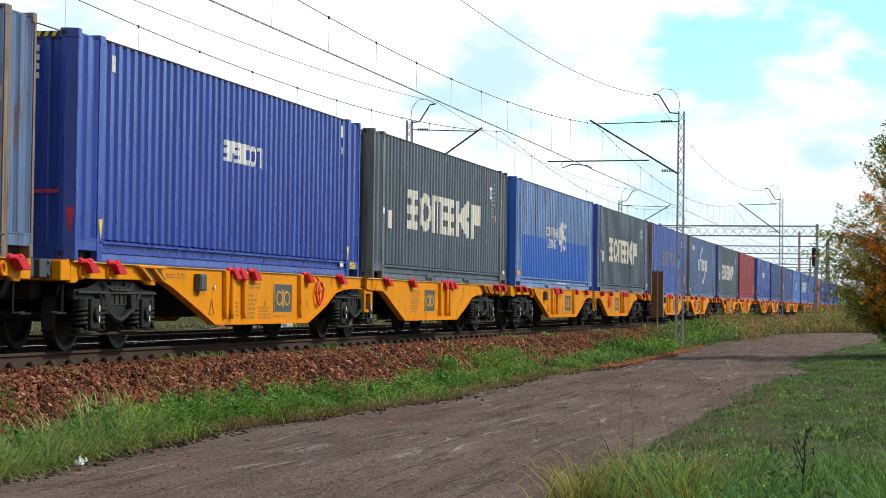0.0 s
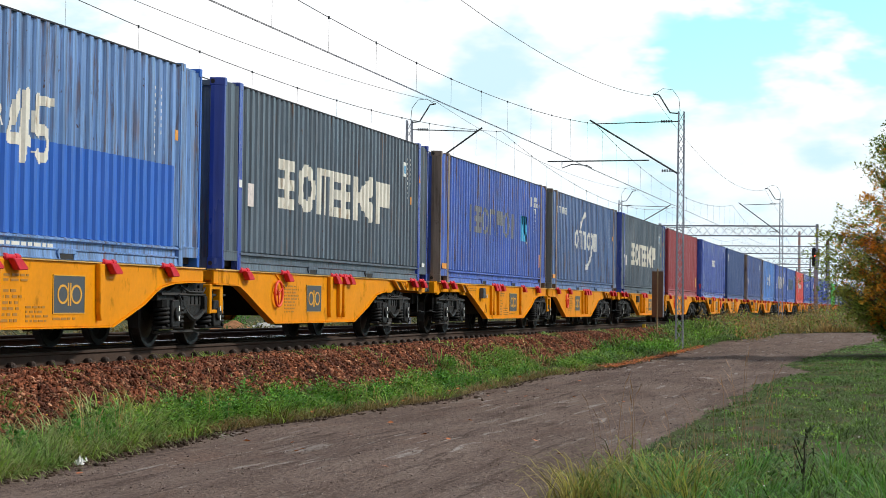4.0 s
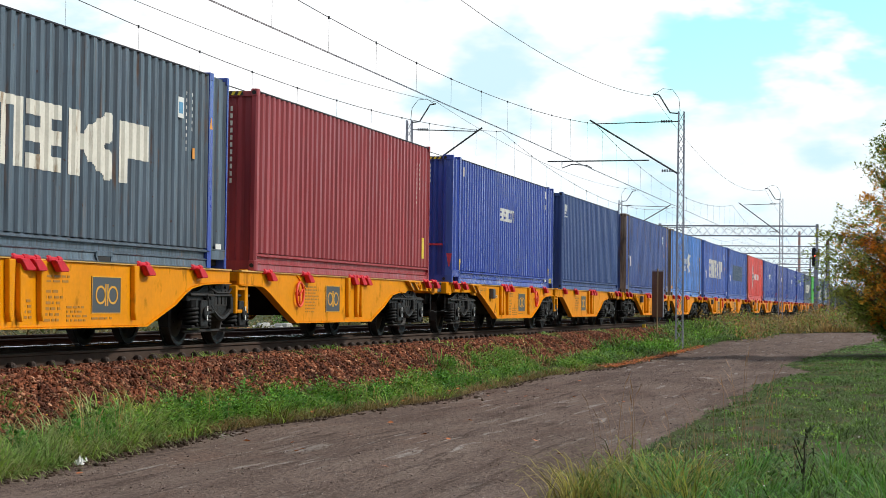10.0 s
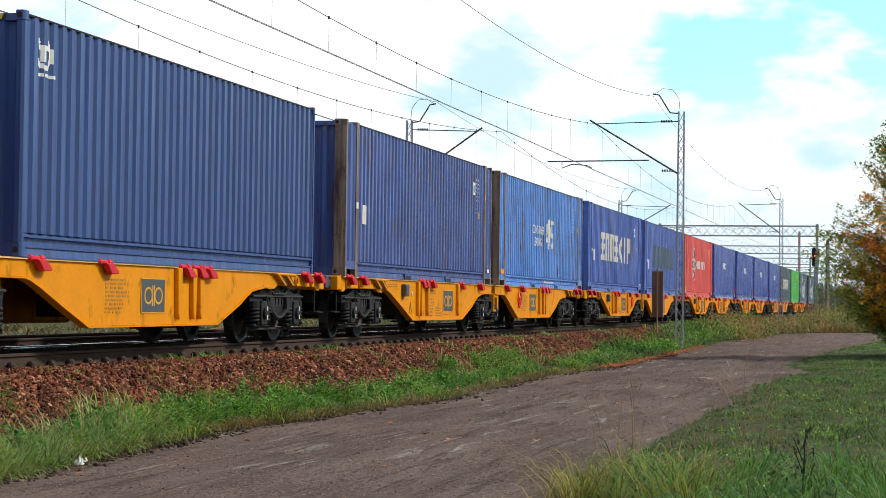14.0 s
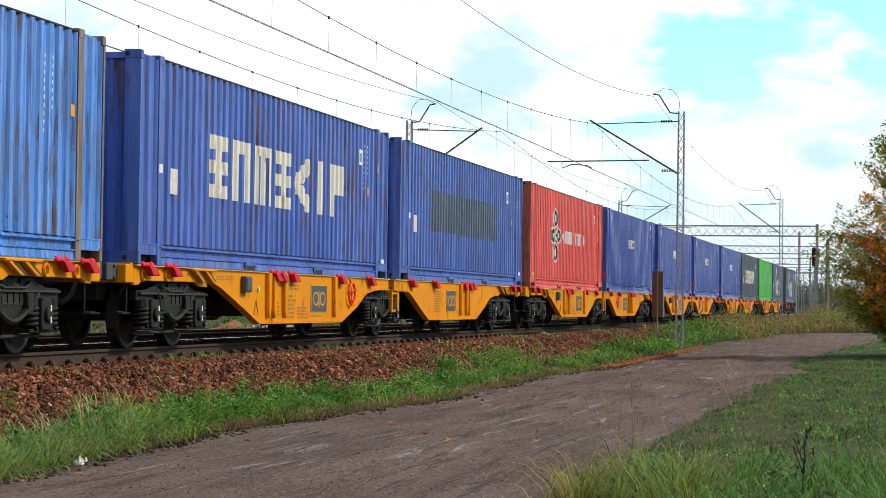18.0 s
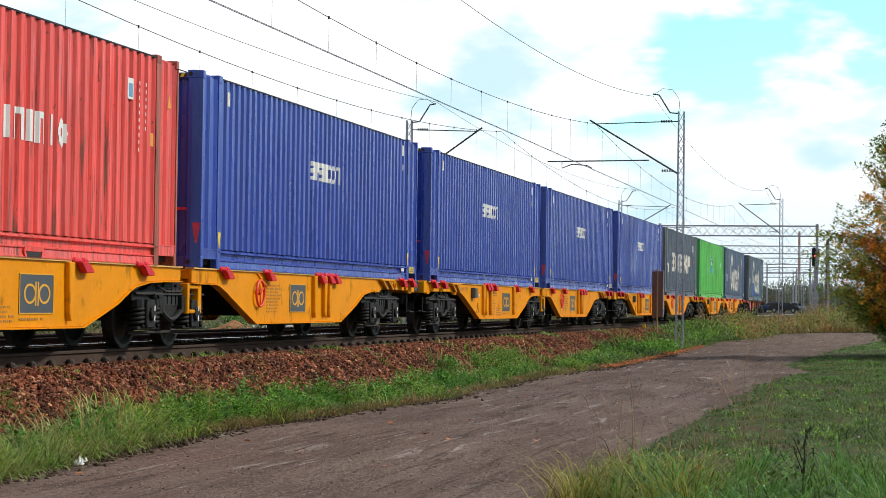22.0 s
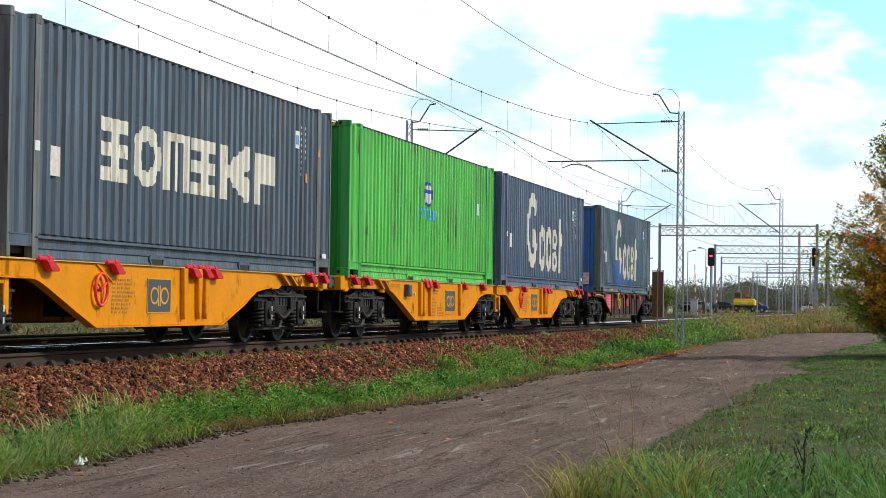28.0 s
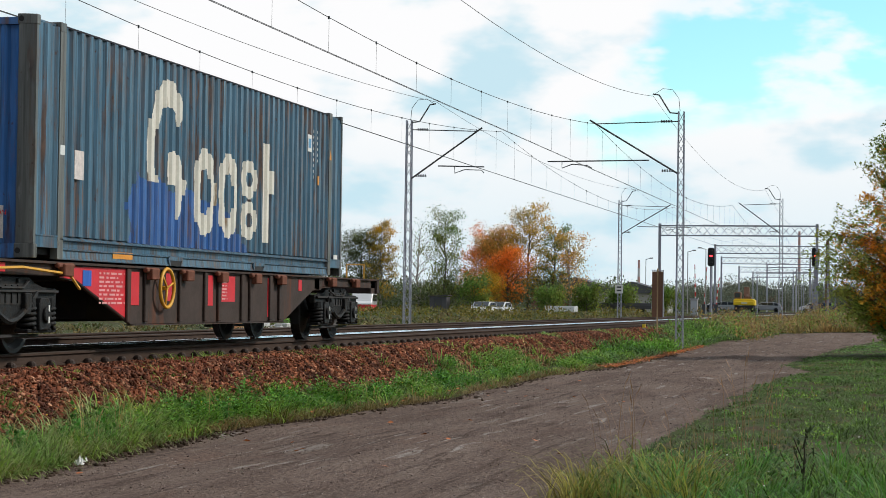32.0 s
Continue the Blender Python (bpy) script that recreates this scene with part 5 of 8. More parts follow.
def old_box(paint, post, label, marks, end=None, inner=None):
    c = build_container(label, paint, post=post, marks=marks, end=end, inner=inner, hatch=True)
    end_marks(c, 3, ((0.50, 11),), m_white)
    side_codes(c, 12.4 if paint is p_coral else 12.0, 2.5, m_white, 2, 10)
    z0, z1 = (0.55, 0.92) if paint is p_blue else (1.62, 1.80) if paint is p_coral else (1.78, 1.93)
    part("orange_sticker", Shape().box(HALF_W - 0.012, HALF_W - 0.007, 12.58, 12.70, z0, z1), m_tagorange, c, "small orange sticker")
    part("orange_plate", Shape().box(HALF_W - 0.001, HALF_W + 0.004, 0.25, 0.7, 0.30, 0.42), m_tagorange, c, "orange plate")
    if paint is p_coral:
        tag = part("pale_tag", Shape().box(HALF_W - 0.012, HALF_W - 0.007, 11.72, 11.93, 2.19, 2.47), m_white, c, "white square tag")
        part("tag_field", Shape().box(HALF_W - 0.007, HALF_W - 0.004, 11.77, 11.90, 2.22, 2.40), m_tagblue, tag, "blue field of the tag")
        part("warning_triangle", Shape().prism([(13.22, 2.20), (13.38, 2.20), (13.30, 2.40)], "x", HALF_W - 0.010, HALF_W - 0.005), m_tagorange, c, "orange warning triangle")
    return c


CONTAINERS[0] = old_box(p_steel, p_rustpost, "weathered grey-blue steel container with rusty posts", ())
for i in (1, 9, 16, 17, 18, 19):
    CONTAINERS[i] = deep_box(i)
GREY_LABEL = "slate grey corrugated steel container with a large worn white sign"
CONTAINERS[2] = sign_box(p_grey, p_greypost, GREY_LABEL, (W_WIDE,))
CONTAINERS[4] = sign_box(p_grey, p_deep, GREY_LABEL, (W_WIDE,))
CONTAINERS[7] = sign_box(p_grey, p_deep, GREY_LABEL, (W_WIDE,))
CONTAINERS[20] = sign_box(p_grey2, p_greypost, "faded grey-blue steel container with a large worn white sign", (W_WIDE,))
CONTAINERS[3] = old_box(p_pale, p_skyd, "two-tone blue rust-streaked steel container with the figure 45", (W_SKYLOW, ("figure_sign#45b", m_wornwhite, FIG45, 1.15, 2.05, "white slanted figure 45")), end=p_skyd, inner=p_pale)
CONTAINERS[5] = old_box(p_blue, p_rustpost, "worn blue steel container with rusty posts and a faded sign", (W_FAINT, W_SQUARE, W_SQUARE2, W_LINES))
CONTAINERS[6] = old_box(p_steel_bright, p_greypost, "steel blue weathered container with a white sign between two arcs", (W_MID, W_ARC, W_ROW), inner=p_rustpost)
CONTAINERS[8] = build_container("plain maroon corrugated steel container, shorter than its neighbours", p_maroon, long=False)
CONTAINERS[10] = build_container("plain navy steel container with a small white emblem", p_navy, long=False, marks=(W_NAVY,))
CONTAINERS[11] = sign_box(p_blue2, p_rustpost, "dull blue rust-streaked steel container without a sign", ())
CONTAINERS[12] = old_box(p_sky, p_rustpost, "light blue rust-streaked steel container with the figure 45", (W_45,))
CONTAINERS[13] = sign_box(p_blue, p_mid, "worn blue steel container with a large white sign", (W_TALLWIDE,))
CONTAINERS[14] = sign_box(p_mid, p_blue, "blue steel container with a dark overpainted rectangle", (W_PATCH,))
CONTAINERS[15] = old_box(p_coral, p_rustred, "faded red steel container with a white flower emblem and sign", (W_KEMB, W_KEMB2, W_KTXT))
CONTAINERS[21] = build_container("bright green corrugated steel container with a small round emblem", p_green, post=p_greend, end=p_greend, marks=(W_GEMB, W_GEMB2, W_GTXT), hatch=True)
end_marks(CONTAINERS[21], 4, ((0.88, 11),), m_white)
hazard_strip(CONTAINERS[21])
hazard_strip(CONTAINERS[10])
end_marks(CONTAINERS[10], 6, ((0.82, 11),), m_white)
end_marks(CONTAINERS[8], 7, ((0.82, 11),), m_wornwhite, (1.5, 2.63))
hazard_strip(CONTAINERS[8])
side_codes(CONTAINERS[8], 11.2, 2.5, m_wornwhite, 2, 9)
decal(CONTAINERS[8], "yellow_tag", 11.75, 11.95, 0.5, 0.95, m_tagyellow, "yellow height sticker")
decal(CONTAINERS[21], "pale_tag", 11.9, 12.15, 1.7, 1.98, m_tagpale, "pale blue square tag")
CONTAINERS[22] = sign_box(p_dusk, p_dusk, "grey-blue weathered steel container with a large worn white sign", (W_LARGE,))
CONTAINERS[23] = sign_box(p_teal, p_greypost, "teal blue weathered steel container with a white sign and repainted patch", (W_FADE, ("word_sign#large2", m_wornwhite, [(lambda y, z, f=f: f(y, z) and (z > 1.18 or y > 5.1)) for f in LARGE_SIGNS[:1]] + LARGE_SIGNS[1:], 0.45, 2.72, "large worn white sign of plain shapes")), end=p_bluend)
end_marks(CONTAINERS[23], 5, ((0.46, 4),), m_white, (1.5, 2.47))
end_marks(CONTAINERS[23], 5, ((0.46, 6),), m_white, (1.5, 1.95))
end_marks(CONTAINERS[23], 5, ((0.46, 1),), m_white, (1.0, 1.18))
part("caution_sign", Shape().box(0.60, 0.90, 0.030, 0.036, 0.23, 0.62), m_tagwhite, CONTAINERS[23], "white caution sign with red lettering")
part("warning_triangle", Shape().prism([(0.03, 2.28), (0.26, 2.28), (0.145, 2.48)], "y", 0.030, 0.036), m_tagyellow, CONTAINERS[23], "yellow warning triangle")
txt = bpy.data.curves.new("caution_text", "FONT")
txt.body, txt.size, txt.align_x, txt.space_line = "CAUTION\n9'6\"\nHIGH", 0.085, "CENTER", 1.3
txt.extrude = 0.001
tob = new("caution_text", txt)
tob.data.materials.append(m_tagred)
tob.parent = CONTAINERS[23]
tob.matrix_basis = Matrix.Translation((0.75, 0.028, 0.51)) @ Euler((radians(90), 0, 0)).to_matrix().to_4x4()

for i in (3, 12):
    for word, y, z in (("CONTAINER", 4.78, 1.50), ("LEASING", 5.02, 1.16)):
        txt = bpy.data.curves.new("painted_word", "FONT")
        txt.body, txt.size, txt.extrude = word, 0.37 if i == 3 else 0.33, 0.001
        tob = tagged(new("painted_word", txt), "white painted word")
        tob.data.materials.append(m_wornwhite)
        tob.parent = CONTAINERS[i]
        tob.matrix_basis = Matrix.Translation((HALF_W - 0.009, y, z)) @ Euler((radians(90), 0, radians(90))).to_matrix().to_4x4()
    line, y = Shape(), 6.9
    for w in (0.16, 0.10, 0.22, 0.14, 0.12, 0.20, 0.10, 0.16):
        line.box(HALF_W - 0.046, HALF_W - 0.042, y, y + w, 0.125, 0.185)
        y += w + 0.05
    tagged(part("rail_lettering", line, m_wornwhite, CONTAINERS[i], "row of small white marks on the bottom rail"), kind="stuff")

# the wagons: one built, the rest copied
WAGONS = []
first = build_wagon()
WAGONS.append((first, 0))
base_sets = list(WHEELSETS)
WHEEL_TABLE = [(0, w, y) for w, y in base_sets]
order = [first, *first.children_recursive]
for k in [-1] + list(range(1, 11)):
    cp = copy_thing(first, pose(0, 0, 0))
    WAGONS.append((cp, k))
    copies = dict(zip([o.name for o in order], [cp, *cp.children_recursive]))
    for w, y in base_sets:
        WHEEL_TABLE.append((k, copies[w.name], y))

# each wagon carries its handwheel on one half only
for wagon, k in WAGONS:
    for ob in list(wagon.children):
        if ob.name.startswith(("handwheel", "wheel_bracket")):
            along = sum(v.co.y for v in ob.data.vertices) / len(ob.data.vertices)
            if (along < 15) != (k in (0, 4, 6)):
                bpy.data.objects.remove(ob)


m_pinktext = mat("faded_pinkish_lettering", (0.78, 0.40, 0.38), 0.6, var=0.2)
m_rustlock = mat("rusty_lock_steel", (0.17, 0.065, 0.040), 0.8, spec=0.2, var=0.45, scale=9)


def build_last_wagon():
    """A two-bogie brown wagon that ends the train."""
    WHEELSETS.clear()
    w = empty("container_wagon", "rusty brown container wagon with red panels at the train's end", "wagon", "wagons of the freight train")
    beam = [(3.86, 1.10), (3.86, 0.92), (4.36, 0.90), (6.30, 0.34), (13.26, 0.34), (15.0, 0.87), (15.6, 0.91), (15.6, 1.10)]
    for s in (1, -1):
        b = part("side_beam", Shape().prism(beam, "x", *side_rows(s, 1.20, 0.05)), m_wagonbrown, w, "rusty brown side beam", bevel=0.008)
        part("top_flange", Shape().box(*side_rows(s, 1.25, 0.14), 0.45, 19.5, 1.10, 1.13), m_wagonbrown, b)
        part("bottom_flange", Shape().box(*side_rows(s, 1.23, 0.12), 6.30, 13.26, 0.325, 0.34), m_wagonbrown, b)
        part("red_panel", Shape().prism([(3.88, 1.08), (6.08, 1.08), (6.08, 0.43), (5.98, 0.46), (4.40, 0.915), (3.88, 0.935)], "x", *side_rows(s, 1.206, 0.006)), m_panelred, b, "red panel with white lettering")
        for y0, y1, z0 in ((6.22, 6.58, 0.60), (7.62, 7.85, 0.66), (9.40, 9.64, 0.60), (10.02, 10.68, 0.66), (12.36, 12.58, 0.42), (14.1, 14.3, 0.86)):
            part("red_panel", Shape().box(*side_rows(s, 1.206, 0.006), y0, y1, z0, 1.05), m_panelred, b, "red panel")
        small_bars(w, s, 5.15, 6.05, 0.60, 1.04, 8, 31, m_pinktext, 1.211)
        small_bars(w, s, 10.05, 10.35, 0.68, 0.98, 6, 33, m_pinktext, 1.211)
        part("blue_sticker", Shape().box(*side_rows(s, 1.212, 0.005), 4.60, 4.88, 0.84, 1.04), p_skyd, w, "blue sticker")
        for y in (6.14, 6.80, 8.18, 9.26, 9.88, 11.0, 11.42, 12.46, 12.98):
            part("rib", Shape().prism([(y - 0.07, 1.09), (y + 0.07, 1.09), (y + 0.06, 0.37), (y - 0.06, 0.37)], "x", *side_rows(s, 1.24, 0.04)), m_wagonbrown, b, bevel=0.01)
        for y in (1.6, 3.9, 6.9, 8.33, 9.88, 11.54, 12.9, 15.98, 17.6):
            lk = Shape().rod((s * 1.26, y - 0.25, 1.08), (s * 1.26, y + 0.25, 1.08), 0.04, n=8).box(*side_rows(s, 1.33, 0.1), y - 0.14, y + 0.14, 0.95, 1.10)
            part("container_lock", lk, m_rustlock, w, "rusty folding container lock", bevel=0.012)
        for y0, y1 in ((0.45, 3.86), (15.6, 19.3)):
            part("end_frame", Shape().box(*side_rows(s, 1.2, 0.08), y0, y1, 0.95, 1.10), m_wagonbrown, w, "rusty low end frame", bevel=0.008)
        part("red_panel", Shape().box(*side_rows(s, 1.206, 0.006), 0.7, 2.3, 0.98, 1.09), m_panelred, w, "red panel")
        rope = Shape().path([(s * 1.27, 1.4, 1.0), (s * 1.29, 2.6, 1.04), (s * 1.28, 4.0, 0.98), (s * 1.27, 4.35, 0.80)], 0.02, n=5)
        part("hanging_cable", rope, m_ochre, w, "yellow-brown hanging cable")
        hw = Shape().ring((s * 1.29, 7.44, 0.84), (1, 0, 0), 0.27, 0.026, 26, 6).rod((s * 1.2, 7.44, 0.84), (s * 1.30, 7.44, 0.84), 0.03, n=8)
        for q in range(3):
            a = q * 2 * math.pi / 3 + 0.3
            hw.rod((s * 1.29, 7.44, 0.84), (s * 1.29, 7.44 + 0.26 * math.cos(a), 0.84 + 0.26 * math.sin(a)), 0.016, n=5)
        part("handwheel", hw, m_ochre, w, "yellow brake handwheel", smooth=True)
    part("deck_frame", Shape().box(-0.4, 0.4, 0.6, 19.3, 0.9, 1.08).box(-1.2, 1.2, 0.45, 0.75, 0.85, 1.1).box(-1.2, 1.2, 19.0, 19.3, 0.85, 1.1).box(-1.2, 1.2, 4.2, 4.5, 0.9, 1.08).box(-1.2, 1.2, 15.1, 15.4, 0.9, 1.08), m_wagonbrown, w, "brown cross members")
    part("underframe", Shape().box(-0.6, 0.6, 6.2, 13.2, 0.40, 0.90), m_black, w, "dark brake gear")
    for y, d in ((0.45, -1), (19.3, 1)):
        part("headstock", Shape().box(-1.25, 1.25, min(y, y + d * 0.15), max(y, y + d * 0.15), 0.85, 1.12), m_wagonbrown, w, "rusty headstock", bevel=0.01)
        for x in (-0.95, 0.95):
            b = Shape().box(x - 0.14, x + 0.14, min(y + d * 0.15, y + d * 0.5), max(y + d * 0.15, y + d * 0.5), 0.88, 1.12)
            part("buffer", b, m_black, w, "black steel buffer")
        part("handrail", Shape().path([(0.95, y + d * 0.1, 1.1), (0.95, y + d * 0.1, 1.42), (0.6, y + d * 0.1, 1.42), (0.6, y + d * 0.1, 1.1)], 0.018, n=6), m_ochre, w, "yellow handrail")
    for y in (2.54, 16.77):
        build_bogie(w, y)
    return w


last_wagon = build_last_wagon()
LAST_START = 11 * WAGON_LENGTH + 0.345
WHEEL_TABLE += [("last", w, y) for w, y in WHEELSETS]
WAGONS.append((last_wagon, "last"))


def wagon_start(k):
    return LAST_START if k == "last" else k * WAGON_LENGTH


def container_start(i):
    """Place of a container's leading end along the train."""
    if i == 23:
        return LAST_START + 2.85
    k, second = (i - 1) // 2, (i - 1) % 2
    return k * WAGON_LENGTH + (15.32 if second else 0.68) + {8: 0.45, 10: 0.67}.get(i, 0.0)


def travelled(t):
    """Distance run since the start, smooth between whole seconds."""
    i = min(int(t), 31)
    u = t - i
    p = [TRAVEL[max(0, min(32, j))] for j in (i - 1, i, i + 1, i + 2)]
    if i == 0:
        p[0] = 2 * p[1] - p[2]
    if i == 31:
        p[3] = 2 * p[2] - p[1]
    m1, m2 = (p[2] - p[0]) / 2, (p[3] - p[1]) / 2
    return (2 * u ** 3 - 3 * u * u + 1) * p[1] + (u ** 3 - 2 * u * u + u) * m1 + (-2 * u ** 3 + 3 * u * u) * p[2] + (u ** 3 - u * u) * m2


# ---------------------------------------------------------------- masts and wires
m_galv = mat("galvanised_steel", (0.34, 0.35, 0.41), 0.5, metal=0.3, var=0.2, scale=6)
m_wire = mat("dark_wire", (0.06, 0.06, 0.065), 0.5, var=0.1)
m_pale = mat("pale_concrete_pole", (0.38, 0.37, 0.36), 0.8, var=0.2, scale=2)
m_corten = mat("rust_brown_board", (0.20, 0.105, 0.065), 0.8, var=0.2, scale=2, stain=(0.06, 0.035, 0.03), stain_amount=0.5)


def lattice_mast(x, y, base, top, reach, arm_to, label, w0=0.26, w1=0.20):
    """A four-legged lattice mast with a bracket over the track; reach: signed length of the bracket; arm_to: how far the registration arm goes."""
    mast = empty("catenary_mast", label, "mast", "catenary masts", m=pose(x, y, base))
    h = top - base
    legs = [(a, b) for a in (-1, 1) for b in (-1, 1)]
    for a, b in legs:
        part("leg", Shape().rod((a * w0 / 2, b * w0 / 2, 0), (a * w1 / 2, b * w1 / 2, h), 0.028, n=4), m_galv, mast)
    brace = Shape()
    n = 22
    for i in range(n):
        z0, z1 = h * i / n, h * (i + 1) / n
        wa, wb = w0 + (w1 - w0) * i / n, w0 + (w1 - w0) * (i + 1) / n
        for a, b in (((-1, -1), (1, -1)), ((1, -1), (1, 1)), ((1, 1), (-1, 1)), ((-1, 1), (-1, -1))):
            if i % 2:
                a, b = b, a
            brace.rod((a[0] * wa / 2, a[1] * wa / 2, z0), (b[0] * wb / 2, b[1] * wb / 2, z1), 0.014, n=4)
    tagged(part("bracing", brace, m_galv, mast, "diagonal lattice bracing"), kind="stuff")
    part("footing", Shape().box(-0.3, 0.3, -0.3, 0.3, -0.6, 0.02), m_pale, mast, "pale concrete footing", bevel=0.03)
    s = 1 if reach > 0 else -1
    r = abs(reach)
    lower, upper = h - 2.34, h - 0.37
    arm = Shape().rod((s * 0.1, 0, lower), (s * r, 0, h - 0.31), 0.034, n=6)
    part("bracket_tube", arm, m_wire, mast, "dark sloping bracket tube")
    part("tie_rod", Shape().rod((s * 0.1, 0, upper), (s * (r - 0.25), 0, h - 0.45), 0.02, n=5), m_wire, mast, "dark tie rod")
    ins = Shape()
    for z, k in ((upper, 0.35), (lower + 0.12, 0.3)):
        for q in range(5):
            ins.rod((s * (k + q * 0.09), 0, z), (s * (k + q * 0.09 + 0.05), 0, z), 0.05, n=8)
    part("insulator", ins, m_wire, mast, "dark ribbed insulator")
    e = arm_to
    reg = Shape().rod((s * 1.2, 0, h - 1.83), (s * e, 0, h - 1.87), 0.026, n=5)
    if e > r + 0.6:
        reg.path([(s * (e - 0.55), 0, h - 1.87), (s * (e - 0.55), 0, h - 2.12), (s * (e - 0.95), 0, h - 1.97), (s * (e - 1.5), 0, h - 2.02), (s * (e - 1.7), 0, h - 2.12)], 0.02, n=5)
    else:
        reg.path([(s * (e - 1.2), 0, h - 1.87), (s * (e - 1.2), 0, h - 2.12), (s * (e - 0.8), 0, h - 1.98), (s * (e - 0.1), 0, h - 2.0), (s * e, 0, h - 2.12)], 0.02, n=5)
    part("registration_arm", reg, m_wire, mast, "dark registration arm")
    horn = Shape().path([(s * 0.1, 0, h - 0.08), (s * 0.42, 0, h - 0.05), (s * 0.84, 0, h + 0.62), (s * 1.08, 0, h + 0.66)], 0.03, n=5)
    part("horn_arm", horn, m_wire, mast, "dark top horn arm")
    loop = Shape().path([(s * 1.0, 0, h + 0.66), (s * 0.7, 0, h + 0.86), (s * 0.35, 0, h + 0.82), (s * 0.1, 0, h + 0.5), (s * 0.05, 0, h)], 0.012, n=4)
    part("jumper_wire", loop, m_wire, mast)
    return mast


MAST_ROWS = [15.5, 77.3, 139.5]
for i, y in enumerate(MAST_ROWS):
    right = lattice_mast(-8.36, y, -0.95, 8.0, -3.45 if i % 2 else -2.82, 5.05 if i % 2 else 2.9, "galvanised lattice catenary mast beside the near track")
    left = lattice_mast(-19.6, y + 3.2, -0.45, 8.02, 2.98 if i % 2 else 3.5, 3.08 if i % 2 else 4.9, "galvanised lattice catenary mast beyond the far track")
part("mast_plate", Shape().box(-0.28, 0.28, -0.24, -0.22, 2.0, 2.6), m_white, left, "small white plate with dark bars")
part("plate_bars", Shape().box(-0.16, 0.16, -0.245, -0.24, 2.38, 2.48).box(-0.16, 0.16, -0.245, -0.24, 2.15, 2.25), m_wire, left)


def hanging(L, ends, low, n=20):
    """Points of a wire that hangs from two heights to a lowest height half way."""
    return [(0, L * i / n, ends + (low - ends) * 4 * (i / n) * (1 - i / n)) for i in range(n + 1)]


def wire_tube(pts, r, k=4):
    """One continuous thin tube along a path."""
    s = Shape()
    vs, fs = [], []
    for p in pts:
        for j in range(k):
            a = 2 * math.pi * j / k
            vs.append((p[0] + r * math.cos(a), p[1], p[2] + r * math.sin(a)))
    for i in range(len(pts) - 1):
        for j in range(k):
            fs.append((i * k + j, i * k + (j + 1) % k, (i + 1) * k + (j + 1) % k, (i + 1) * k + j))
    return s.add(vs, fs)


def catenary(x, y0, y1, label, contact=5.80, low=6.48, phase=0.5, drops=16):
    """Carrying wire with sag, twin contact wire and droppers for one span."""
    w = empty("overhead_line", label, "wire", "overhead lines", m=pose(x, y0, 0))
    L = y1 - y0
    pts = hanging(L, 7.55, low)
    part("carrying_wire", wire_tube(pts, 0.009), m_wire, w)
    for o in (-0.02, 0.02):
        part("contact_wire", wire_tube([(o, 0, contact), (o, L, contact)], 0.007), m_wire, w)
    for i in range(drops):
        u = (i + phase) / drops
        part("dropper", wire_tube([(0.0, L * u, contact), (0.001, L * u + 0.01, 7.55 + (low - 7.55) * 4 * u * (1 - u))], 0.0032), m_wire, w)
        part("dropper_clamp", Shape().box(-0.014, 0.014, L * u - 0.022, L * u + 0.022, 7.55 + (low - 7.55) * 4 * u * (1 - u) - 0.03, 7.55 + (low - 7.55) * 4 * u * (1 - u) + 0.03), m_wire, w)
    return w


SPANS = [(-46.3, 15.5), (15.5, 77.3), (77.3, 139.5), (139.5, 200), (200, 262), (262, 330)]
for a, b in SPANS:
    catenary(WIRE_X, a, b, "dark overhead contact line over the near track")
    catenary(FAR_TRACK_X, a + 3.2, b + 3.2, "dark overhead contact line over the far track", 5.82, 6.35, 0.75)
    for x, dy, hi, lo in ((-9.42, 0, 8.58, 7.2 if a < 70 else 7.42), (-18.5, 3.2, 8.75, 8.0)):
        f = empty("feeder_wire", "thin dark feeder wire along the masts", "wire", "overhead lines", m=pose(x, a + dy, 0))
        part("wire", wire_tube(hanging(b - a, hi, lo), 0.008), m_wire, f)


def portal(y, x0, x1, top, label):
    g = empty("gantry", label, "gantry", "portal gantries over the tracks", m=pose(0, y, 0))
    for x in (x0, x1):
        part("post", Shape().box(x - 0.13, x + 0.13, -0.13, 0.13, -0.4, top + 0.2), m_galv, g)
    truss = Shape()
    for z in (top - 0.95, top):
        for dy in (-0.25, 0.25):
            truss.box(x0, x1, dy - 0.05, dy + 0.05, z - 0.06, z + 0.06)
    n = max(8, round((x1 - x0) / 0.85))
    w = (x1 - x0) / n
    for i in range(n):
        a, b = x0 + i * w, x0 + (i + 1) * w
        truss.rod((a, -0.25, top - 0.95), (b, -0.25, top), 0.03, n=4).rod((a, -0.25, top), (b, -0.25, top - 0.95), 0.03, n=4)
    part("truss", truss, m_galv, g, "crossed lattice beam")
    return g


portal(200, -23.6, -8.6, 8.5, "galvanised portal gantry over the tracks")
portal(262, -23.9, -9.9, 8.4, "galvanised portal gantry over the tracks")
portal(330, -29.1, -15.2, 8.5, "galvanised portal gantry over the tracks")


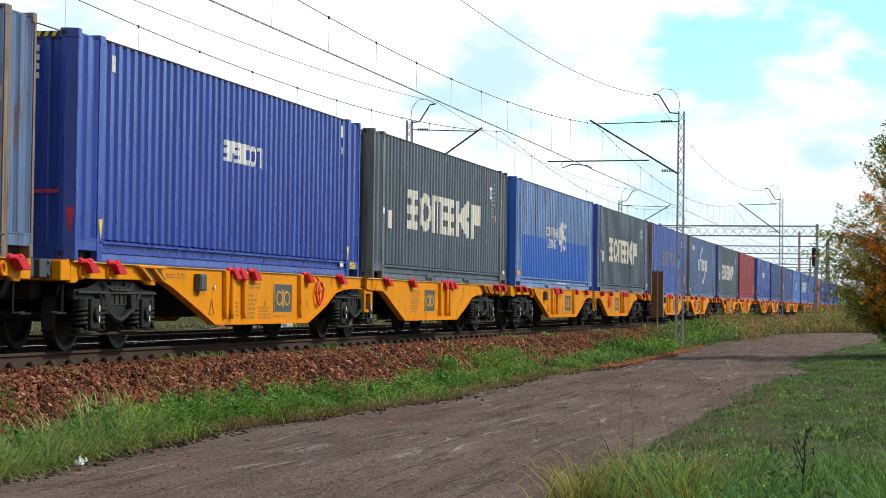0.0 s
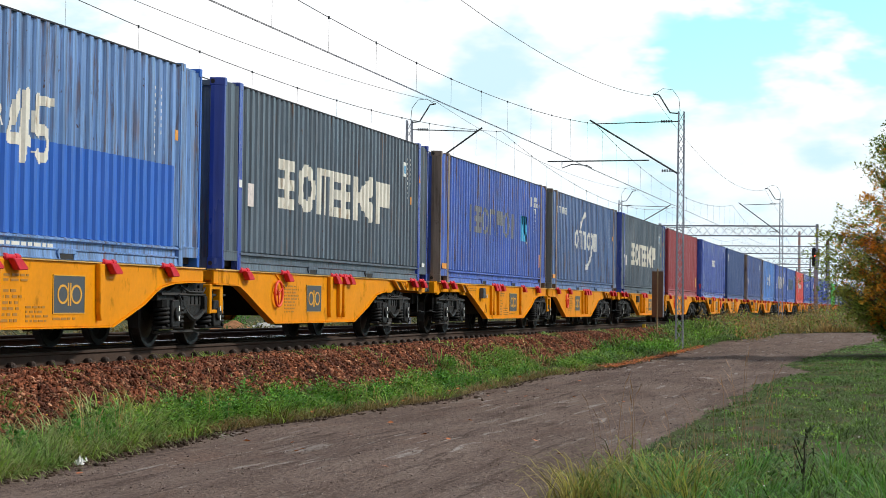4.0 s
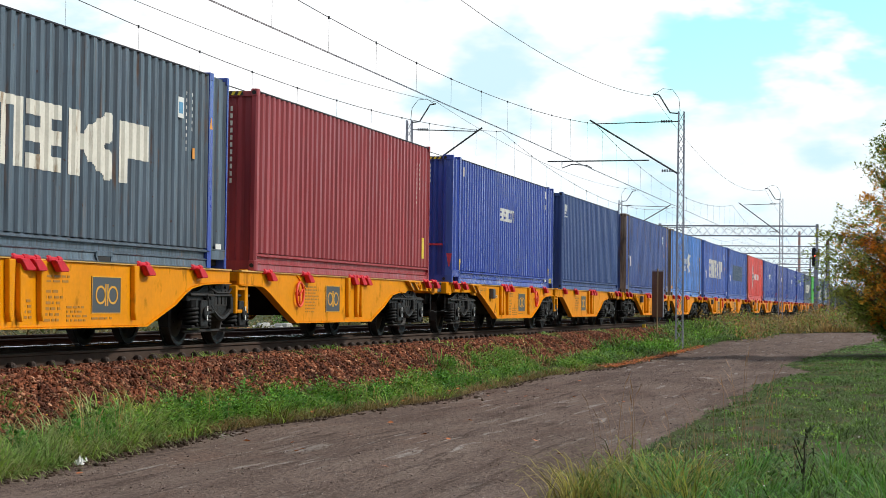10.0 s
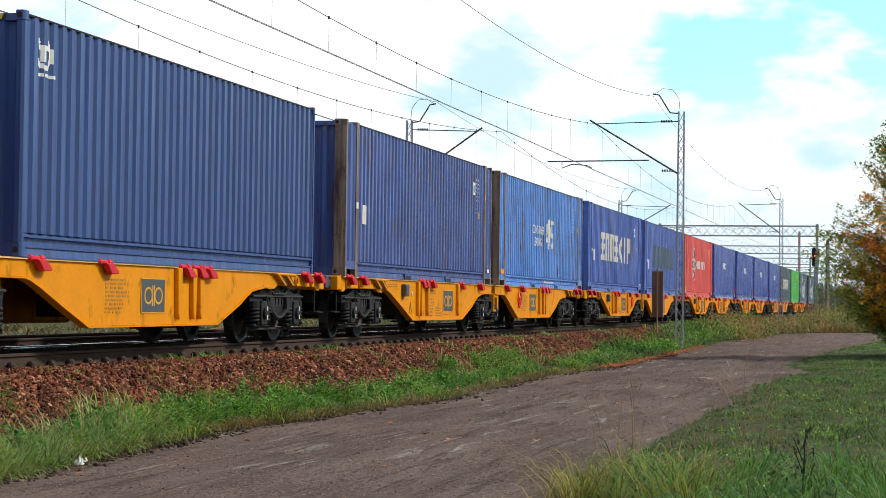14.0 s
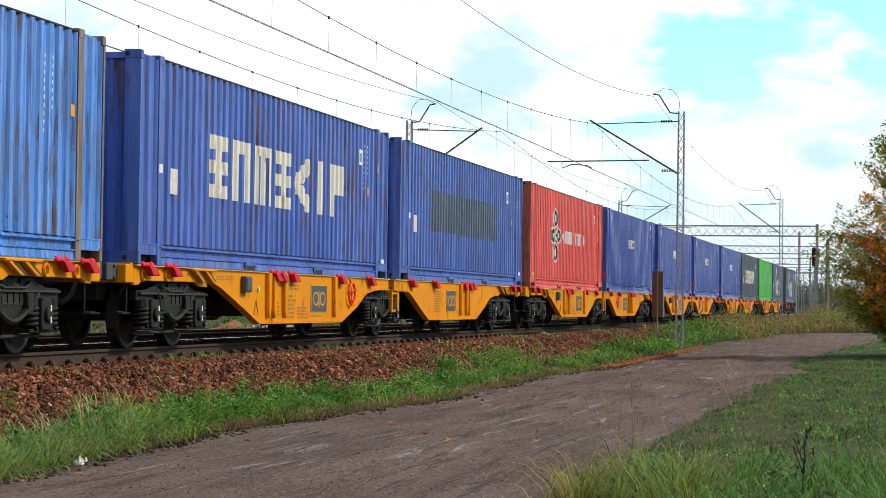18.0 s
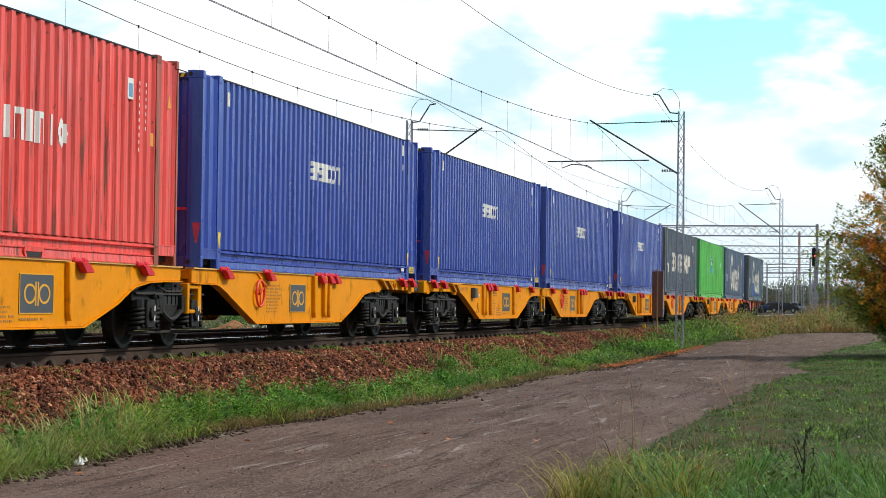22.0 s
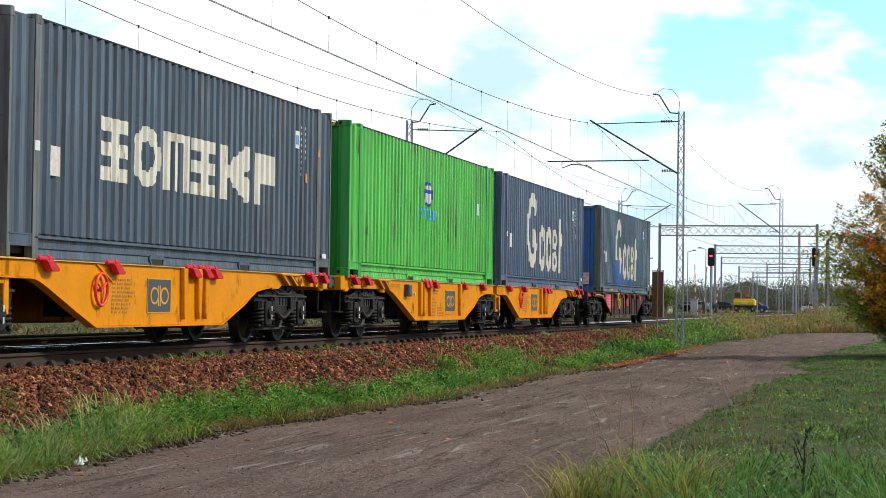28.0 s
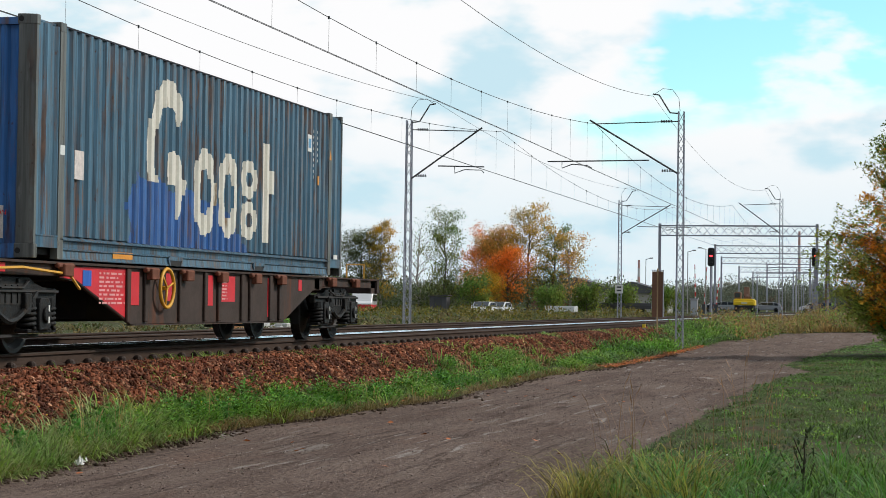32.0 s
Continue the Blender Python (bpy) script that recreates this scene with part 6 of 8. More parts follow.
# ---------------------------------------------------------------- grass, weeds, shrubs, trees
def transforms(n, pos, height, width, yaw, tilt):
    """n x 4 x 4 matrices: scale by width and height, tilt, turn, place."""
    cy, sy, ct, st = np.cos(yaw), np.sin(yaw), np.cos(tilt), np.sin(tilt)
    m = np.zeros((n, 4, 4))
    # local x (width), y (depth), z (height); tilt about x, then yaw about z
    m[:, 0, 0], m[:, 1, 0] = cy * width, sy * width
    m[:, 0, 1], m[:, 1, 1], m[:, 2, 1] = -sy * ct * height, cy * ct * height, st * height
    m[:, 0, 2], m[:, 1, 2], m[:, 2, 2] = sy * st * height, -cy * st * height, ct * height
    m[:, :3, 3] = pos
    m[:, 3, 3] = 1
    return m


BLADE_V = [(-0.5, 0, 0), (0.5, 0, 0), (-0.45, 0.12, 0.42), (0.45, 0.12, 0.42), (-0.34, 0.38, 0.74), (0.34, 0.38, 0.74), (-0.2, 0.72, 0.86), (0.2, 0.72, 0.86), (0.0, 1.02, 0.78)]
BLADE_F = [(0, 1, 3, 2), (2, 3, 5, 4), (4, 5, 7, 6), (6, 7, 8)]
STEM_V = [(-0.5, 0, 0), (0.5, 0, 0), (-0.35, 0.02, 0.6), (0.35, 0.02, 0.6), (-0.3, 0.06, 0.86), (0.3, 0.06, 0.86), (-1.1, 0.09, 0.9), (1.1, 0.09, 0.9), (0.0, 0.14, 1.0)]
STEM_F = [(0, 1, 3, 2), (2, 3, 5, 4), (4, 5, 7, 6), (6, 7, 8)]
LEAF_V = [(0, 0, 0), (-0.5, 0.05, 0.45), (0, 0.12, 0.5), (0.5, 0.05, 0.45), (0, 0.0, 1.0)]
LEAF_F = [(0, 2, 1), (0, 3, 2), (1, 2, 4), (2, 3, 4)]
ROAD_L = (np.array([p[0] for p in ROAD_LEFT]), np.array([p[1] for p in ROAD_LEFT]))
ROAD_R = (np.array([p[0] for p in ROAD_RIGHT]), np.array([p[1] for p in ROAD_RIGHT]))


def surface_z(x, y):
    """Ground or ballast slope under a plant."""
    return np.maximum(ground_z(x, y), np.where((x < -8.95) & (x > -18), bed_z(x), -9)) - 0.02


def grass_field(name, label, n, y0, y1, x_of, h, w, material, seed, base=BLADE_V, faces=BLADE_F, tilt=0.6, power=1.6, hmap=None, per=30, spread=0.10):
    """Blades in tufts that thicken towards the viewer; each tuft has its own height and lean."""
    rs = np.random.RandomState(seed)
    k = max(1, n // per)
    cy, cu = y0 + (y1 - y0) * rs.rand(k) ** power, rs.rand(k)
    cx = x_of(cu, cy)
    tall, lean = rs.uniform(0.5, 1.25, k), rs.uniform(0, 6.283, k)
    i = rs.randint(0, k, n)
    wide = spread * (1 + np.clip(cy[i] - 30, 0, 80) / 40)
    dx, dy = rs.normal(0, 1, n) * wide, rs.normal(0, 1.3, n) * wide
    x, y = cx[i] + dx, cy[i] + dy
    out = np.arctan2(-dx / wide + 1.1 * np.cos(lean[i]) + rs.normal(0, 0.5, n), dy / wide + 1.1 * np.sin(lean[i]) + rs.normal(0, 0.5, n))
    height = rs.uniform(h[0], h[1], n) * tall[i]
    if hmap is not None:
        height = height * hmap(x, y)
    on_lane_ = (x > np.interp(y, *ROAD_L) + 0.10) & (x < np.interp(y, *ROAD_R) - 0.35)
    keep = (height > 0.02) & ~on_lane_
    x, y, height, out = x[keep], y[keep], height[keep], out[keep]
    n = len(x)
    pos = np.stack([x, y, surface_z(x, y)], -1)
    m = transforms(n, pos, height, 1.25 * rs.uniform(w[0], w[1], n) * (1 + np.clip(y - 30, 0, 80) / 45), out, -np.abs(rs.normal(0.12, tilt * 0.7, n)))
    ob = part(name, solid_copies(name, base, faces, m), material)
    return tagged(ob, label, "grass", kind="stuff")


g_fresh = leaf_mat("fresh_grass", (0.150, 0.29, 0.062), 0.8, 0.35, second=(0.25, 0.37, 0.06))
# paler blades: the highlights of the verge grass are in this colour
g_pale = leaf_mat("pale_sheen_grass", (0.29, 0.38, 0.14), 0.5, 0.3, second=(0.38, 0.41, 0.17))
g_dark = leaf_mat("dark_grass", (0.086, 0.160, 0.032), 0.75, 0.3, second=(0.105, 0.160, 0.045))
g_meadow = leaf_mat("meadow_grass_blades", (0.108, 0.22, 0.040), 0.75, 0.35, second=(0.125, 0.205, 0.055))
g_dry = leaf_mat("dry_grass", (0.28, 0.20, 0.085), 0.45, 0.3, second=(0.19, 0.16, 0.05))
g_straw = leaf_mat("straw_stems", (0.58, 0.40, 0.18), 0.3, 0.3)
g_olive = leaf_mat("olive_weeds", (0.22, 0.20, 0.06), 0.6, 0.4, second=(0.36, 0.23, 0.08))
g_weed = leaf_mat("broad_green_weeds", (0.135, 0.33, 0.040), 0.7, 0.3, second=(0.22, 0.36, 0.06))
g_nettle = leaf_mat("dark_nettle_leaves", (0.075, 0.235, 0.036), 0.7, 0.3, second=(0.14, 0.31, 0.05))
g_litter = leaf_mat("fallen_orange_leaves", (0.54, 0.15, 0.035), 0.6, 0.1, second=(0.45, 0.14, 0.04))


def verge_left(u, y):
    r = np.interp(y, *ROAD_L)
    return r + 0.02 - (np.interp(y, [15, 20, 25, 29, 36], [0.55, 0.58, 0.62, 0.95, 1.25]) + 0.12 * np.sin(y * 0.31) + 0.08 * np.sin(y * 1.7)) * u ** 0.9


def verge_right(u, y):
    r = np.interp(y, *ROAD_R)
    return r + 0.15 + (0.6 - r) * u ** 1.1


def near_low(x, y):
    """Grass shorter towards the lane, thin in worn patches."""
    patch = np.sin(x * 2.3 + y * 0.8) + np.sin(y * 0.9 - x * 1.1 + 2) + 0.8 * np.sin(x * 5.1 + y * 1.9)
    return np.clip(0.45 + (x - np.interp(y, *ROAD_R)) * 0.35, 0.25, 1.25) * np.clip(0.8 + 0.2 * patch, 0.3, 1.4)


grass_field("verge_grass", "long fresh green grass between lane and ballast", 7500, 15, 25, verge_left, (0.16, 0.36), (0.008, 0.014), g_fresh, 21, power=1.0, per=45, spread=0.12, tilt=0.8)
grass_field("pale_verge_grass", "long pale drooping blades in the verge grass, sheen put into their colour", 4200, 15, 24, verge_left, (0.20, 0.38), (0.007, 0.012), g_pale, 20, power=1.0, per=45, spread=0.13, tilt=0.95)
grass_field("verge_grass_mixed", "green grass tufts among the verge weeds", 3000, 24, 60, verge_left, (0.16, 0.38), (0.008, 0.014), g_fresh, 19, power=1.2, per=45, spread=0.12, tilt=0.7)
grass_field("verge_grass_dark", "dark green grass between lane and ballast", 11000, 15, 75, verge_left, (0.08, 0.20), (0.009, 0.016), g_dark, 22, power=1.3)
grass_field("verge_grass_far", "green grass along the lane further off", 12000, 55, 122, verge_left, (0.14, 0.36), (0.012, 0.022), g_meadow, 23, power=1.0)
grass_field("verge_dry_grass", "dry straw-coloured thatch at the lane's edge", 22000, 15, 70, lambda u, y: np.interp(y, *ROAD_L) + 0.10 - 0.28 * u, (0.07, 0.20), (0.006, 0.012), g_dry, 24, tilt=0.75, power=1.3, spread=0.07)
grass_field("meadow_grass", "deep green grass beside the lane", 36000, 14, 62, verge_right, (0.05, 0.15), (0.007, 0.013), g_dark, 25, power=1.5, hmap=near_low)
grass_field("meadow_grass_light", "green grass beside the lane", 20000, 14, 62, verge_right, (0.06, 0.18), (0.006, 0.012), g_meadow, 26, power=1.6, hmap=near_low)
grass_field("meadow_dry_grass", "dry straw-coloured blades in the meadow grass", 4500, 14, 60, verge_right, (0.06, 0.18), (0.006, 0.011), g_dry, 56, power=1.5, hmap=near_low)
grass_field("meadow_grass_far", "green grass beside the lane further off", 13000, 55, 118, verge_right, (0.03, 0.08), (0.016, 0.03), g_meadow, 27, power=1.0)
grass_field("lane_edge_grass", "thin short grass and weeds creeping onto the lane's edge", 9000, 19, 70, lambda u, y: np.interp(y, *ROAD_R) - 0.34 + 0.8 * u + 0.25 * np.sin(y * 0.7), (0.03, 0.09), (0.008, 0.014), g_dark, 59, power=1.2, per=22, spread=0.07, tilt=0.9)
grass_field("tall_tufts", "tall half-dry grass tufts at the lane's near edge", 1500, 15.6, 18.6, lambda u, y: np.interp(y, *ROAD_R) + 0.16 + 1.0 * u, (0.22, 0.52), (0.006, 0.010), leaf_mat("yellowing_tuft_grass", (0.20, 0.26, 0.045), 0.7, 0.35, second=(0.33, 0.28, 0.07)), 28, power=1.0, per=55, spread=0.07)
grass_field("green_tufts", "tall green grass tufts at the lane's near edge", 3800, 15.0, 20.5, lambda u, y: np.interp(y, *ROAD_R) + 0.3 + 3.2 * u, (0.18, 0.44), (0.008, 0.013), leaf_mat("bright_tuft_grass", (0.080, 0.22, 0.036), 0.75, 0.35, second=(0.13, 0.22, 0.042)), 58, tilt=0.5, power=1.0, per=50, spread=0.09)
grass_field("dry_stems", "thin dry grass stems with seed heads", 60, 17, 24, lambda u, y: np.interp(y, *ROAD_R) - 0.2 + 1.6 * u, (0.55, 1.05), (0.003, 0.005), leaf_mat("reddish_dry_stems", (0.36, 0.21, 0.11), 0.3, 0.3), 29, STEM_V, STEM_F, 0.16, 1.0, per=4)
grass_field("dry_stems_verge", "thin dry stems in the verge", 160, 16, 50, verge_left, (0.3, 0.55), (0.005, 0.008), g_straw, 30, STEM_V, STEM_F, 0.2, 1.2, per=8)
grass_field("ballast_weeds", "small green weeds growing on the ballast", 3200, 18, 75, lambda u, y: -10.4 + 1.5 * u, (0.05, 0.16), (0.009, 0.016), g_fresh, 31, power=1.2, per=70, spread=0.12)


def leaf_clumps(name, label, centres, n_each, spread, size, material, seed, category="shrub", kind="stuff"):
    """Clumps of leaves about given centres; spread: (x, y, z) half-widths."""
    rs = np.random.RandomState(seed)
    c = np.repeat(np.asarray(centres, float), n_each, 0)
    n = len(c)
    d = rs.normal(0, 1, (n, 3))
    d /= np.linalg.norm(d, axis=1)[:, None]
    p = c + d * (rs.rand(n) ** 0.45)[:, None] * np.asarray(spread)
    s = rs.uniform(size[0], size[1], n)
    m = transforms(n, p, s, s * rs.uniform(0.5, 0.8, n), rs.uniform(0, 6.283, n), rs.uniform(-1.7, 1.7, n))
    ob = part(name, solid_copies(name, LEAF_V, LEAF_F, m), material)
    return tagged(ob, label, category, kind=kind)


def weed_mounds(name, label, centres, n_each, reach, size, material, seed):
    """Bushy broad-leaved weeds: domes of drooping leaves, each dome of its own width and height."""
    rs = np.random.RandomState(seed)
    k = len(centres)
    wide, high = rs.uniform(*reach[0], k), rs.uniform(*reach[1], k)
    i = np.repeat(np.arange(k), n_each)
    n = len(i)
    phi, up = rs.uniform(0, 6.283, n), rs.uniform(0.02, 1.0, n)
    lump = 0.8 + 0.2 * np.sin(3 * phi + i) + rs.normal(0, 0.07, n)
    out = rs.rand(n) ** 0.4 * lump
    flat = np.sqrt(1 - up ** 2) * out * wide[i]
    p = np.asarray(centres, float)[i] + np.stack([flat * np.cos(phi), flat * np.sin(phi), up * out * high[i]], -1)
    s = rs.uniform(size[0], size[1], n)
    m = transforms(n, p, s, s * rs.uniform(0.45, 0.7, n), phi + 1.571 + rs.normal(0, 0.5, n), rs.uniform(0.5, 2.0, n))
    return tagged(part(name, solid_copies(name, LEAF_V, LEAF_F, m), material), label, "weeds", kind="stuff")


rs = np.random.RandomState(40)
yy = 15.5 + 34 * rs.rand(90) ** 1.3
xx = verge_right(rs.uniform(0.1, 1.0, 90), yy)
leaf_clumps("meadow_weeds", "broad-leaved weeds in the grass beside the lane", np.stack([xx, yy, surface_z(xx, yy) + 0.05], -1), 36, (0.22, 0.32, 0.06), (0.025, 0.055), g_weed, 45)
tall_weed = empty("tall_weed", "dark leggy weed standing in the grass", "plant", m=pose(-0.87, 17.8, -0.88))
stalk = Shape()
for q in range(5):
    a = q * 1.3
    stalk.rod((0, 0, 0.1 * q), (0.10 * math.cos(a), 0.10 * math.sin(a), 0.28 + 0.07 * q), 0.007, 0.004, 5)
part("stalk", stalk.rod((0, 0, -0.05), (0.02, 0, 0.5), 0.010, 0.005, 5), mat("dark_weed_stalk", (0.04, 0.035, 0.02), 0.8, var=0.2), tall_weed)
m_ = transforms(60, np.c_[rs.normal(0, 0.09, (60, 2)), rs.uniform(0.08, 0.58, 60)], rs.uniform(0.05, 0.10, 60), rs.uniform(0.02, 0.04, 60), rs.uniform(0, 6.28, 60), rs.uniform(-1.5, 1.5, 60))
part("leaves", solid_copies("leaves", LEAF_V, LEAF_F, m_), leaf_mat("dark_weed_leaves", (0.05, 0.08, 0.03), 0.4, 0.2), tall_weed)
rs = np.random.RandomState(41)
for nm, lb, n, y0, y1, mt, reach, size, seed in (("nettle_weeds", "dark bushy nettles among the verge grass", 105, 18.5, 74, g_nettle, ((0.20, 0.46), (0.22, 0.48)), (0.036, 0.078), 42),
                                                ("verge_weeds", "bright bushy broad-leaved weeds along the verge", 130, 22.0, 76, g_weed, ((0.20, 0.42), (0.20, 0.44)), (0.034, 0.072), 46),
                                                ("low_weeds", "low green weeds at the ballast's foot", 90, 21, 76, g_fresh, ((0.14, 0.30), (0.08, 0.22)), (0.035, 0.07), 47)):
    yy = y0 + (y1 - y0) * rs.rand(n) ** 1.15
    if nm == "nettle_weeds":
        yy[:18] = np.linspace(20.5, 29.0, 18)
    xx = verge_left(rs.uniform(0.22, 0.95, n), yy)
    weed_mounds(nm, lb, np.stack([xx, yy, surface_z(xx, yy)], -1), 330, reach, size, mt, seed)
yy = np.r_[60 + 58 * rs.rand(110), rs.uniform(71, 77, 26)]
xx = np.r_[verge_left(rs.uniform(0.1, 1.0, 110), yy[:110]), rs.uniform(-8.9, -8.05, 26)]
leaf_clumps("verge_weeds_far", "green weeds along the verge further off", np.stack([xx, yy, surface_z(xx, yy) + 0.18], -1), 45, (0.4, 0.5, 0.24), (0.06, 0.12), g_weed, 43)
xx, yy = rs.uniform(-10.2, 6, 420), rs.uniform(0, 1, 420)
yy = np.where(xx < -7.0, 100, 130) + yy * 34
far_z = ground_z(xx, yy)
for nm, lb, mt, pick in (("dry_scrub", "tall olive and straw-coloured weeds beyond the lane", g_olive, slice(0, 170)), ("green_scrub", "green weeds beyond the lane", g_fresh, slice(170, 270)), ("straw_scrub", "pale dry weeds beyond the lane", leaf_mat("grey_straw_weeds", (0.30, 0.25, 0.15), 0.5, 0.4, second=(0.34, 0.22, 0.10)), slice(270, 360)), ("rust_scrub", "rusty brown weeds beyond the lane", leaf_mat("rusty_weeds", (0.48, 0.24, 0.09), 0.6, 0.4, second=(0.32, 0.26, 0.14)), slice(360, 420))):
    leaf_clumps(nm, lb, np.stack([xx, yy, far_z + 0.40 + 0.25 * rs.rand(420)], -1)[pick], 90, (0.75, 0.9, 0.62), (0.06, 0.15), mt, 44 + len(nm))
grass_field("scrub_grass", "tall dry grass beyond the lane", 9000, 126, 150, lambda u, y: -9 + 13 * u, (0.45, 0.95), (0.016, 0.03), g_olive, 52, power=1.0)
# fallen leaves in a line along the verge and on the lane
yy = np.r_[rs.uniform(54, 84, 2200), rs.uniform(16, 60, 90), rs.uniform(16, 45, 22)]
xx = np.r_[np.interp(yy[:2200], *ROAD_L) + rs.normal(0.10, 0.13, 2200), np.interp(yy[2200:2290], *ROAD_L) - rs.uniform(-0.1, 0.25, 90), rs.uniform(-7.5, -3.5, 22)]
zz = np.maximum(surface_z(xx, yy), ROAD_Z - 0.0) + rs.uniform(0.03, 0.10, len(xx))
sz = rs.uniform(0.05, 0.09, len(xx))
ob = part("fallen_leaves", solid_copies("fallen_leaves", LEAF_V, LEAF_F, transforms(len(xx), np.stack([xx, yy, zz], -1), sz, sz, rs.uniform(0, 6.28, len(xx)), rs.choice([-1, 1], len(xx)) * rs.uniform(1.2, 1.5, len(xx)))), g_litter)
tagged(ob, "orange and brown fallen leaves on the lane's edge", "leaves", kind="stuff")

# crumpled white scrap at the verge's foot
gx, gy = np.meshgrid(np.linspace(-1, 1, 9), np.linspace(-1, 1, 9))
lift = 0.07 * (1 - 0.8 * np.hypot(gx, gy)) + np.random.RandomState(9).normal(0, 0.022, gx.shape)
k = np.arange(gx.size).reshape(gx.shape)
me = bpy.data.meshes.new("paper_scrap")
me.from_pydata(np.stack([0.055 * gx, 0.10 * gy, np.maximum(lift, 0.0)], -1).reshape(-1, 3).tolist(), [], np.stack([k[:-1, :-1], k[:-1, 1:], k[1:, 1:], k[1:, :-1]], -1).reshape(-1, 4).tolist())
tagged(part("paper_scrap", me, mat("crumpled_white_paper", (0.72, 0.72, 0.70), 0.7, var=0.15, scale=20), loc=(-8.14, 19.62, -0.965)), "crumpled white paper scrap lying at the verge's foot", "litter")

# small flowers in the verge and the meadow
FLOWER_V = [(0, 0, 0.0), (1, 0, 0.3), (0.31, 0.95, 0.3), (-0.81, 0.59, 0.3), (-0.81, -0.59, 0.3), (0.31, -0.95, 0.3), (0, 0, 0.45)]
FLOWER_F = [(0, 2, 1), (0, 3, 2), (0, 4, 3), (0, 5, 4), (0, 1, 5), (6, 1, 2), (6, 2, 3), (6, 3, 4), (6, 4, 5), (6, 5, 1)]
for nm, lb, n, colour, ya, yb, side, high in (("yellow_flowers", "small yellow flowers in the verge grass", 40, (0.85, 0.62, 0.03), 19, 34, verge_left, 0.42), ("meadow_flowers", "small yellow flowers in the meadow grass", 30, (0.85, 0.70, 0.05), 16, 34, verge_right, 0.22), ("daisies", "small white daisies in the meadow grass", 24, (0.8, 0.8, 0.75), 15.5, 28, verge_right, 0.14)):
    yy = rs.uniform(ya, yb, n)
    xx = side(rs.uniform(0.1, 1.0, n), yy)
    sz = rs.uniform(0.008, 0.015, n)
    ob = part(nm, solid_copies(nm, FLOWER_V, FLOWER_F, transforms(n, np.stack([xx, yy, surface_z(xx, yy) + high * rs.uniform(0.7, 1.2, n)], -1), sz, sz, rs.uniform(0, 6.28, n), rs.uniform(0.3, 1.0, n))), leaf_mat(nm + "_petals", colour, 0.15, 0.3))
    tagged(ob, lb, "flowers", kind="stuff")

m_bark = mat("grey_brown_bark", (0.10, 0.085, 0.07), 0.9, var=0.35, scale=4, bump=0.6, bump_scale=18)
m_birch = mat("pale_birch_bark", (0.30, 0.28, 0.26), 0.85, var=0.4, scale=5)


def build_tree(name, label, base, height, radius, material, n_leaves, leaf, seed, trunk_r=0.16, bark=None, bare=0.0, crown_from=0.25, limbs=16, lift=0.55, group="trees", puff=0.26):
    """A tapered trunk with forked limbs and a crown of many leaves in uneven clumps."""
    rs = np.random.RandomState(seed)
    t = empty(name, label, "tree", group, m=pose(*base))
    wood = Shape()
    pts = [Vector((0, 0, -0.3))]
    k = 7
    for i in range(1, k + 1):
        pts.append(Vector((rs.normal(0, 0.035) * height * 0.3, rs.normal(0, 0.035) * height * 0.3, height * 0.92 * i / k)))
    for i in range(k):
        wood.rod(pts[i], pts[i + 1], trunk_r * (1 - 0.9 * i / k), trunk_r * (1 - 0.9 * (i + 1) / k), 7)
    part("trunk", wood, bark or m_bark, t)
    ends = []
    tw = Shape()
    for j in range(limbs):
        u = crown_from + (0.95 - crown_from) * (j + rs.rand()) / limbs
        f = u * k
        i = min(k - 1, int(f))
        a = pts[i].lerp(pts[i + 1], f - i)
        ang = j * 2.4 + rs.rand()
        reach = radius * (1.05 - 0.75 * abs(u - 0.45)) * rs.uniform(0.7, 1.1)
        d = Vector((math.cos(ang), math.sin(ang), lift * rs.uniform(0.5, 1.4)))
        mid = a + d * reach * 0.5 + Vector((0, 0, 0.05 * reach))
        end = a + d * reach
        r = trunk_r * 0.38 * (1 - 0.6 * u)
        tw.rod(a, mid, r, r * 0.6, 5).rod(mid, end, r * 0.6, r * 0.15, 5)
        ends += [mid, end, a.lerp(end, 0.75)]
        for q in range(3 if bare < 0.5 else 7):
            s0 = a.lerp(end, rs.uniform(0.35, 0.95))
            s1 = s0 + Vector((rs.normal(), rs.normal(), 0.6 + rs.rand())).normalized() * reach * rs.uniform(0.25, 0.5)
            tw.rod(s0, s1, r * 0.35, r * 0.1, 4)
            ends.append(s1)
    part("branchwork", tw, bark or m_bark, t)
    if n_leaves:
        c = np.array([list(e) for e in ends])
        i = rs.randint(0, len(c), n_leaves)
        spread = radius * puff
        d = rs.normal(0, 1, (n_leaves, 3))
        p = c[i] + d * spread * np.array([0.75, 0.75, 0.62])
        s = rs.uniform(leaf[0], leaf[1], n_leaves)
        m = transforms(n_leaves, p, s, s * rs.uniform(0.5, 0.8, n_leaves), rs.uniform(0, 6.283, n_leaves), rs.uniform(-1.9, 1.9, n_leaves))
        part("crown", solid_copies("crown", LEAF_V, LEAF_F, m), material, t)
    return t


l_green = leaf_mat("mixed_green_leaves", (0.15, 0.25, 0.05), 0.55, 0.5, second=(0.24, 0.27, 0.05))
l_orange = leaf_mat("orange_leaves", (0.92, 0.30, 0.05), 0.45, 0.5, second=(0.75, 0.30, 0.05))
l_yellow = leaf_mat("yellow_leaves", (0.72, 0.44, 0.04), 0.45, 0.5, second=(0.42, 0.32, 0.06))
l_dark = leaf_mat("dark_green_leaves", (0.11, 0.15, 0.065), 0.55, 0.45, second=(0.13, 0.15, 0.05))
l_brown = leaf_mat("brown_orange_leaves", (0.85, 0.46, 0.13), 0.45, 0.55, second=(0.50, 0.40, 0.10))

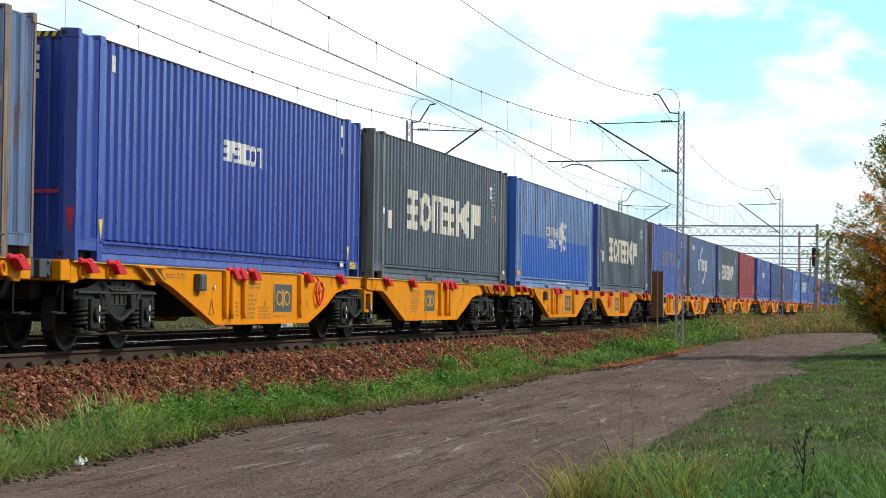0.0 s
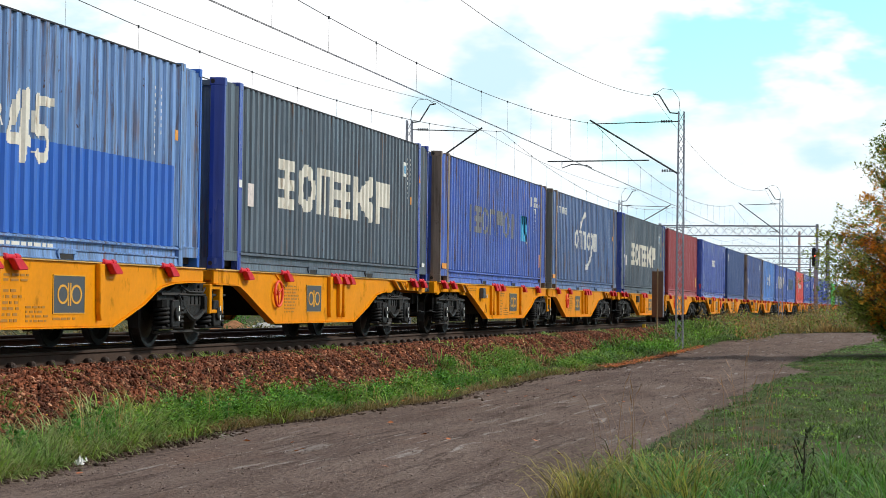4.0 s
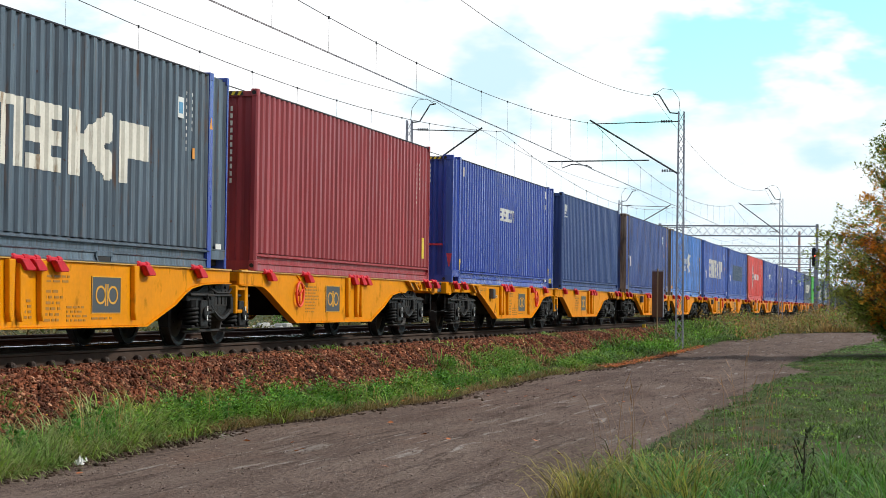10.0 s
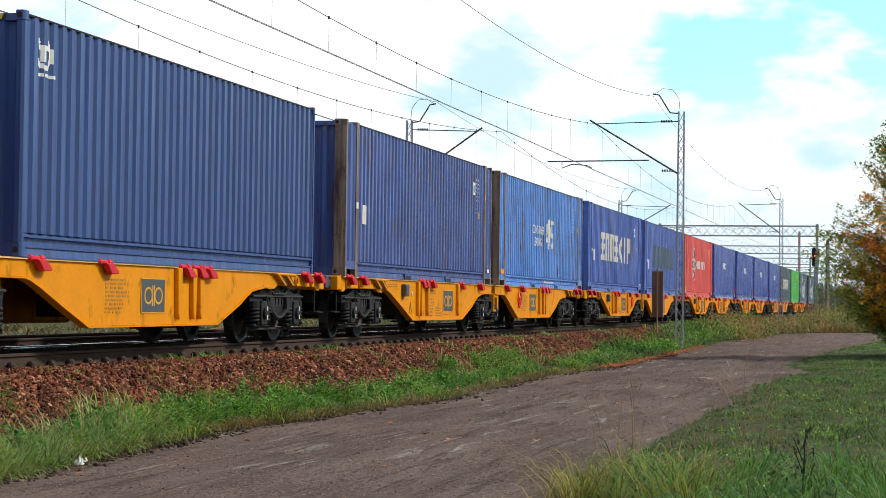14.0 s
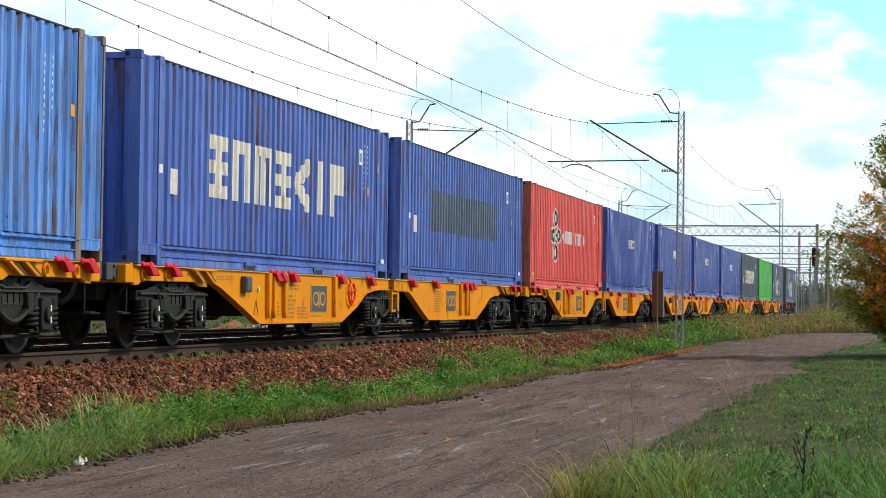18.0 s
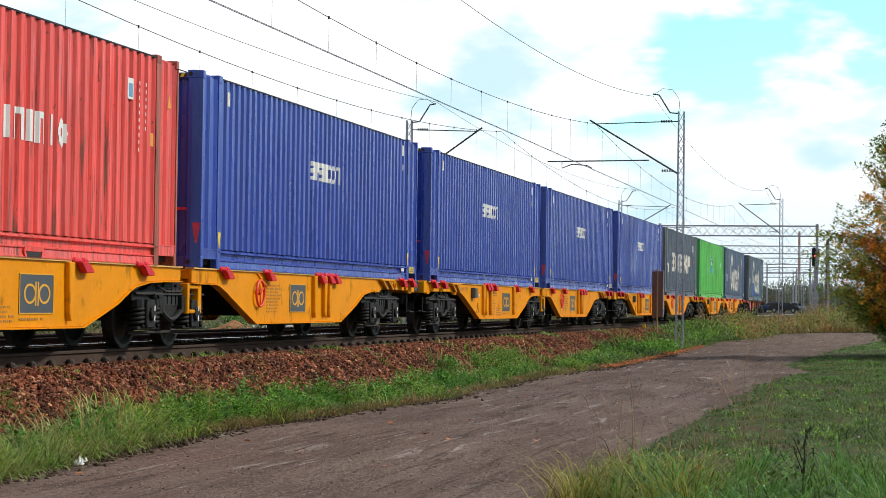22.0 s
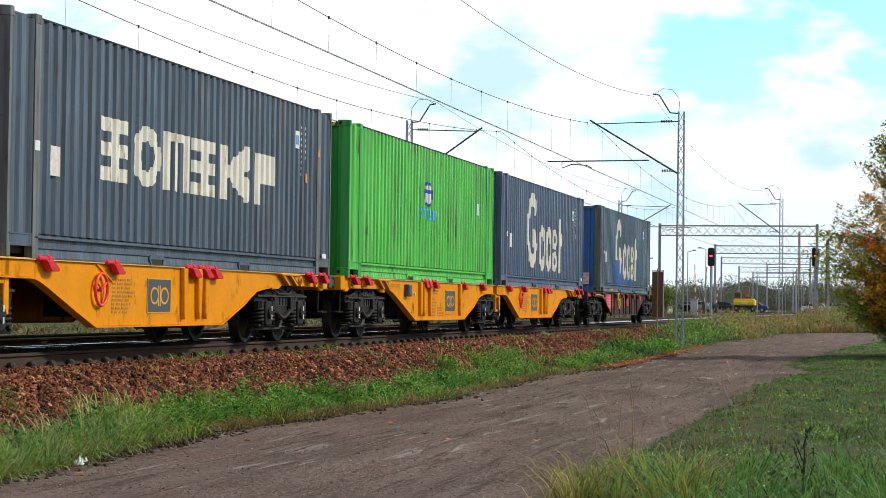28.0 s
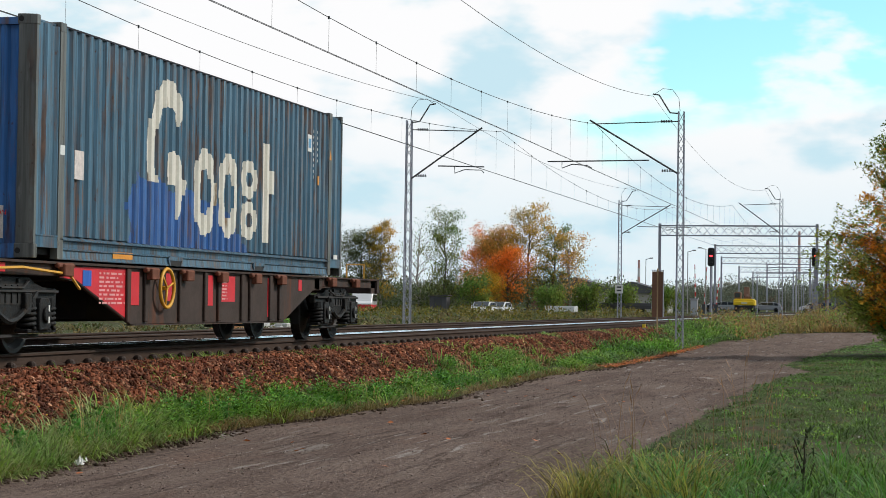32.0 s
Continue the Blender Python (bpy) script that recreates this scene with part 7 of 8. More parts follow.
# the tree at the lane's bend, with a shrub at its foot: long limbs that end in drooping sprigs
def build_rowan(base, label, tips, seed):
    rs = np.random.RandomState(seed)
    t = empty("rowan_tree", label, "tree", "trees beside the lane", m=pose(*base) @ Matrix.Scale(0.93, 4))
    profile = [(0.7, 1.0), (1.0, 1.9), (1.4, 2.7), (1.9, 3.6), (2.5, 4.6), (3.3, 4.7), (4.4, 4.4), (5.2, 3.8), (6.1, 3.0), (7.4, 2.4), (8.4, 2.0), (10.2, 0.4)]
    trunk, twigs = Shape(), Shape()
    stems = []
    for q in range(4):
        a = q * 1.7
        pts = [Vector((0.12 * math.cos(a), 0.12 * math.sin(a), -0.3))]
        for i in range(1, 8):
            pts.append(Vector(((0.1 + 0.16 * i) * math.cos(a) + rs.normal(0, 0.06), (0.1 + 0.16 * i) * math.sin(a) + rs.normal(0, 0.06), 1.25 * i)))
        for i in range(7):
            trunk.rod(pts[i], pts[i + 1], 0.10 * (1 - i / 8), 0.10 * (1 - (i + 1) / 8), 7)
        stems.append(pts)
    part("trunk", trunk, m_bark, t)
    green, orange = [], []
    for j in range(tips):
        z = rs.uniform(0.9, 10.0) if j % 3 else rs.uniform(1.2, 5.0)
        reach = np.interp(z, [p[0] for p in profile], [p[1] for p in profile]) * (0.35 + 0.65 * rs.rand() ** 0.5) * rs.uniform(0.86, 1.06)
        a = rs.uniform(0, 6.283)
        tip = Vector((reach * math.cos(a), reach * math.sin(a), z))
        pts = stems[j % 4]
        root = pts[min(7, max(0, int((z - 0.45 * reach) / 1.25)))]
        mid = root.lerp(tip, 0.55) + Vector((0, 0, 0.10 * reach))
        twigs.rod(root, mid, 0.020, 0.012, 4).rod(mid, tip, 0.012, 0.004, 4)
        warm = noise.noise(tip * 0.55 + Vector((3.7, 0, 0.6))) + 0.10 * (z - 3.0) - 0.05 * abs(z - 3.8) ** 2
        bag = orange if warm > -0.02 and tip.x > -3.9 + 0.12 * z else green
        for q in range(5):
            u = 0.45 + 0.55 * (q + rs.rand()) / 5
            s0 = root.lerp(tip, u) + Vector((0, 0, 0.10 * reach * (1 - u)))
            d = Vector((math.cos(a) + rs.normal(0, 0.8), math.sin(a) + rs.normal(0, 0.8), rs.normal(0.05, 0.35))).normalized()
            length = rs.uniform(0.25, 0.55)
            for w in range(22):
                f = (w + 1) / 22
                side = rs.normal(0, 0.055, 3)
                bag.append((s0.x + d.x * length * f + side[0], s0.y + d.y * length * f + side[1], s0.z + d.z * length * f - 0.22 * f * f + side[2]))
    part("branchwork", twigs, m_bark, t)
    for nm, bag, material in (("green_leaves", green, l_rowan), ("orange_leaves", orange, l_rowan_orange)):
        n = len(bag)
        s = rs.uniform(0.09, 0.17, n)
        m = transforms(n, np.array(bag), s, s * rs.uniform(0.45, 0.7, n), rs.uniform(0, 6.283, n), rs.uniform(-2.2, -0.6, n))
        part(nm, solid_copies(nm, LEAF_V, LEAF_F, m), material, t)


l_rowan = leaf_mat("rowan_green_leaves", (0.30, 0.44, 0.10), 0.6, 0.7, second=(0.45, 0.46, 0.10))
l_rowan_orange = leaf_mat("rowan_orange_leaves", (0.95, 0.36, 0.05), 0.5, 0.7, second=(0.75, 0.46, 0.07))
build_rowan((0.90, 70.5, -0.85), "tree with green leaves turning orange beside the lane", 1150, 61)
build_tree("bush", "dark green bush at the tree's foot beside the lane", (0.46, 73.2, -0.85), 2.2, 1.4, l_rowan, 13000, (0.09, 0.16), 62, 0.06, None, 0.0, 0.08, 30, 0.2, "bushes beside the lane", 0.16)

# trees beyond the far track: (name, label, x, y, height, radius, leaf material, leaves, bare)
FAR_TREES = [
    ("birch_tree", "bare pale birch", -55.5, 202, 10.6, 2.0, None, 0, 1.0),
    ("oak_tree", "dark green tree", -51.0, 196, 8.0, 2.4, l_dark, 9000, 0.0),
    ("birch_tree", "yellow birch", -49.0, 196, 9.6, 1.6, l_yellow, 6000, 0.0),
    ("birch_tree", "almost bare grey tree", -46.2, 200, 9.0, 2.4, l_green, 700, 0.8),
    ("poplar_tree", "tall thin-leaved green tree", -42.6, 196, 10.2, 2.2, l_green, 6000, 0.3),
    ("maple_tree", "orange-red maple", -39.4, 200, 7.8, 2.6, l_orange, 11000, 0.0),
    ("maple_tree", "orange-brown maple", -37.2, 196, 8.6, 2.3, l_brown, 8500, 0.1),
    ("poplar_tree", "tall yellow half-bare poplar", -34.4, 196, 11.0, 2.4, l_yellow, 7500, 0.4),
    ("maple_tree", "orange maple", -35.6, 192, 6.2, 2.2, l_orange, 8000, 0.0),
    ("oak_tree", "green tree", -32.2, 198, 9.2, 1.8, l_green, 5000, 0.2),
    ("birch_tree", "half-bare birch with rusty leaves", -30.4, 196, 8.4, 2.0, l_brown, 3200, 0.6),
    ("maple_tree", "low yellow maple", -36.8, 189, 3.8, 1.5, l_yellow, 3000, 0.0),
]
for i, (nm, lb, x, y, h, r, mt, n, bare) in enumerate(FAR_TREES):
    build_tree(nm, lb + " beyond the tracks", (x - 1.4, y, -0.5), h, r, mt, int(n * 1.7), (0.09, 0.20), 70 + i, 0.16, m_birch if nm == "birch_tree" else m_bark, bare, 0.12, 22 if bare < 0.5 else 24, 0.7, "trees beyond the tracks", 0.2)
rs = np.random.RandomState(91)
xx = rs.uniform(-62, -27, 130)
yy = rs.uniform(186, 206, 130)
leaf_clumps("undergrowth", "dark green undergrowth below the far trees", np.stack([xx, yy, rs.uniform(0.3, 2.6, 130)], -1), 110, (1.5, 1.5, 1.1), (0.16, 0.34), l_dark, 92)
xx = rs.uniform(-50, -19, 150)
yy = rs.uniform(105, 186, 150)
xx[:14], yy[:14] = rs.uniform(-38.5, -33.5, 14), rs.uniform(170, 176, 14)
xx[14:26], yy[14:26] = rs.uniform(-52, -47.6, 12), rs.uniform(176, 181, 12)
leaf_clumps("yard_weeds", "green and yellow weeds beside the far track", np.stack([xx, yy, rs.uniform(-0.3, 0.25, 150)], -1), 90, (1.3, 1.2, 0.5), (0.10, 0.22), leaf_mat("yard_weed_leaves", (0.12, 0.14, 0.025), 0.5, 0.3, second=(0.22, 0.17, 0.03)), 93)
gx, gy = np.meshgrid(np.linspace(-1, 1, 22), np.linspace(-1, 1, 22))
lift = np.clip(1 - np.hypot(gx, gy), 0, 1) ** 0.8 * (0.42 + 0.10 * np.sin(gx * 5 + 1) * np.cos(gy * 4)) + np.random.RandomState(8).normal(0, 0.018, gx.shape) - 0.06
k = np.arange(gx.size).reshape(gx.shape)
me = bpy.data.meshes.new("earth_mound")
me.from_pydata(np.stack([1.2 * gx, 1.6 * gy, lift], -1).reshape(-1, 3).tolist(), [], np.stack([k[:-1, :-1], k[:-1, 1:], k[1:, 1:], k[1:, :-1]], -1).reshape(-1, 4).tolist())
tagged(part("earth_mound", me, mat("orange_brown_earth", (0.30, 0.15, 0.075), 0.95, spec=0.05, var=0.4, scale=3, bump=0.8, bump_scale=12), loc=(-25.0, 74.8, -0.48)), "low mound of orange-brown earth beyond the far track", "mound")
r8 = random.Random(8)
slab = Shape()
for q in range(26):
    x, y, a = -25.1 + r8.uniform(-0.6, 0.6), 80.2 + r8.uniform(-1.7, 1.7), r8.uniform(0, 3.1)
    h, u, v = r8.uniform(0.10, 0.34), r8.uniform(0.12, 0.30), r8.uniform(0.10, 0.22)
    slab.prism([(x + u * math.cos(a), y + u * math.sin(a)), (x - v * math.sin(a), y + v * math.cos(a)), (x - u * math.cos(a), y - u * math.sin(a)), (x + v * math.sin(a), y - v * math.cos(a))], "z", -0.55, -0.5 + h)
tagged(part("rubble", slab, mat("pale_concrete_rubble", (0.52, 0.52, 0.50), 0.9, var=0.3, scale=4, bump=0.4, bump_scale=15), bevel=0.03), "pale broken concrete rubble beyond the far track", "rubble", kind="stuff")
leaf_clumps("dark_weeds", "dark green weeds behind the earth mound", [(-26.3, 79.0, 0.0), (-26.8, 80.0, 0.15), (-25.9, 84.5, -0.2)], 420, (0.55, 0.7, 0.45), (0.05, 0.12), g_nettle, 97)
grass_field("yard_grass", "rough grass beyond the far track", 15000, 40, 190, lambda u, y: -18.8 - 14 * u, (0.15, 0.45), (0.02, 0.05), leaf_mat("yard_grass_blades", (0.10, 0.13, 0.045), 0.6, 0.35, second=(0.20, 0.15, 0.06)), 94, power=1.0)
for i, (x, y, h, r) in enumerate(((-28.4, 185, 2.5, 1.5), (-25.8, 190, 2.5, 1.5), (-30.5, 178, 2.2, 1.4), (-23.0, 200, 2.6, 1.6), (-38.5, 184, 3.4, 1.6))):
    build_tree("shrub", "rounded green shrub beyond the tracks", (x, y, -0.4), h, r, l_green, 2600, (0.14, 0.28), 110 + i, 0.06, None, 0.0, 0.1, 14, 0.5, "shrubs beyond the tracks")
rs = np.random.RandomState(95)
xx = rs.uniform(-190, 40, 420)
yy = rs.uniform(520, 640, 420)
hh = 3.0 + 4.0 * np.abs(np.sin(xx * 0.045)) * rs.rand(420)
# leaf colour lightened and greyed to carry the distance haze
leaf_clumps("far_woods", "line of far woods with haze put into its grey-green", np.r_[np.stack([xx, yy, hh], -1), np.stack([xx, yy, hh * 0.35], -1)], 380, (4.0, 4.0, 2.8), (0.28, 0.52), leaf_mat("hazy_far_wood_leaves", (0.13, 0.165, 0.12), 0.4, 0.35, second=(0.17, 0.18, 0.12)), 96, "woods")
# unseen woods, added to close lane side and back and dim mirrored low sky
az, rr = rs.uniform(radians(5), radians(175), 300), rs.uniform(140, 200, 300)
hh = 2.0 + 9.0 * rs.rand(300) * (0.7 + 0.3 * np.sin(az * 23))
leaf_clumps("side_woods", "unseen dark green woods added beyond the meadow to block low sky", np.r_[np.stack([rr * np.sin(az), rr * np.cos(az), hh], -1), np.stack([rr * np.sin(az), rr * np.cos(az), hh * 0.4], -1)], 110, (7.0, 7.0, 4.0), (0.9, 1.6), l_dark, 98, "woods")


# ---------------------------------------------------------------- things along the line and at the crossing
m_signalblack = mat("black_signal_board", (0.015, 0.015, 0.016), 0.6, var=0.1)
m_redlight = mat("red_signal_light", (1.0, 0.03, 0.04), 0.3, var=0.0, emit=6.0)
m_lens = mat("dark_signal_lens", (0.03, 0.03, 0.035), 0.15, var=0.0)
m_redstripe = mat("red_barrier_paint", (0.60, 0.03, 0.02), 0.5, var=0.15)
m_digger = mat("yellow_machine_paint", (0.80, 0.55, 0.01), 0.45, var=0.12, scale=2)
m_glass = mat("dark_vehicle_glass", (0.03, 0.04, 0.05), 0.08, var=0.0, spec=0.8)
m_tyre = mat("black_tyre_rubber", (0.018, 0.018, 0.018), 0.85, var=0.2)
m_rim = mat("grey_wheel_rim", (0.35, 0.36, 0.38), 0.35, metal=0.8, var=0.1)
m_brickfar = mat("red_brown_wall", (0.22, 0.10, 0.07), 0.85, var=0.2, scale=1)
m_rooffar = mat("dark_roof_sheet", (0.09, 0.09, 0.10), 0.7, var=0.2, scale=1)
m_headlight = mat("car_lamp_glass", (0.6, 0.62, 0.65), 0.15, var=0.0)
m_taillight = mat("red_tail_lamp", (0.45, 0.02, 0.02), 0.25, var=0.0)

# narrow brown board on a thin post in front of the near track
board = empty("trackside_board", "tall narrow rust-brown board on a thin post", "sign", m=pose(-9.52, 80, -0.7))
part("panel", Shape().box(-0.20, 0.22, -0.02, 0.02, 0.98, 2.75), m_corten, board, "rust-brown steel panel", bevel=0.006)
part("panel_edge", Shape().box(0.223, 0.25, -0.05, 0.05, 0.98, 2.78), m_galv, board, "pale folded edge")
part("top_edge", Shape().box(-0.22, 0.26, -0.055, 0.055, 2.782, 2.81), m_galv, board, "pale top edge")
part("post", Shape().rod((0.02, -0.06, -0.2), (0.02, -0.06, 2.86), 0.03, n=8), mat("tan_post_paint", (0.40, 0.28, 0.15), 0.7, var=0.2), board)
peg = empty("marker_peg", "short marker peg with a yellow cap beside the rail", "peg", m=pose(-9.9, 79, -0.55))
part("stake", Shape().box(-0.05, 0.05, -0.05, 0.05, 0, 0.42), m_pale, peg)
part("cap", Shape().box(-0.06, 0.06, -0.06, 0.06, 0.424, 0.56), m_tagyellow, peg, "yellow cap")


def signal(x, y, z, base, label):
    s = empty("railway_signal", label, "signal", "railway signals", m=pose(x, y, base))
    h = z - base
    part("post", Shape().rod((0, 0.15, 0), (0, 0.15, h + 1.7), 0.09, n=8), m_galv, s)
    outline = [(-0.34, h + 0.1), (-0.22, h - 0.05), (0.22, h - 0.05), (0.34, h + 0.1), (0.34, h + 1.6), (0.22, h + 1.78), (-0.22, h + 1.78), (-0.34, h + 1.6)]
    part("backboard", Shape().prism(outline, "y", -0.03, 0.03), m_signalblack, s, "black rounded backboard", bevel=0.02)
    for i, q in enumerate((0.25, 0.62, 1.0, 1.4)):
        lit = i == 2
        part("lamp", Shape().rod((0, -0.06, h + q), (0, -0.04, h + q), 0.13 if lit else 0.11, n=14), m_redlight if lit else m_lens, s, "lit red lamp" if lit else "unlit lamp")
        part("hood", Shape().prism([(-0.16, h + q + 0.05), (0.16, h + q + 0.05), (0.10, h + q + 0.17), (-0.10, h + q + 0.17)], "y", -0.22, -0.035), m_signalblack, s)
    part("ladder", Shape().rod((-0.12, 0.3, 0), (-0.12, 0.3, h), 0.02, n=4).rod((0.12, 0.3, 0), (0.12, 0.3, h), 0.02, n=4), m_galv, s)
    return s


signal(-19.1, 205, 4.75, -0.2, "black railway signal showing red beside the far track")
signal(-8.75, 200, 4.7, -0.2, "black railway signal showing red beside the near track")


def barrier(x, y, h, lean, label):
    b = empty("level_crossing_barrier", label, "barrier", "raised crossing barriers", m=pose(x, y, -0.1))
    part("housing", Shape().box(-0.25, 0.25, -0.25, 0.25, 0, 1.1), m_plate, b, "dark grey drive housing", bevel=0.03)
    n = 9
    for i in range(n):
        a, c = i / n, (i + 1) / n
        part("boom_band", Shape().rod((lean * a, 0, 0.9 + h * a), (lean * c, 0, 0.9 + h * c), 0.08 - 0.03 * a, 0.08 - 0.03 * c, 6), m_redstripe if i % 2 == 0 else m_white, b, "red band" if i % 2 == 0 else "white band")
    return b


barrier(-23.3, 232, 4.6, -0.12, "raised red and white crossing barrier")
barrier(-22.7, 236, 4.4, 0.25, "raised red and white crossing barrier")
barrier(-21.2, 234, 3.2, 0.35, "raised red and white crossing barrier")


def pole(x, y, h, r, material, label, lamp=0.0, arms=0):
    p = empty("street_lamp" if lamp else "steel_pole", label, "lamp" if lamp else "pole", "lamps at the crossing" if lamp else "poles along the tracks", m=pose(x, y, -0.2))
    part("post", Shape().rod((0, 0, 0), (0, 0, h), r, r * 0.7, 8), material, p)
    if lamp:
        part("lamp_arm", Shape().rod((0, 0, h - 0.05), (lamp, 0, h + 0.1), 0.04, n=5), material, p)
        part("lamp_head", Shape().box(min(lamp, lamp * 1.8), max(lamp, lamp * 1.8), -0.14, 0.14, h + 0.05, h + 0.2), m_pale, p)
    for i in range(arms):
        part("cross_arm", Shape().rod((-0.2, 0, h - 0.6 - 0.9 * i), (3.2 - 0.7 * i, 0, h - 0.3 - 0.9 * i), 0.05, n=5), m_galv, p)
    return p


pole(-24.0, 230, 7.0, 0.065, m_pale, "pale street lamp at the level crossing", lamp=0.5)
pole(-22.0, 230, 7.3, 0.065, m_pale, "pale street lamp at the level crossing", lamp=-0.5)
pole(-32.4, 260, 6.8, 0.065, m_pale, "pale street lamp beyond the crossing", lamp=0.5)
FAR_POLES = [(-23.5, 330, 8.0, 0), (-26.5, 400, 9.0, 2), (-18.6, 262, 5.0, 0), (-23.0, 345, 8.5, 2), (-22.0, 420, 9.0, 1), (-20.0, 380, 8.0, 0), (-19.5, 440, 9.5, 2), (-17.2, 350, 7.0, 0), (-21.5, 470, 9.5, 1),
             (-16.2, 410, 8.0, 0), (-14.5, 380, 6.0, 0), (-24.5, 455, 9.0, 1), (-13.5, 300, 5.2, 0), (-12.4, 330, 6.0, 0), (-26.0, 480, 9.5, 2), (-15.0, 300, 4.2, 0), (-12.0, 270, 4.6, 0)]
for x, y, h, arms in FAR_POLES:
    pole(x, y, h, 0.09 if y > 350 else 0.06, m_galv, "galvanised steel pole beside the tracks", arms=arms)
for q in range(14):
    far = 330 + 13 * q
    pole(-(0.0425 + 0.0015 * ((q * 5) % 14)) * far, far, 3.5 + (q * 7) % 5, 0.05, m_pale, "thin pale pole along the tracks")
portal(395, -31.5, -15.0, 8.3, "galvanised portal gantry far along the tracks")
portal(465, -34.0, -16.0, 8.3, "galvanised portal gantry far along the tracks")
pole(-11.4, 300, 10.6, 0.35, m_corten, "brown mast behind the tree")


def chimney(x, y, h, r, label):
    c = empty("factory_chimney", label, "chimney", "far chimneys", m=pose(x, y, -1))
    n = 6
    for i in range(n):
        a, b = i / n, (i + 1) / n
        part("chimney_band", Shape().rod((0, 0, h * a), (0, 0, h * b), r * (1.2 - 0.4 * a), r * (1.2 - 0.4 * b), 12), mat("faded_red_band", (0.58, 0.36, 0.33), 0.8, var=0.15) if i % 2 else mat("pale_grey_band", (0.62, 0.61, 0.62), 0.8, var=0.1), c)
    return c


chimney(-46.2, 900, 34.5, 0.62, "tall red and white far chimney")
chimney(-102.4, 800, 19.5, 0.55, "slim red and white far chimney")


def digger():
    d = empty("excavator", "yellow road-rail excavator standing on the track by the crossing", "excavator", m=pose(-21.9, 285, 0.0))
    part("superstructure", Shape().prism([(-1.45, 0.95), (1.45, 0.95), (1.45, 1.65), (1.1, 1.85), (-1.2, 1.85), (-1.45, 1.7)], "y", -1.3, 1.6), m_digger, d, "yellow body", bevel=0.06)
    part("counterweight", Shape().prism([(-1.4, 1.0), (1.4, 1.0), (1.3, 1.5), (-1.3, 1.5)], "y", -1.62, -1.302), m_digger, d, "yellow counterweight", bevel=0.05)
    part("cab_frame", Shape().prism([(-1.4, 1.86), (-0.5, 1.86), (-0.5, 2.65), (-0.65, 2.75), (-1.3, 2.75), (-1.4, 2.65)], "y", -0.6, 0.9), m_corten, d, "dark brown cab frame", bevel=0.04)
    part("cab_window", Shape().box(-1.28, -0.62, -0.608, -0.602, 2.0, 2.6), m_glass, d, "dark cab window")
    part("boom", Shape().prism([(0.6, 1.8), (1.6, 3.5), (2.0, 3.5), (1.3, 1.8)], "x", -0.25, 0.45), m_corten, d, "brown boom")
    part("dipper_arm", Shape().prism([(1.8, 3.35), (2.3, 3.3), (2.9, 2.0), (2.7, 1.9)], "x", 0.0, 0.45), m_corten, d, "brown dipper arm")
    part("ram", Shape().rod((0.22, 0.9, 2.3), (0.22, 1.9, 3.0), 0.07, n=8), m_galv, d, "steel ram")
    part("engine_cover", Shape().box(0.0, 0.9, -1.0, 0.3, 1.86, 2.1), m_corten, d, "brown engine cover")
    part("undercarriage", Shape().box(-1.1, 1.1, -1.6, 1.6, 0.35, 0.9), m_black, d, "dark undercarriage")
    for x in (-1.1, 1.1):
        for y in (-1.15, 1.15):
            part("wheel", Shape().lathe([(0.0, -0.2), (0.42, -0.2), (0.48, -0.12), (0.48, 0.12), (0.42, 0.2), (0.0, 0.2)], 18, "x", (x, y, 0.48)), m_tyre, d, "black rubber wheel")
    part("emblem_bars", Shape().box(-0.35, 0.45, -1.628, -1.622, 1.2, 1.35), m_white, d, "white bars on the counterweight")
    return d


digger()


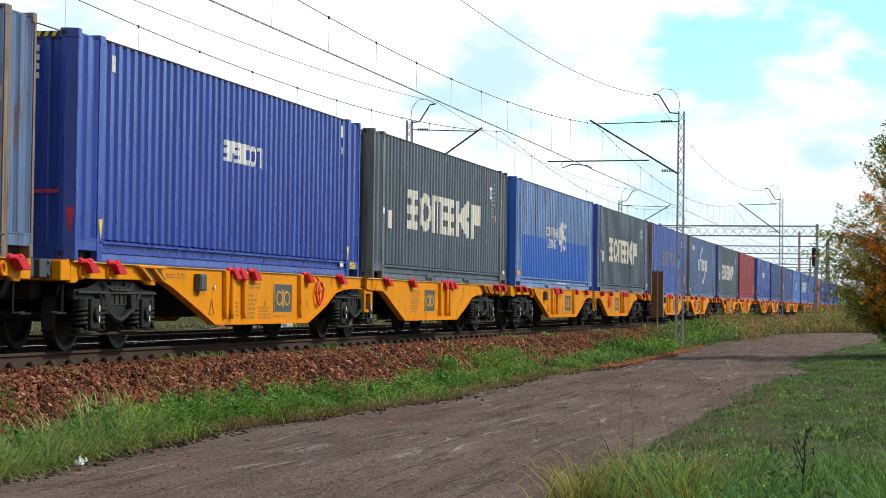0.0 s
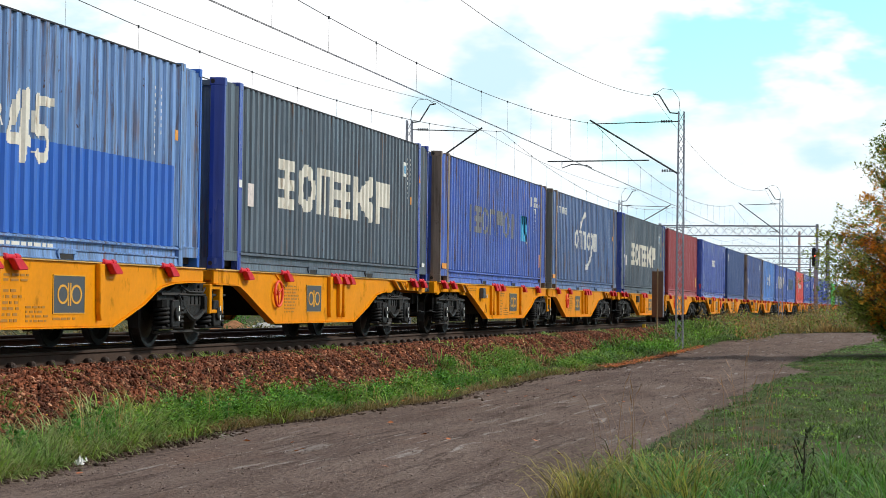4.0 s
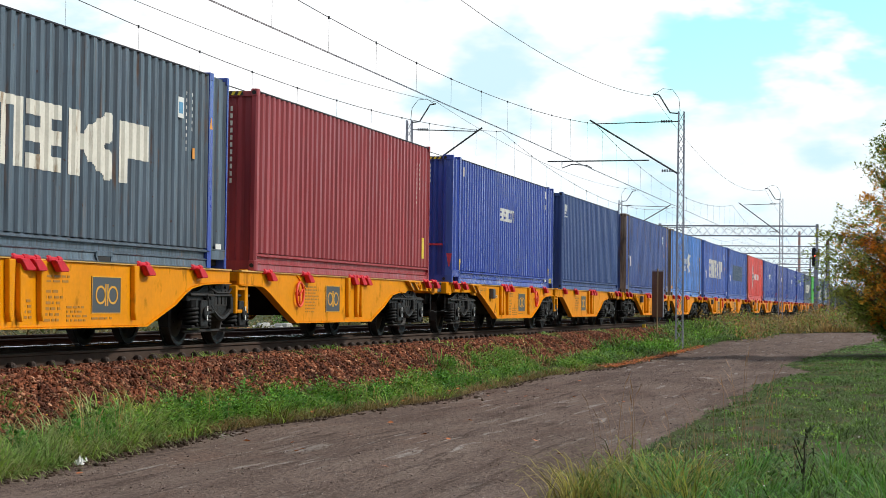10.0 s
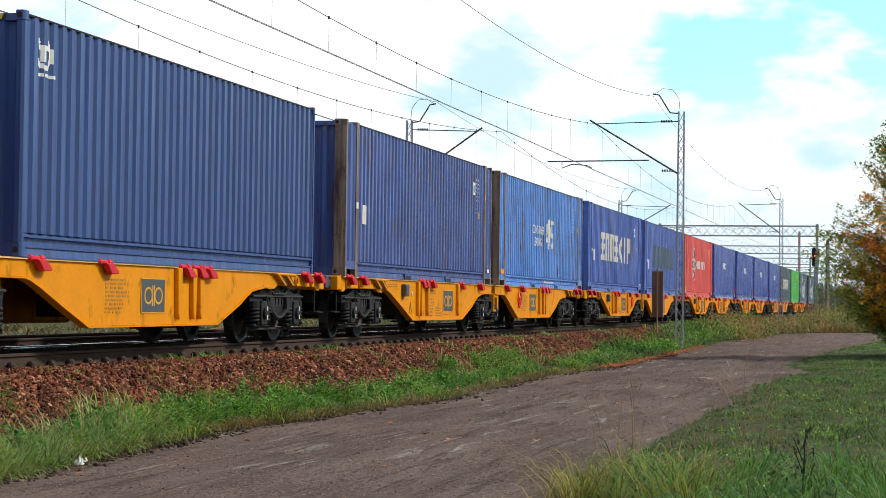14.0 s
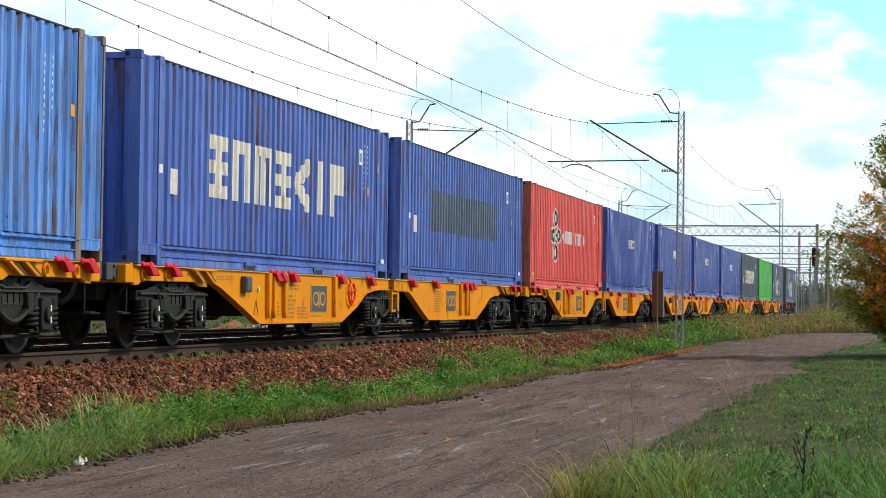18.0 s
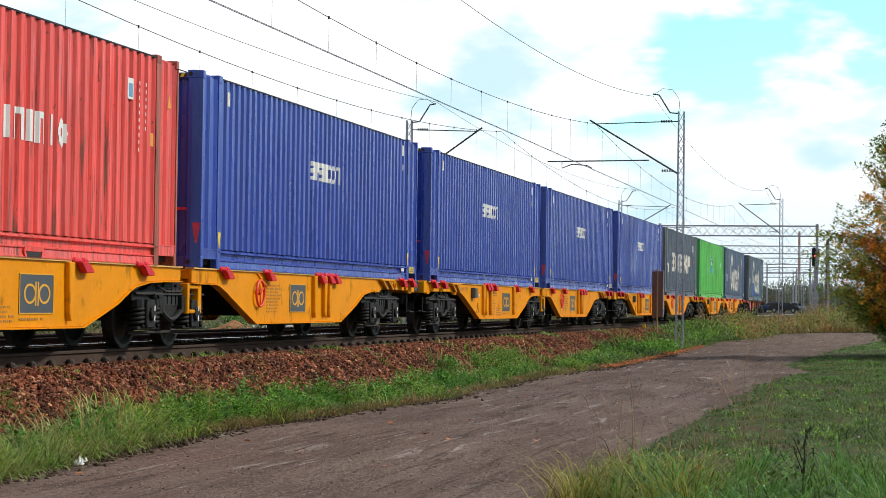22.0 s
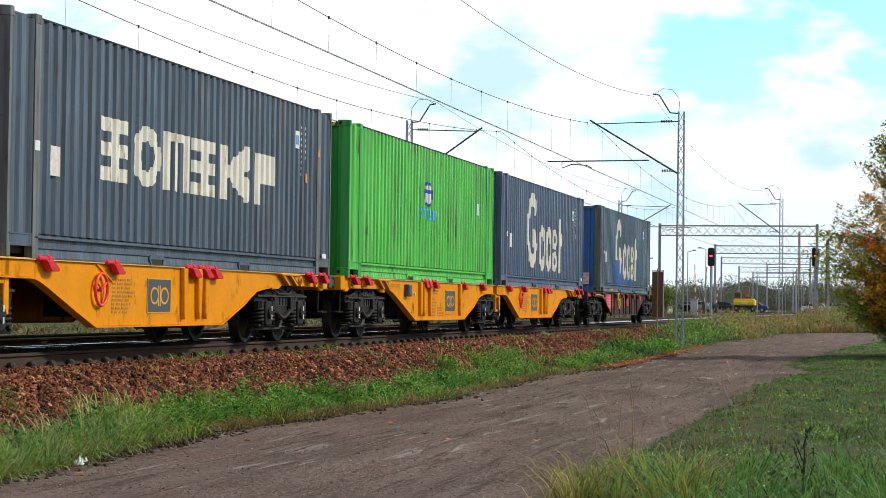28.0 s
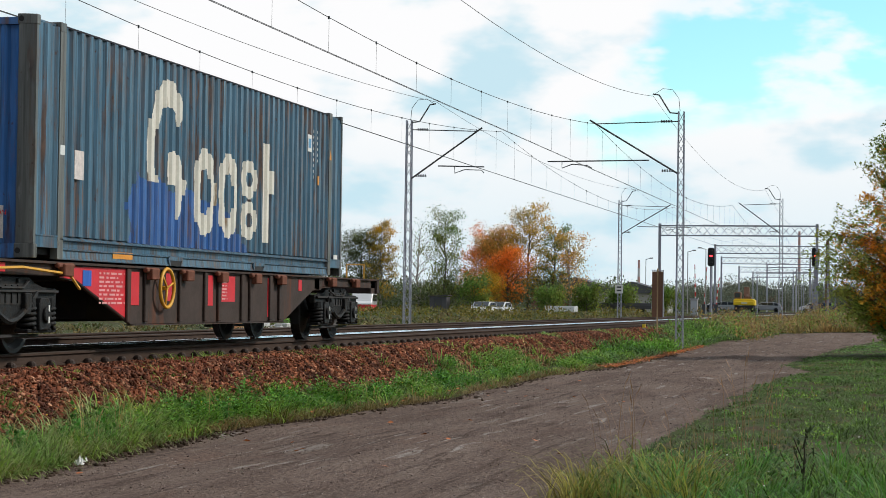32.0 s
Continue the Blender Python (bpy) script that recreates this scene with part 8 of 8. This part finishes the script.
def build_car(name, label, paint, estate=True):
    """A passenger car along x, 4.4 m long, its wheels on z = 0."""
    c = empty(name, label, "car", "cars at the crossing")
    top = [(-2.1, 0.85), (-1.95, 0.98), (-1.35, 1.02), (-0.75, 1.44), (0.85 if estate else 0.5, 1.46), (1.75 if estate else 1.35, 1.34 if estate else 1.05), (2.05, 0.95), (2.12, 0.55), (2.05, 0.32), (-2.05, 0.32), (-2.15, 0.55)]
    lower = [(-2.15, 0.32), (2.1, 0.32), (2.15, 0.6), (2.05, 0.93), (-1.35, 1.0), (-2.05, 0.88), (-2.18, 0.6)]
    part("body", Shape().prism(lower, "y", -0.88, 0.88), paint, c, bevel=0.06)
    roof = [(-1.35, 1.0), (-0.72, 1.42), (0.85, 1.45), (1.7 if estate else 1.3, 1.32 if estate else 1.2), (2.0 if estate else 1.8, 0.94)]
    part("cabin", Shape().prism(roof, "y", -0.76, 0.76), paint, c, bevel=0.05)
    for s in (-1, 1):
        y = s * 0.762
        for pts in ([(-1.15, 1.03), (-0.68, 1.36), (0.05, 1.39), (0.05, 1.0)], [(0.13, 1.0), (0.13, 1.39), (0.85, 1.39), (1.05, 0.99)], [(1.12, 0.99), (0.95, 1.38), (1.5, 1.28), (1.7, 0.97)]):
            part("side_window", Shape().prism(pts, "y", min(y, y + s * 0.006), max(y, y + s * 0.006)), m_glass, c, "dark side window")
        for x in (-1.35, 1.32):
            w = part("wheel", Shape().lathe([(0.0, -0.1), (0.26, -0.1), (0.31, -0.08), (0.315, 0.08), (0.26, 0.1), (0.0, 0.1)], 18, "y", (0, 0, 0)), m_tyre, c, "black tyre", loc=(x, s * 0.8, 0.315))
            part("rim", Shape().lathe([(0.0, 0.0), (0.2, 0.0), (0.2, 0.012), (0.0, 0.02)], 12, "y", (0, s * 0.1, 0)), m_rim, w, "grey rim")
            CAR_WHEELS.setdefault(c.name, []).append(w)
        part("mirror", Shape().box(-0.85, -0.7, min(s * 0.9, s * 1.02), max(s * 0.9, s * 1.02), 1.0, 1.12), paint, c)
    part("windscreen", Shape().prism([(-1.36, 1.03), (-0.76, 1.42), (-0.75, 1.428), (-1.37, 1.036)], "y", -0.66, 0.66), m_glass, c, "dark windscreen")
    part("rear_window", Shape().prism([(1.74 if estate else 1.4, 1.3), (1.97, 1.0), (2.02, 1.0), (1.8 if estate else 1.5, 1.3)], "y", -0.6, 0.6), m_glass, c, "dark rear window")
    for s in (-1, 1):
        part("headlight", Shape().box(-2.2, -2.1, min(s * 0.5, s * 0.8), max(s * 0.5, s * 0.8), 0.62, 0.78), m_headlight, c, "clear headlight")
        part("tail_light", Shape().box(2.08, 2.16, min(s * 0.55, s * 0.8), max(s * 0.55, s * 0.8), 0.72, 0.92), m_taillight, c, "red tail light")
    return c


CAR_WHEELS = {}
c_white = mat("white_car_paint", (0.72, 0.73, 0.74), 0.25, var=0.04)
c_silver = mat("silver_car_paint", (0.30, 0.33, 0.36), 0.3, metal=0.5, var=0.05)
c_blue = mat("dark_blue_car_paint", (0.03, 0.06, 0.16), 0.25, var=0.05)
c_dark = mat("black_car_paint", (0.025, 0.028, 0.032), 0.25, var=0.05)
# cars: (label, paint, estate, facing east, time, x at that time, speed along x)
CARS = [
    ("white car crossing the tracks", c_white, False, True, 24.5, -21.6, 2.5),
    ("dark blue estate car crossing the tracks", c_blue, True, True, 28.5, -20.5, 2.55),
    ("silver estate car crossing the tracks", c_silver, True, False, 28.5, -11.6, -2.4),
    ("silver car waiting behind the excavator", c_silver, True, True, 32.0, -25.2, 2.4),
    ("dark blue car crossing the tracks", c_blue, True, False, 19.0, -12.1, -2.3),
    ("silver car following over the crossing", c_silver, False, False, 20.8, -13.8, -2.3),
    ("black car crossing the tracks", c_dark, False, True, 32.0, -34.4, 2.4),
    ("black car crossing the tracks", c_dark, False, True, 23.0, -14.9, 2.5),
    ("white car following over the crossing", c_white, True, False, 32.0, -13.2, -2.4),
]
MOVING_CARS = []
for lb, paint, estate, east, t0, x0, v in CARS:
    car = build_car("car", lb, paint, estate)
    MOVING_CARS.append((car, CAR_WHEELS[car.name], t0, x0, v, 298.0 if east else 301.4, 180 if east else 0))
crossing = part("crossing_road", Shape().box(-90, 60, 295.2, 304.2, -0.6, 0.015), mat("crossing_asphalt", (0.055, 0.055, 0.056), 0.85, var=0.2), label="dark asphalt road over the level crossing")
tagged(crossing, category="road", kind="structure")

# beyond the far track
cab = empty("relay_cabinet", "pale grey relay cabinet beside the far track", "cabinet", m=pose(-18.8, 186, -0.2))
part("body", Shape().box(-0.32, 0.32, -0.25, 0.25, 0.1, 1.55), m_pale, cab, bevel=0.02)
part("roof", Shape().box(-0.38, 0.38, -0.3, 0.3, 1.55, 1.64), m_galv, cab)
part("door", Shape().box(-0.26, 0.26, -0.262, -0.252, 0.2, 1.45), mat("pale_blue_grey_door", (0.45, 0.48, 0.52), 0.6, var=0.1), cab)
van = empty("delivery_van", "white and red van parked beyond the tracks", "van", m=pose(-49.4, 186, -0.5, 0, 0, 98))
part("body", Shape().prism([(-2.4, 0.4), (2.4, 0.4), (2.4, 2.1), (-1.2, 2.1), (-1.9, 1.3), (-2.4, 1.1)], "y", -0.95, 0.95), c_white, van, bevel=0.05)
part("red_band", Shape().box(-2.41, 2.41, -0.96, 0.96, 0.42, 1.0), m_panelred, van, "red lower panel")
part("window", Shape().box(-1.2, 2.0, -0.965, -0.955, 1.3, 1.9), m_glass, van, "dark window")
for x in (-1.5, 1.5):
    for y in (-0.9, 0.9):
        part("wheel", Shape().rod((x, y - 0.1, 0.33), (x, y + 0.1, 0.33), 0.33, n=16), m_tyre, van, "black wheel")
hut = empty("track_hut", "small dark grey hut among the trees", "hut", m=pose(-42.4, 187, -0.45))
part("wall", Shape().box(-0.8, 0.8, -0.8, 0.8, 0, 1.75), m_rooffar, hut)
part("roof", Shape().prism([(-0.95, 1.75), (0.95, 1.85), (0.95, 1.92), (-0.95, 1.82)], "y", -0.95, 0.95), m_rooffar, hut)
part("door", Shape().box(-0.4, 0.4, -0.815, -0.805, 0, 1.6), m_wire, hut)
for x, y, lb in ((-37.0, 181, "white car parked among weeds"), (-36.2, 184, "white car parked among weeds"), (-27.6, 306.5, "dark car parked beyond the crossing")):
    build_car("parked_car", lb, c_dark if y > 300 else c_white, True).matrix_basis = pose(x, y, 0.0 if y > 300 else -0.55, 0, 0, 15 if y > 300 else 88)
trl = empty("trailer", "white box trailer parked beyond the tracks", "trailer", m=pose(-29.2, 176, -0.45))
part("box", Shape().box(-1.3, 1.3, -1.0, 1.0, 0.35, 1.05), c_white, trl, bevel=0.03)
part("wheel", Shape().rod((0.6, -1.02, 0.3), (0.6, -0.8, 0.3), 0.3, n=14), m_tyre, trl, "black wheel")
part("drawbar", Shape().rod((1.3, 0, 0.4), (2.4, 0, 0.35), 0.05, n=6), m_wire, trl)


def building(x, y, w, d, h, wall, label, windows):
    b = empty("building", label, "building", "far buildings", m=pose(x, y, -0.3))
    part("wall", Shape().box(-w / 2, w / 2, -d / 2, d / 2, 0, h), wall, b)
    part("roof", Shape().prism([(-w / 2 - 0.4, h), (w / 2 + 0.4, h), (0, h + w * 0.16)], "y", -d / 2 - 0.4, d / 2 + 0.4), m_rooffar, b)
    for i in range(windows):
        xx = -w / 2 + (i + 0.5) * w / windows
        win = part("window", Shape().box(xx - 0.5, xx + 0.5, -d / 2 - 0.06, -d / 2 - 0.004, h * 0.45, h * 0.75), m_white, b, "white-framed window")
        part("pane", Shape().box(xx - 0.42, xx + 0.42, -d / 2 - 0.07, -d / 2 - 0.062, h * 0.48, h * 0.72), m_glass, win, "dark pane")
    return b


building(-34.0, 262, 9, 6, 2.6, mat("pale_house_wall", (0.42, 0.40, 0.37), 0.85, var=0.1), "pale low house with a dark roof behind shrubs", 3)
building(-47.0, 620, 26, 8, 4.5, m_brickfar, "long red-brown station building far along the tracks", 9)
building(-21.0, 640, 16, 8, 4.5, m_brickfar, "red-brown building beside the station", 6)
building(-52.0, 330, 14, 8, 3.2, m_brickfar, "low red-brown building beyond the tracks", 5)
low = empty("freight_wagon", "low dark flat wagon standing beyond the tracks", "wagon", m=pose(-26.5, 190, -0.3, 0, 0, 0))
part("deck", Shape().box(-3.5, 3.5, -1.2, 1.2, 0.7, 1.0), m_wire, low)
part("side_board", Shape().box(-3.5, 3.5, -1.22, -1.202, 1.0, 1.25), m_rooffar, low, "dark side board")
for x in (-2.4, 2.4):
    part("wheel", Shape().rod((x, -0.8, 0.4), (x, 0.8, 0.4), 0.4, n=14), m_black, low)
# litter at the lane's edge
litter = part("crumpled_paper", Shape().prism([(-0.05, 0), (0.04, -0.01), (0.06, 0.03), (0.01, 0.06), (-0.04, 0.05)], "y", -0.035, 0.035), mat("dull_paper", (0.45, 0.44, 0.42), 0.8, var=0.3, scale=20), label="crumpled white paper in the grass", bevel=0.008)
litter.matrix_basis = pose(-8.35, 20.0, -0.93, 20, 10, 30)
tagged(litter, category="litter")


# ---------------------------------------------------------------- ballast stones
def stone_base(seed):
    r = random.Random(seed)
    v = [(x * r.uniform(0.32, 0.62), y * r.uniform(0.32, 0.62), z * r.uniform(0.10, 0.24)) for x in (-1, 1) for y in (-1, 1) for z in (-1, 1)]
    return v, [(0, 1, 3), (0, 3, 2), (4, 6, 7), (4, 7, 5), (0, 4, 5), (0, 5, 1), (2, 3, 7), (2, 7, 6), (0, 2, 6), (0, 6, 4), (1, 5, 7), (1, 7, 3)]


def random_turns(rs, n, pos, size, lie=1.0):
    """Places and turns of scattered stones; lie: below 1 they rather lie flat."""
    q = rs.normal(0, 1, (n, 4)) * (1, lie, lie, 1)
    q /= np.linalg.norm(q, axis=1)[:, None]
    w, x, y, z = q.T
    R = np.stack([np.stack([1 - 2 * (y * y + z * z), 2 * (x * y - z * w), 2 * (x * z + y * w)], -1), np.stack([2 * (x * y + z * w), 1 - 2 * (x * x + z * z), 2 * (y * z - x * w)], -1), np.stack([2 * (x * z - y * w), 2 * (y * z + x * w), 1 - 2 * (x * x + y * y)], -1)], 1)
    m = np.zeros((n, 4, 4))
    m[:, :3, :3] = R * size[:, None, None]
    m[:, :3, 3] = pos
    m[:, 3, 3] = 1
    return m


rs = np.random.RandomState(77)
for j in range(4):
    n = 19000
    yy = 18 + 68 * rs.rand(n) ** 1.5
    xx = -8.85 - 1.75 * rs.rand(n)
    sz = 0.022 + 0.046 * rs.rand(n) ** 1.7
    mesh = solid_copies("loose_stones", *stone_base(j), random_turns(rs, n, np.stack([xx, yy, np.maximum(bed_z(xx), surface_z(xx, yy) + 0.02) + 0.005], -1), sz, 0.35))
    tagged(part("loose_stones", mesh, m_stone_loose, ballast), kind="stuff")
n = 3500
yy = 22 + 60 * rs.rand(n) ** 1.2
xx = rs.uniform(-17.5, -10.9, n)
tagged(part("loose_stones", solid_copies("loose_stones", *stone_base(9), random_turns(rs, n, np.stack([xx, yy, bed_z(xx) + 0.0], -1), rs.uniform(0.05, 0.1, n))), m_stone_loose, ballast), kind="stuff")
bases = []
for j in range(8):
    me = bpy.data.meshes.new("stone")
    me.from_pydata(*[stone_base(20 + j)[0], [], stone_base(20 + j)[1]])
    me.materials.append(m_stone)
    bases.append(me)
for i in range(300):
    x, y = rs.uniform(-10.3, -9.1), rs.uniform(21.5, 30)
    ob = new("stone", bases[i % 8])
    ob.parent = ballast
    s = rs.uniform(0.045, 0.07)
    ob.matrix_basis = Matrix.Translation((x, y, float(bed_z(x)) + 0.02)) @ Euler(rs.uniform(0, 6.28, 3)).to_matrix().to_4x4() @ Matrix.Diagonal((s, s, s, 1))

# gravel trodden into the lane
def on_lane_points(rs, n, rows):
    """Random places on the lane's surface, more of them where the lane is near."""
    g = LANE_GRID[0]
    i = (rows[0] + (rows[1] - rows[0]) * rs.rand(n) ** 2.2).astype(int)
    j = rs.randint(0, g.shape[1] - 1, n)
    a, b = rs.rand(n)[:, None], rs.rand(n)[:, None]
    return (g[i, j] * (1 - a) + g[i + 1, j] * a) * (1 - b) + (g[i, j + 1] * (1 - a) + g[i + 1, j + 1] * a) * b


start = int(np.argmax(LANE_GRID[0][:, 5, 1] > 14.0))
stop = int(np.argmax(LANE_GRID[0][:, 5, 1] > 112.0))
for nm, n, colour, seed in (("lane_gravel", 13000, (0.19, 0.145, 0.124), 81), ("dark_lane_gravel", 2200, (0.095, 0.072, 0.060), 82), ("pale_lane_gravel", 2400, (0.30, 0.255, 0.225), 83)):
    rr = np.random.RandomState(seed)
    p = on_lane_points(rr, n, (start, stop))
    size = (0.007 + 0.018 * rr.rand(n) ** 3) * (1 + np.clip(p[:, 1] - 22, 0, 30) / 45)
    p[:, 2] -= size * 0.12
    mesh = solid_copies(nm, *stone_base(31 + seed), random_turns(rr, n, p, size))
    tagged(part(nm, mesh, mat(nm + "_stone", colour, 0.95, spec=0.1, var=0.15, island=0.45)), "small gravel stones trodden into the earth lane", "gravel", kind="stuff")
# clods of earth along the lane's broken edge
n = 11000
yy = 15 + 60 * rs.rand(n) ** 1.4
xx = np.interp(yy, *ROAD_L) + rs.normal(0.06, 0.15, n)
mesh = solid_copies("earth_clods", *stone_base(33), random_turns(rs, n, np.stack([xx, yy, np.full(n, ROAD_Z - 0.018)], -1), 0.018 + 0.06 * rs.rand(n) ** 3))
tagged(part("earth_clods", mesh, mat("dark_earth_clod", (0.060, 0.042, 0.031), 0.95, spec=0.05, var=0.3, island=0.4)), "dark earth clods along the lane's broken edge", "clods", kind="stuff")


# ---------------------------------------------------------------- what moves
def motions():
    for ob, k in WAGONS:
        y = TRAIN_Y + wagon_start(k)
        walk(ob, [(t, pose(TRACK_X, y - travelled(t), RAIL_Z)) for t in range(33)])
    for i, ob in CONTAINERS.items():
        y = TRAIN_Y + container_start(i)
        walk(ob, [(t, pose(TRACK_X, y - travelled(t), RAIL_Z + LOAD_Z)) for t in range(33)])
    for car, wheels, t0, x0, v, y, turn in MOVING_CARS:
        walk(car, [(t, pose(x0 + v * (t - t0), y, 0.015, 0, 0, turn)) for t in (0.0, 8.0, 16.0, 24.0, SECONDS)])
        for w in wheels:
            at = w.location.copy()
            walk(w, [(0.2 * i, pose(at.x, at.y, at.z, 0, -math.degrees(abs(v) * 0.2 * i / 0.315), 0)) for i in range(161)])
    for k, w, along in WHEEL_TABLE:
        at = w.location.copy()
        y0 = TRAIN_Y + wagon_start(k) + along
        rows, inside = [(0.0, 0.0)], []
        for f in range(1, 960):
            t = f / 30
            if 14 < y0 - travelled(t) < 75:
                inside.append((t, travelled(t)))
        if inside:
            d0 = inside[0][1]
            rows = ([(0.0, 0.0)] if inside[0][0] > 0.04 else [(0.0, -(d0 - 0.0))]) + [(t, d - d0) for t, d in inside]
        rows.append((SECONDS, rows[-1][1]))
        walk(w, [(t, pose(at.x, at.y, at.z, math.degrees(d / 0.46))) for t, d in rows])


motions()
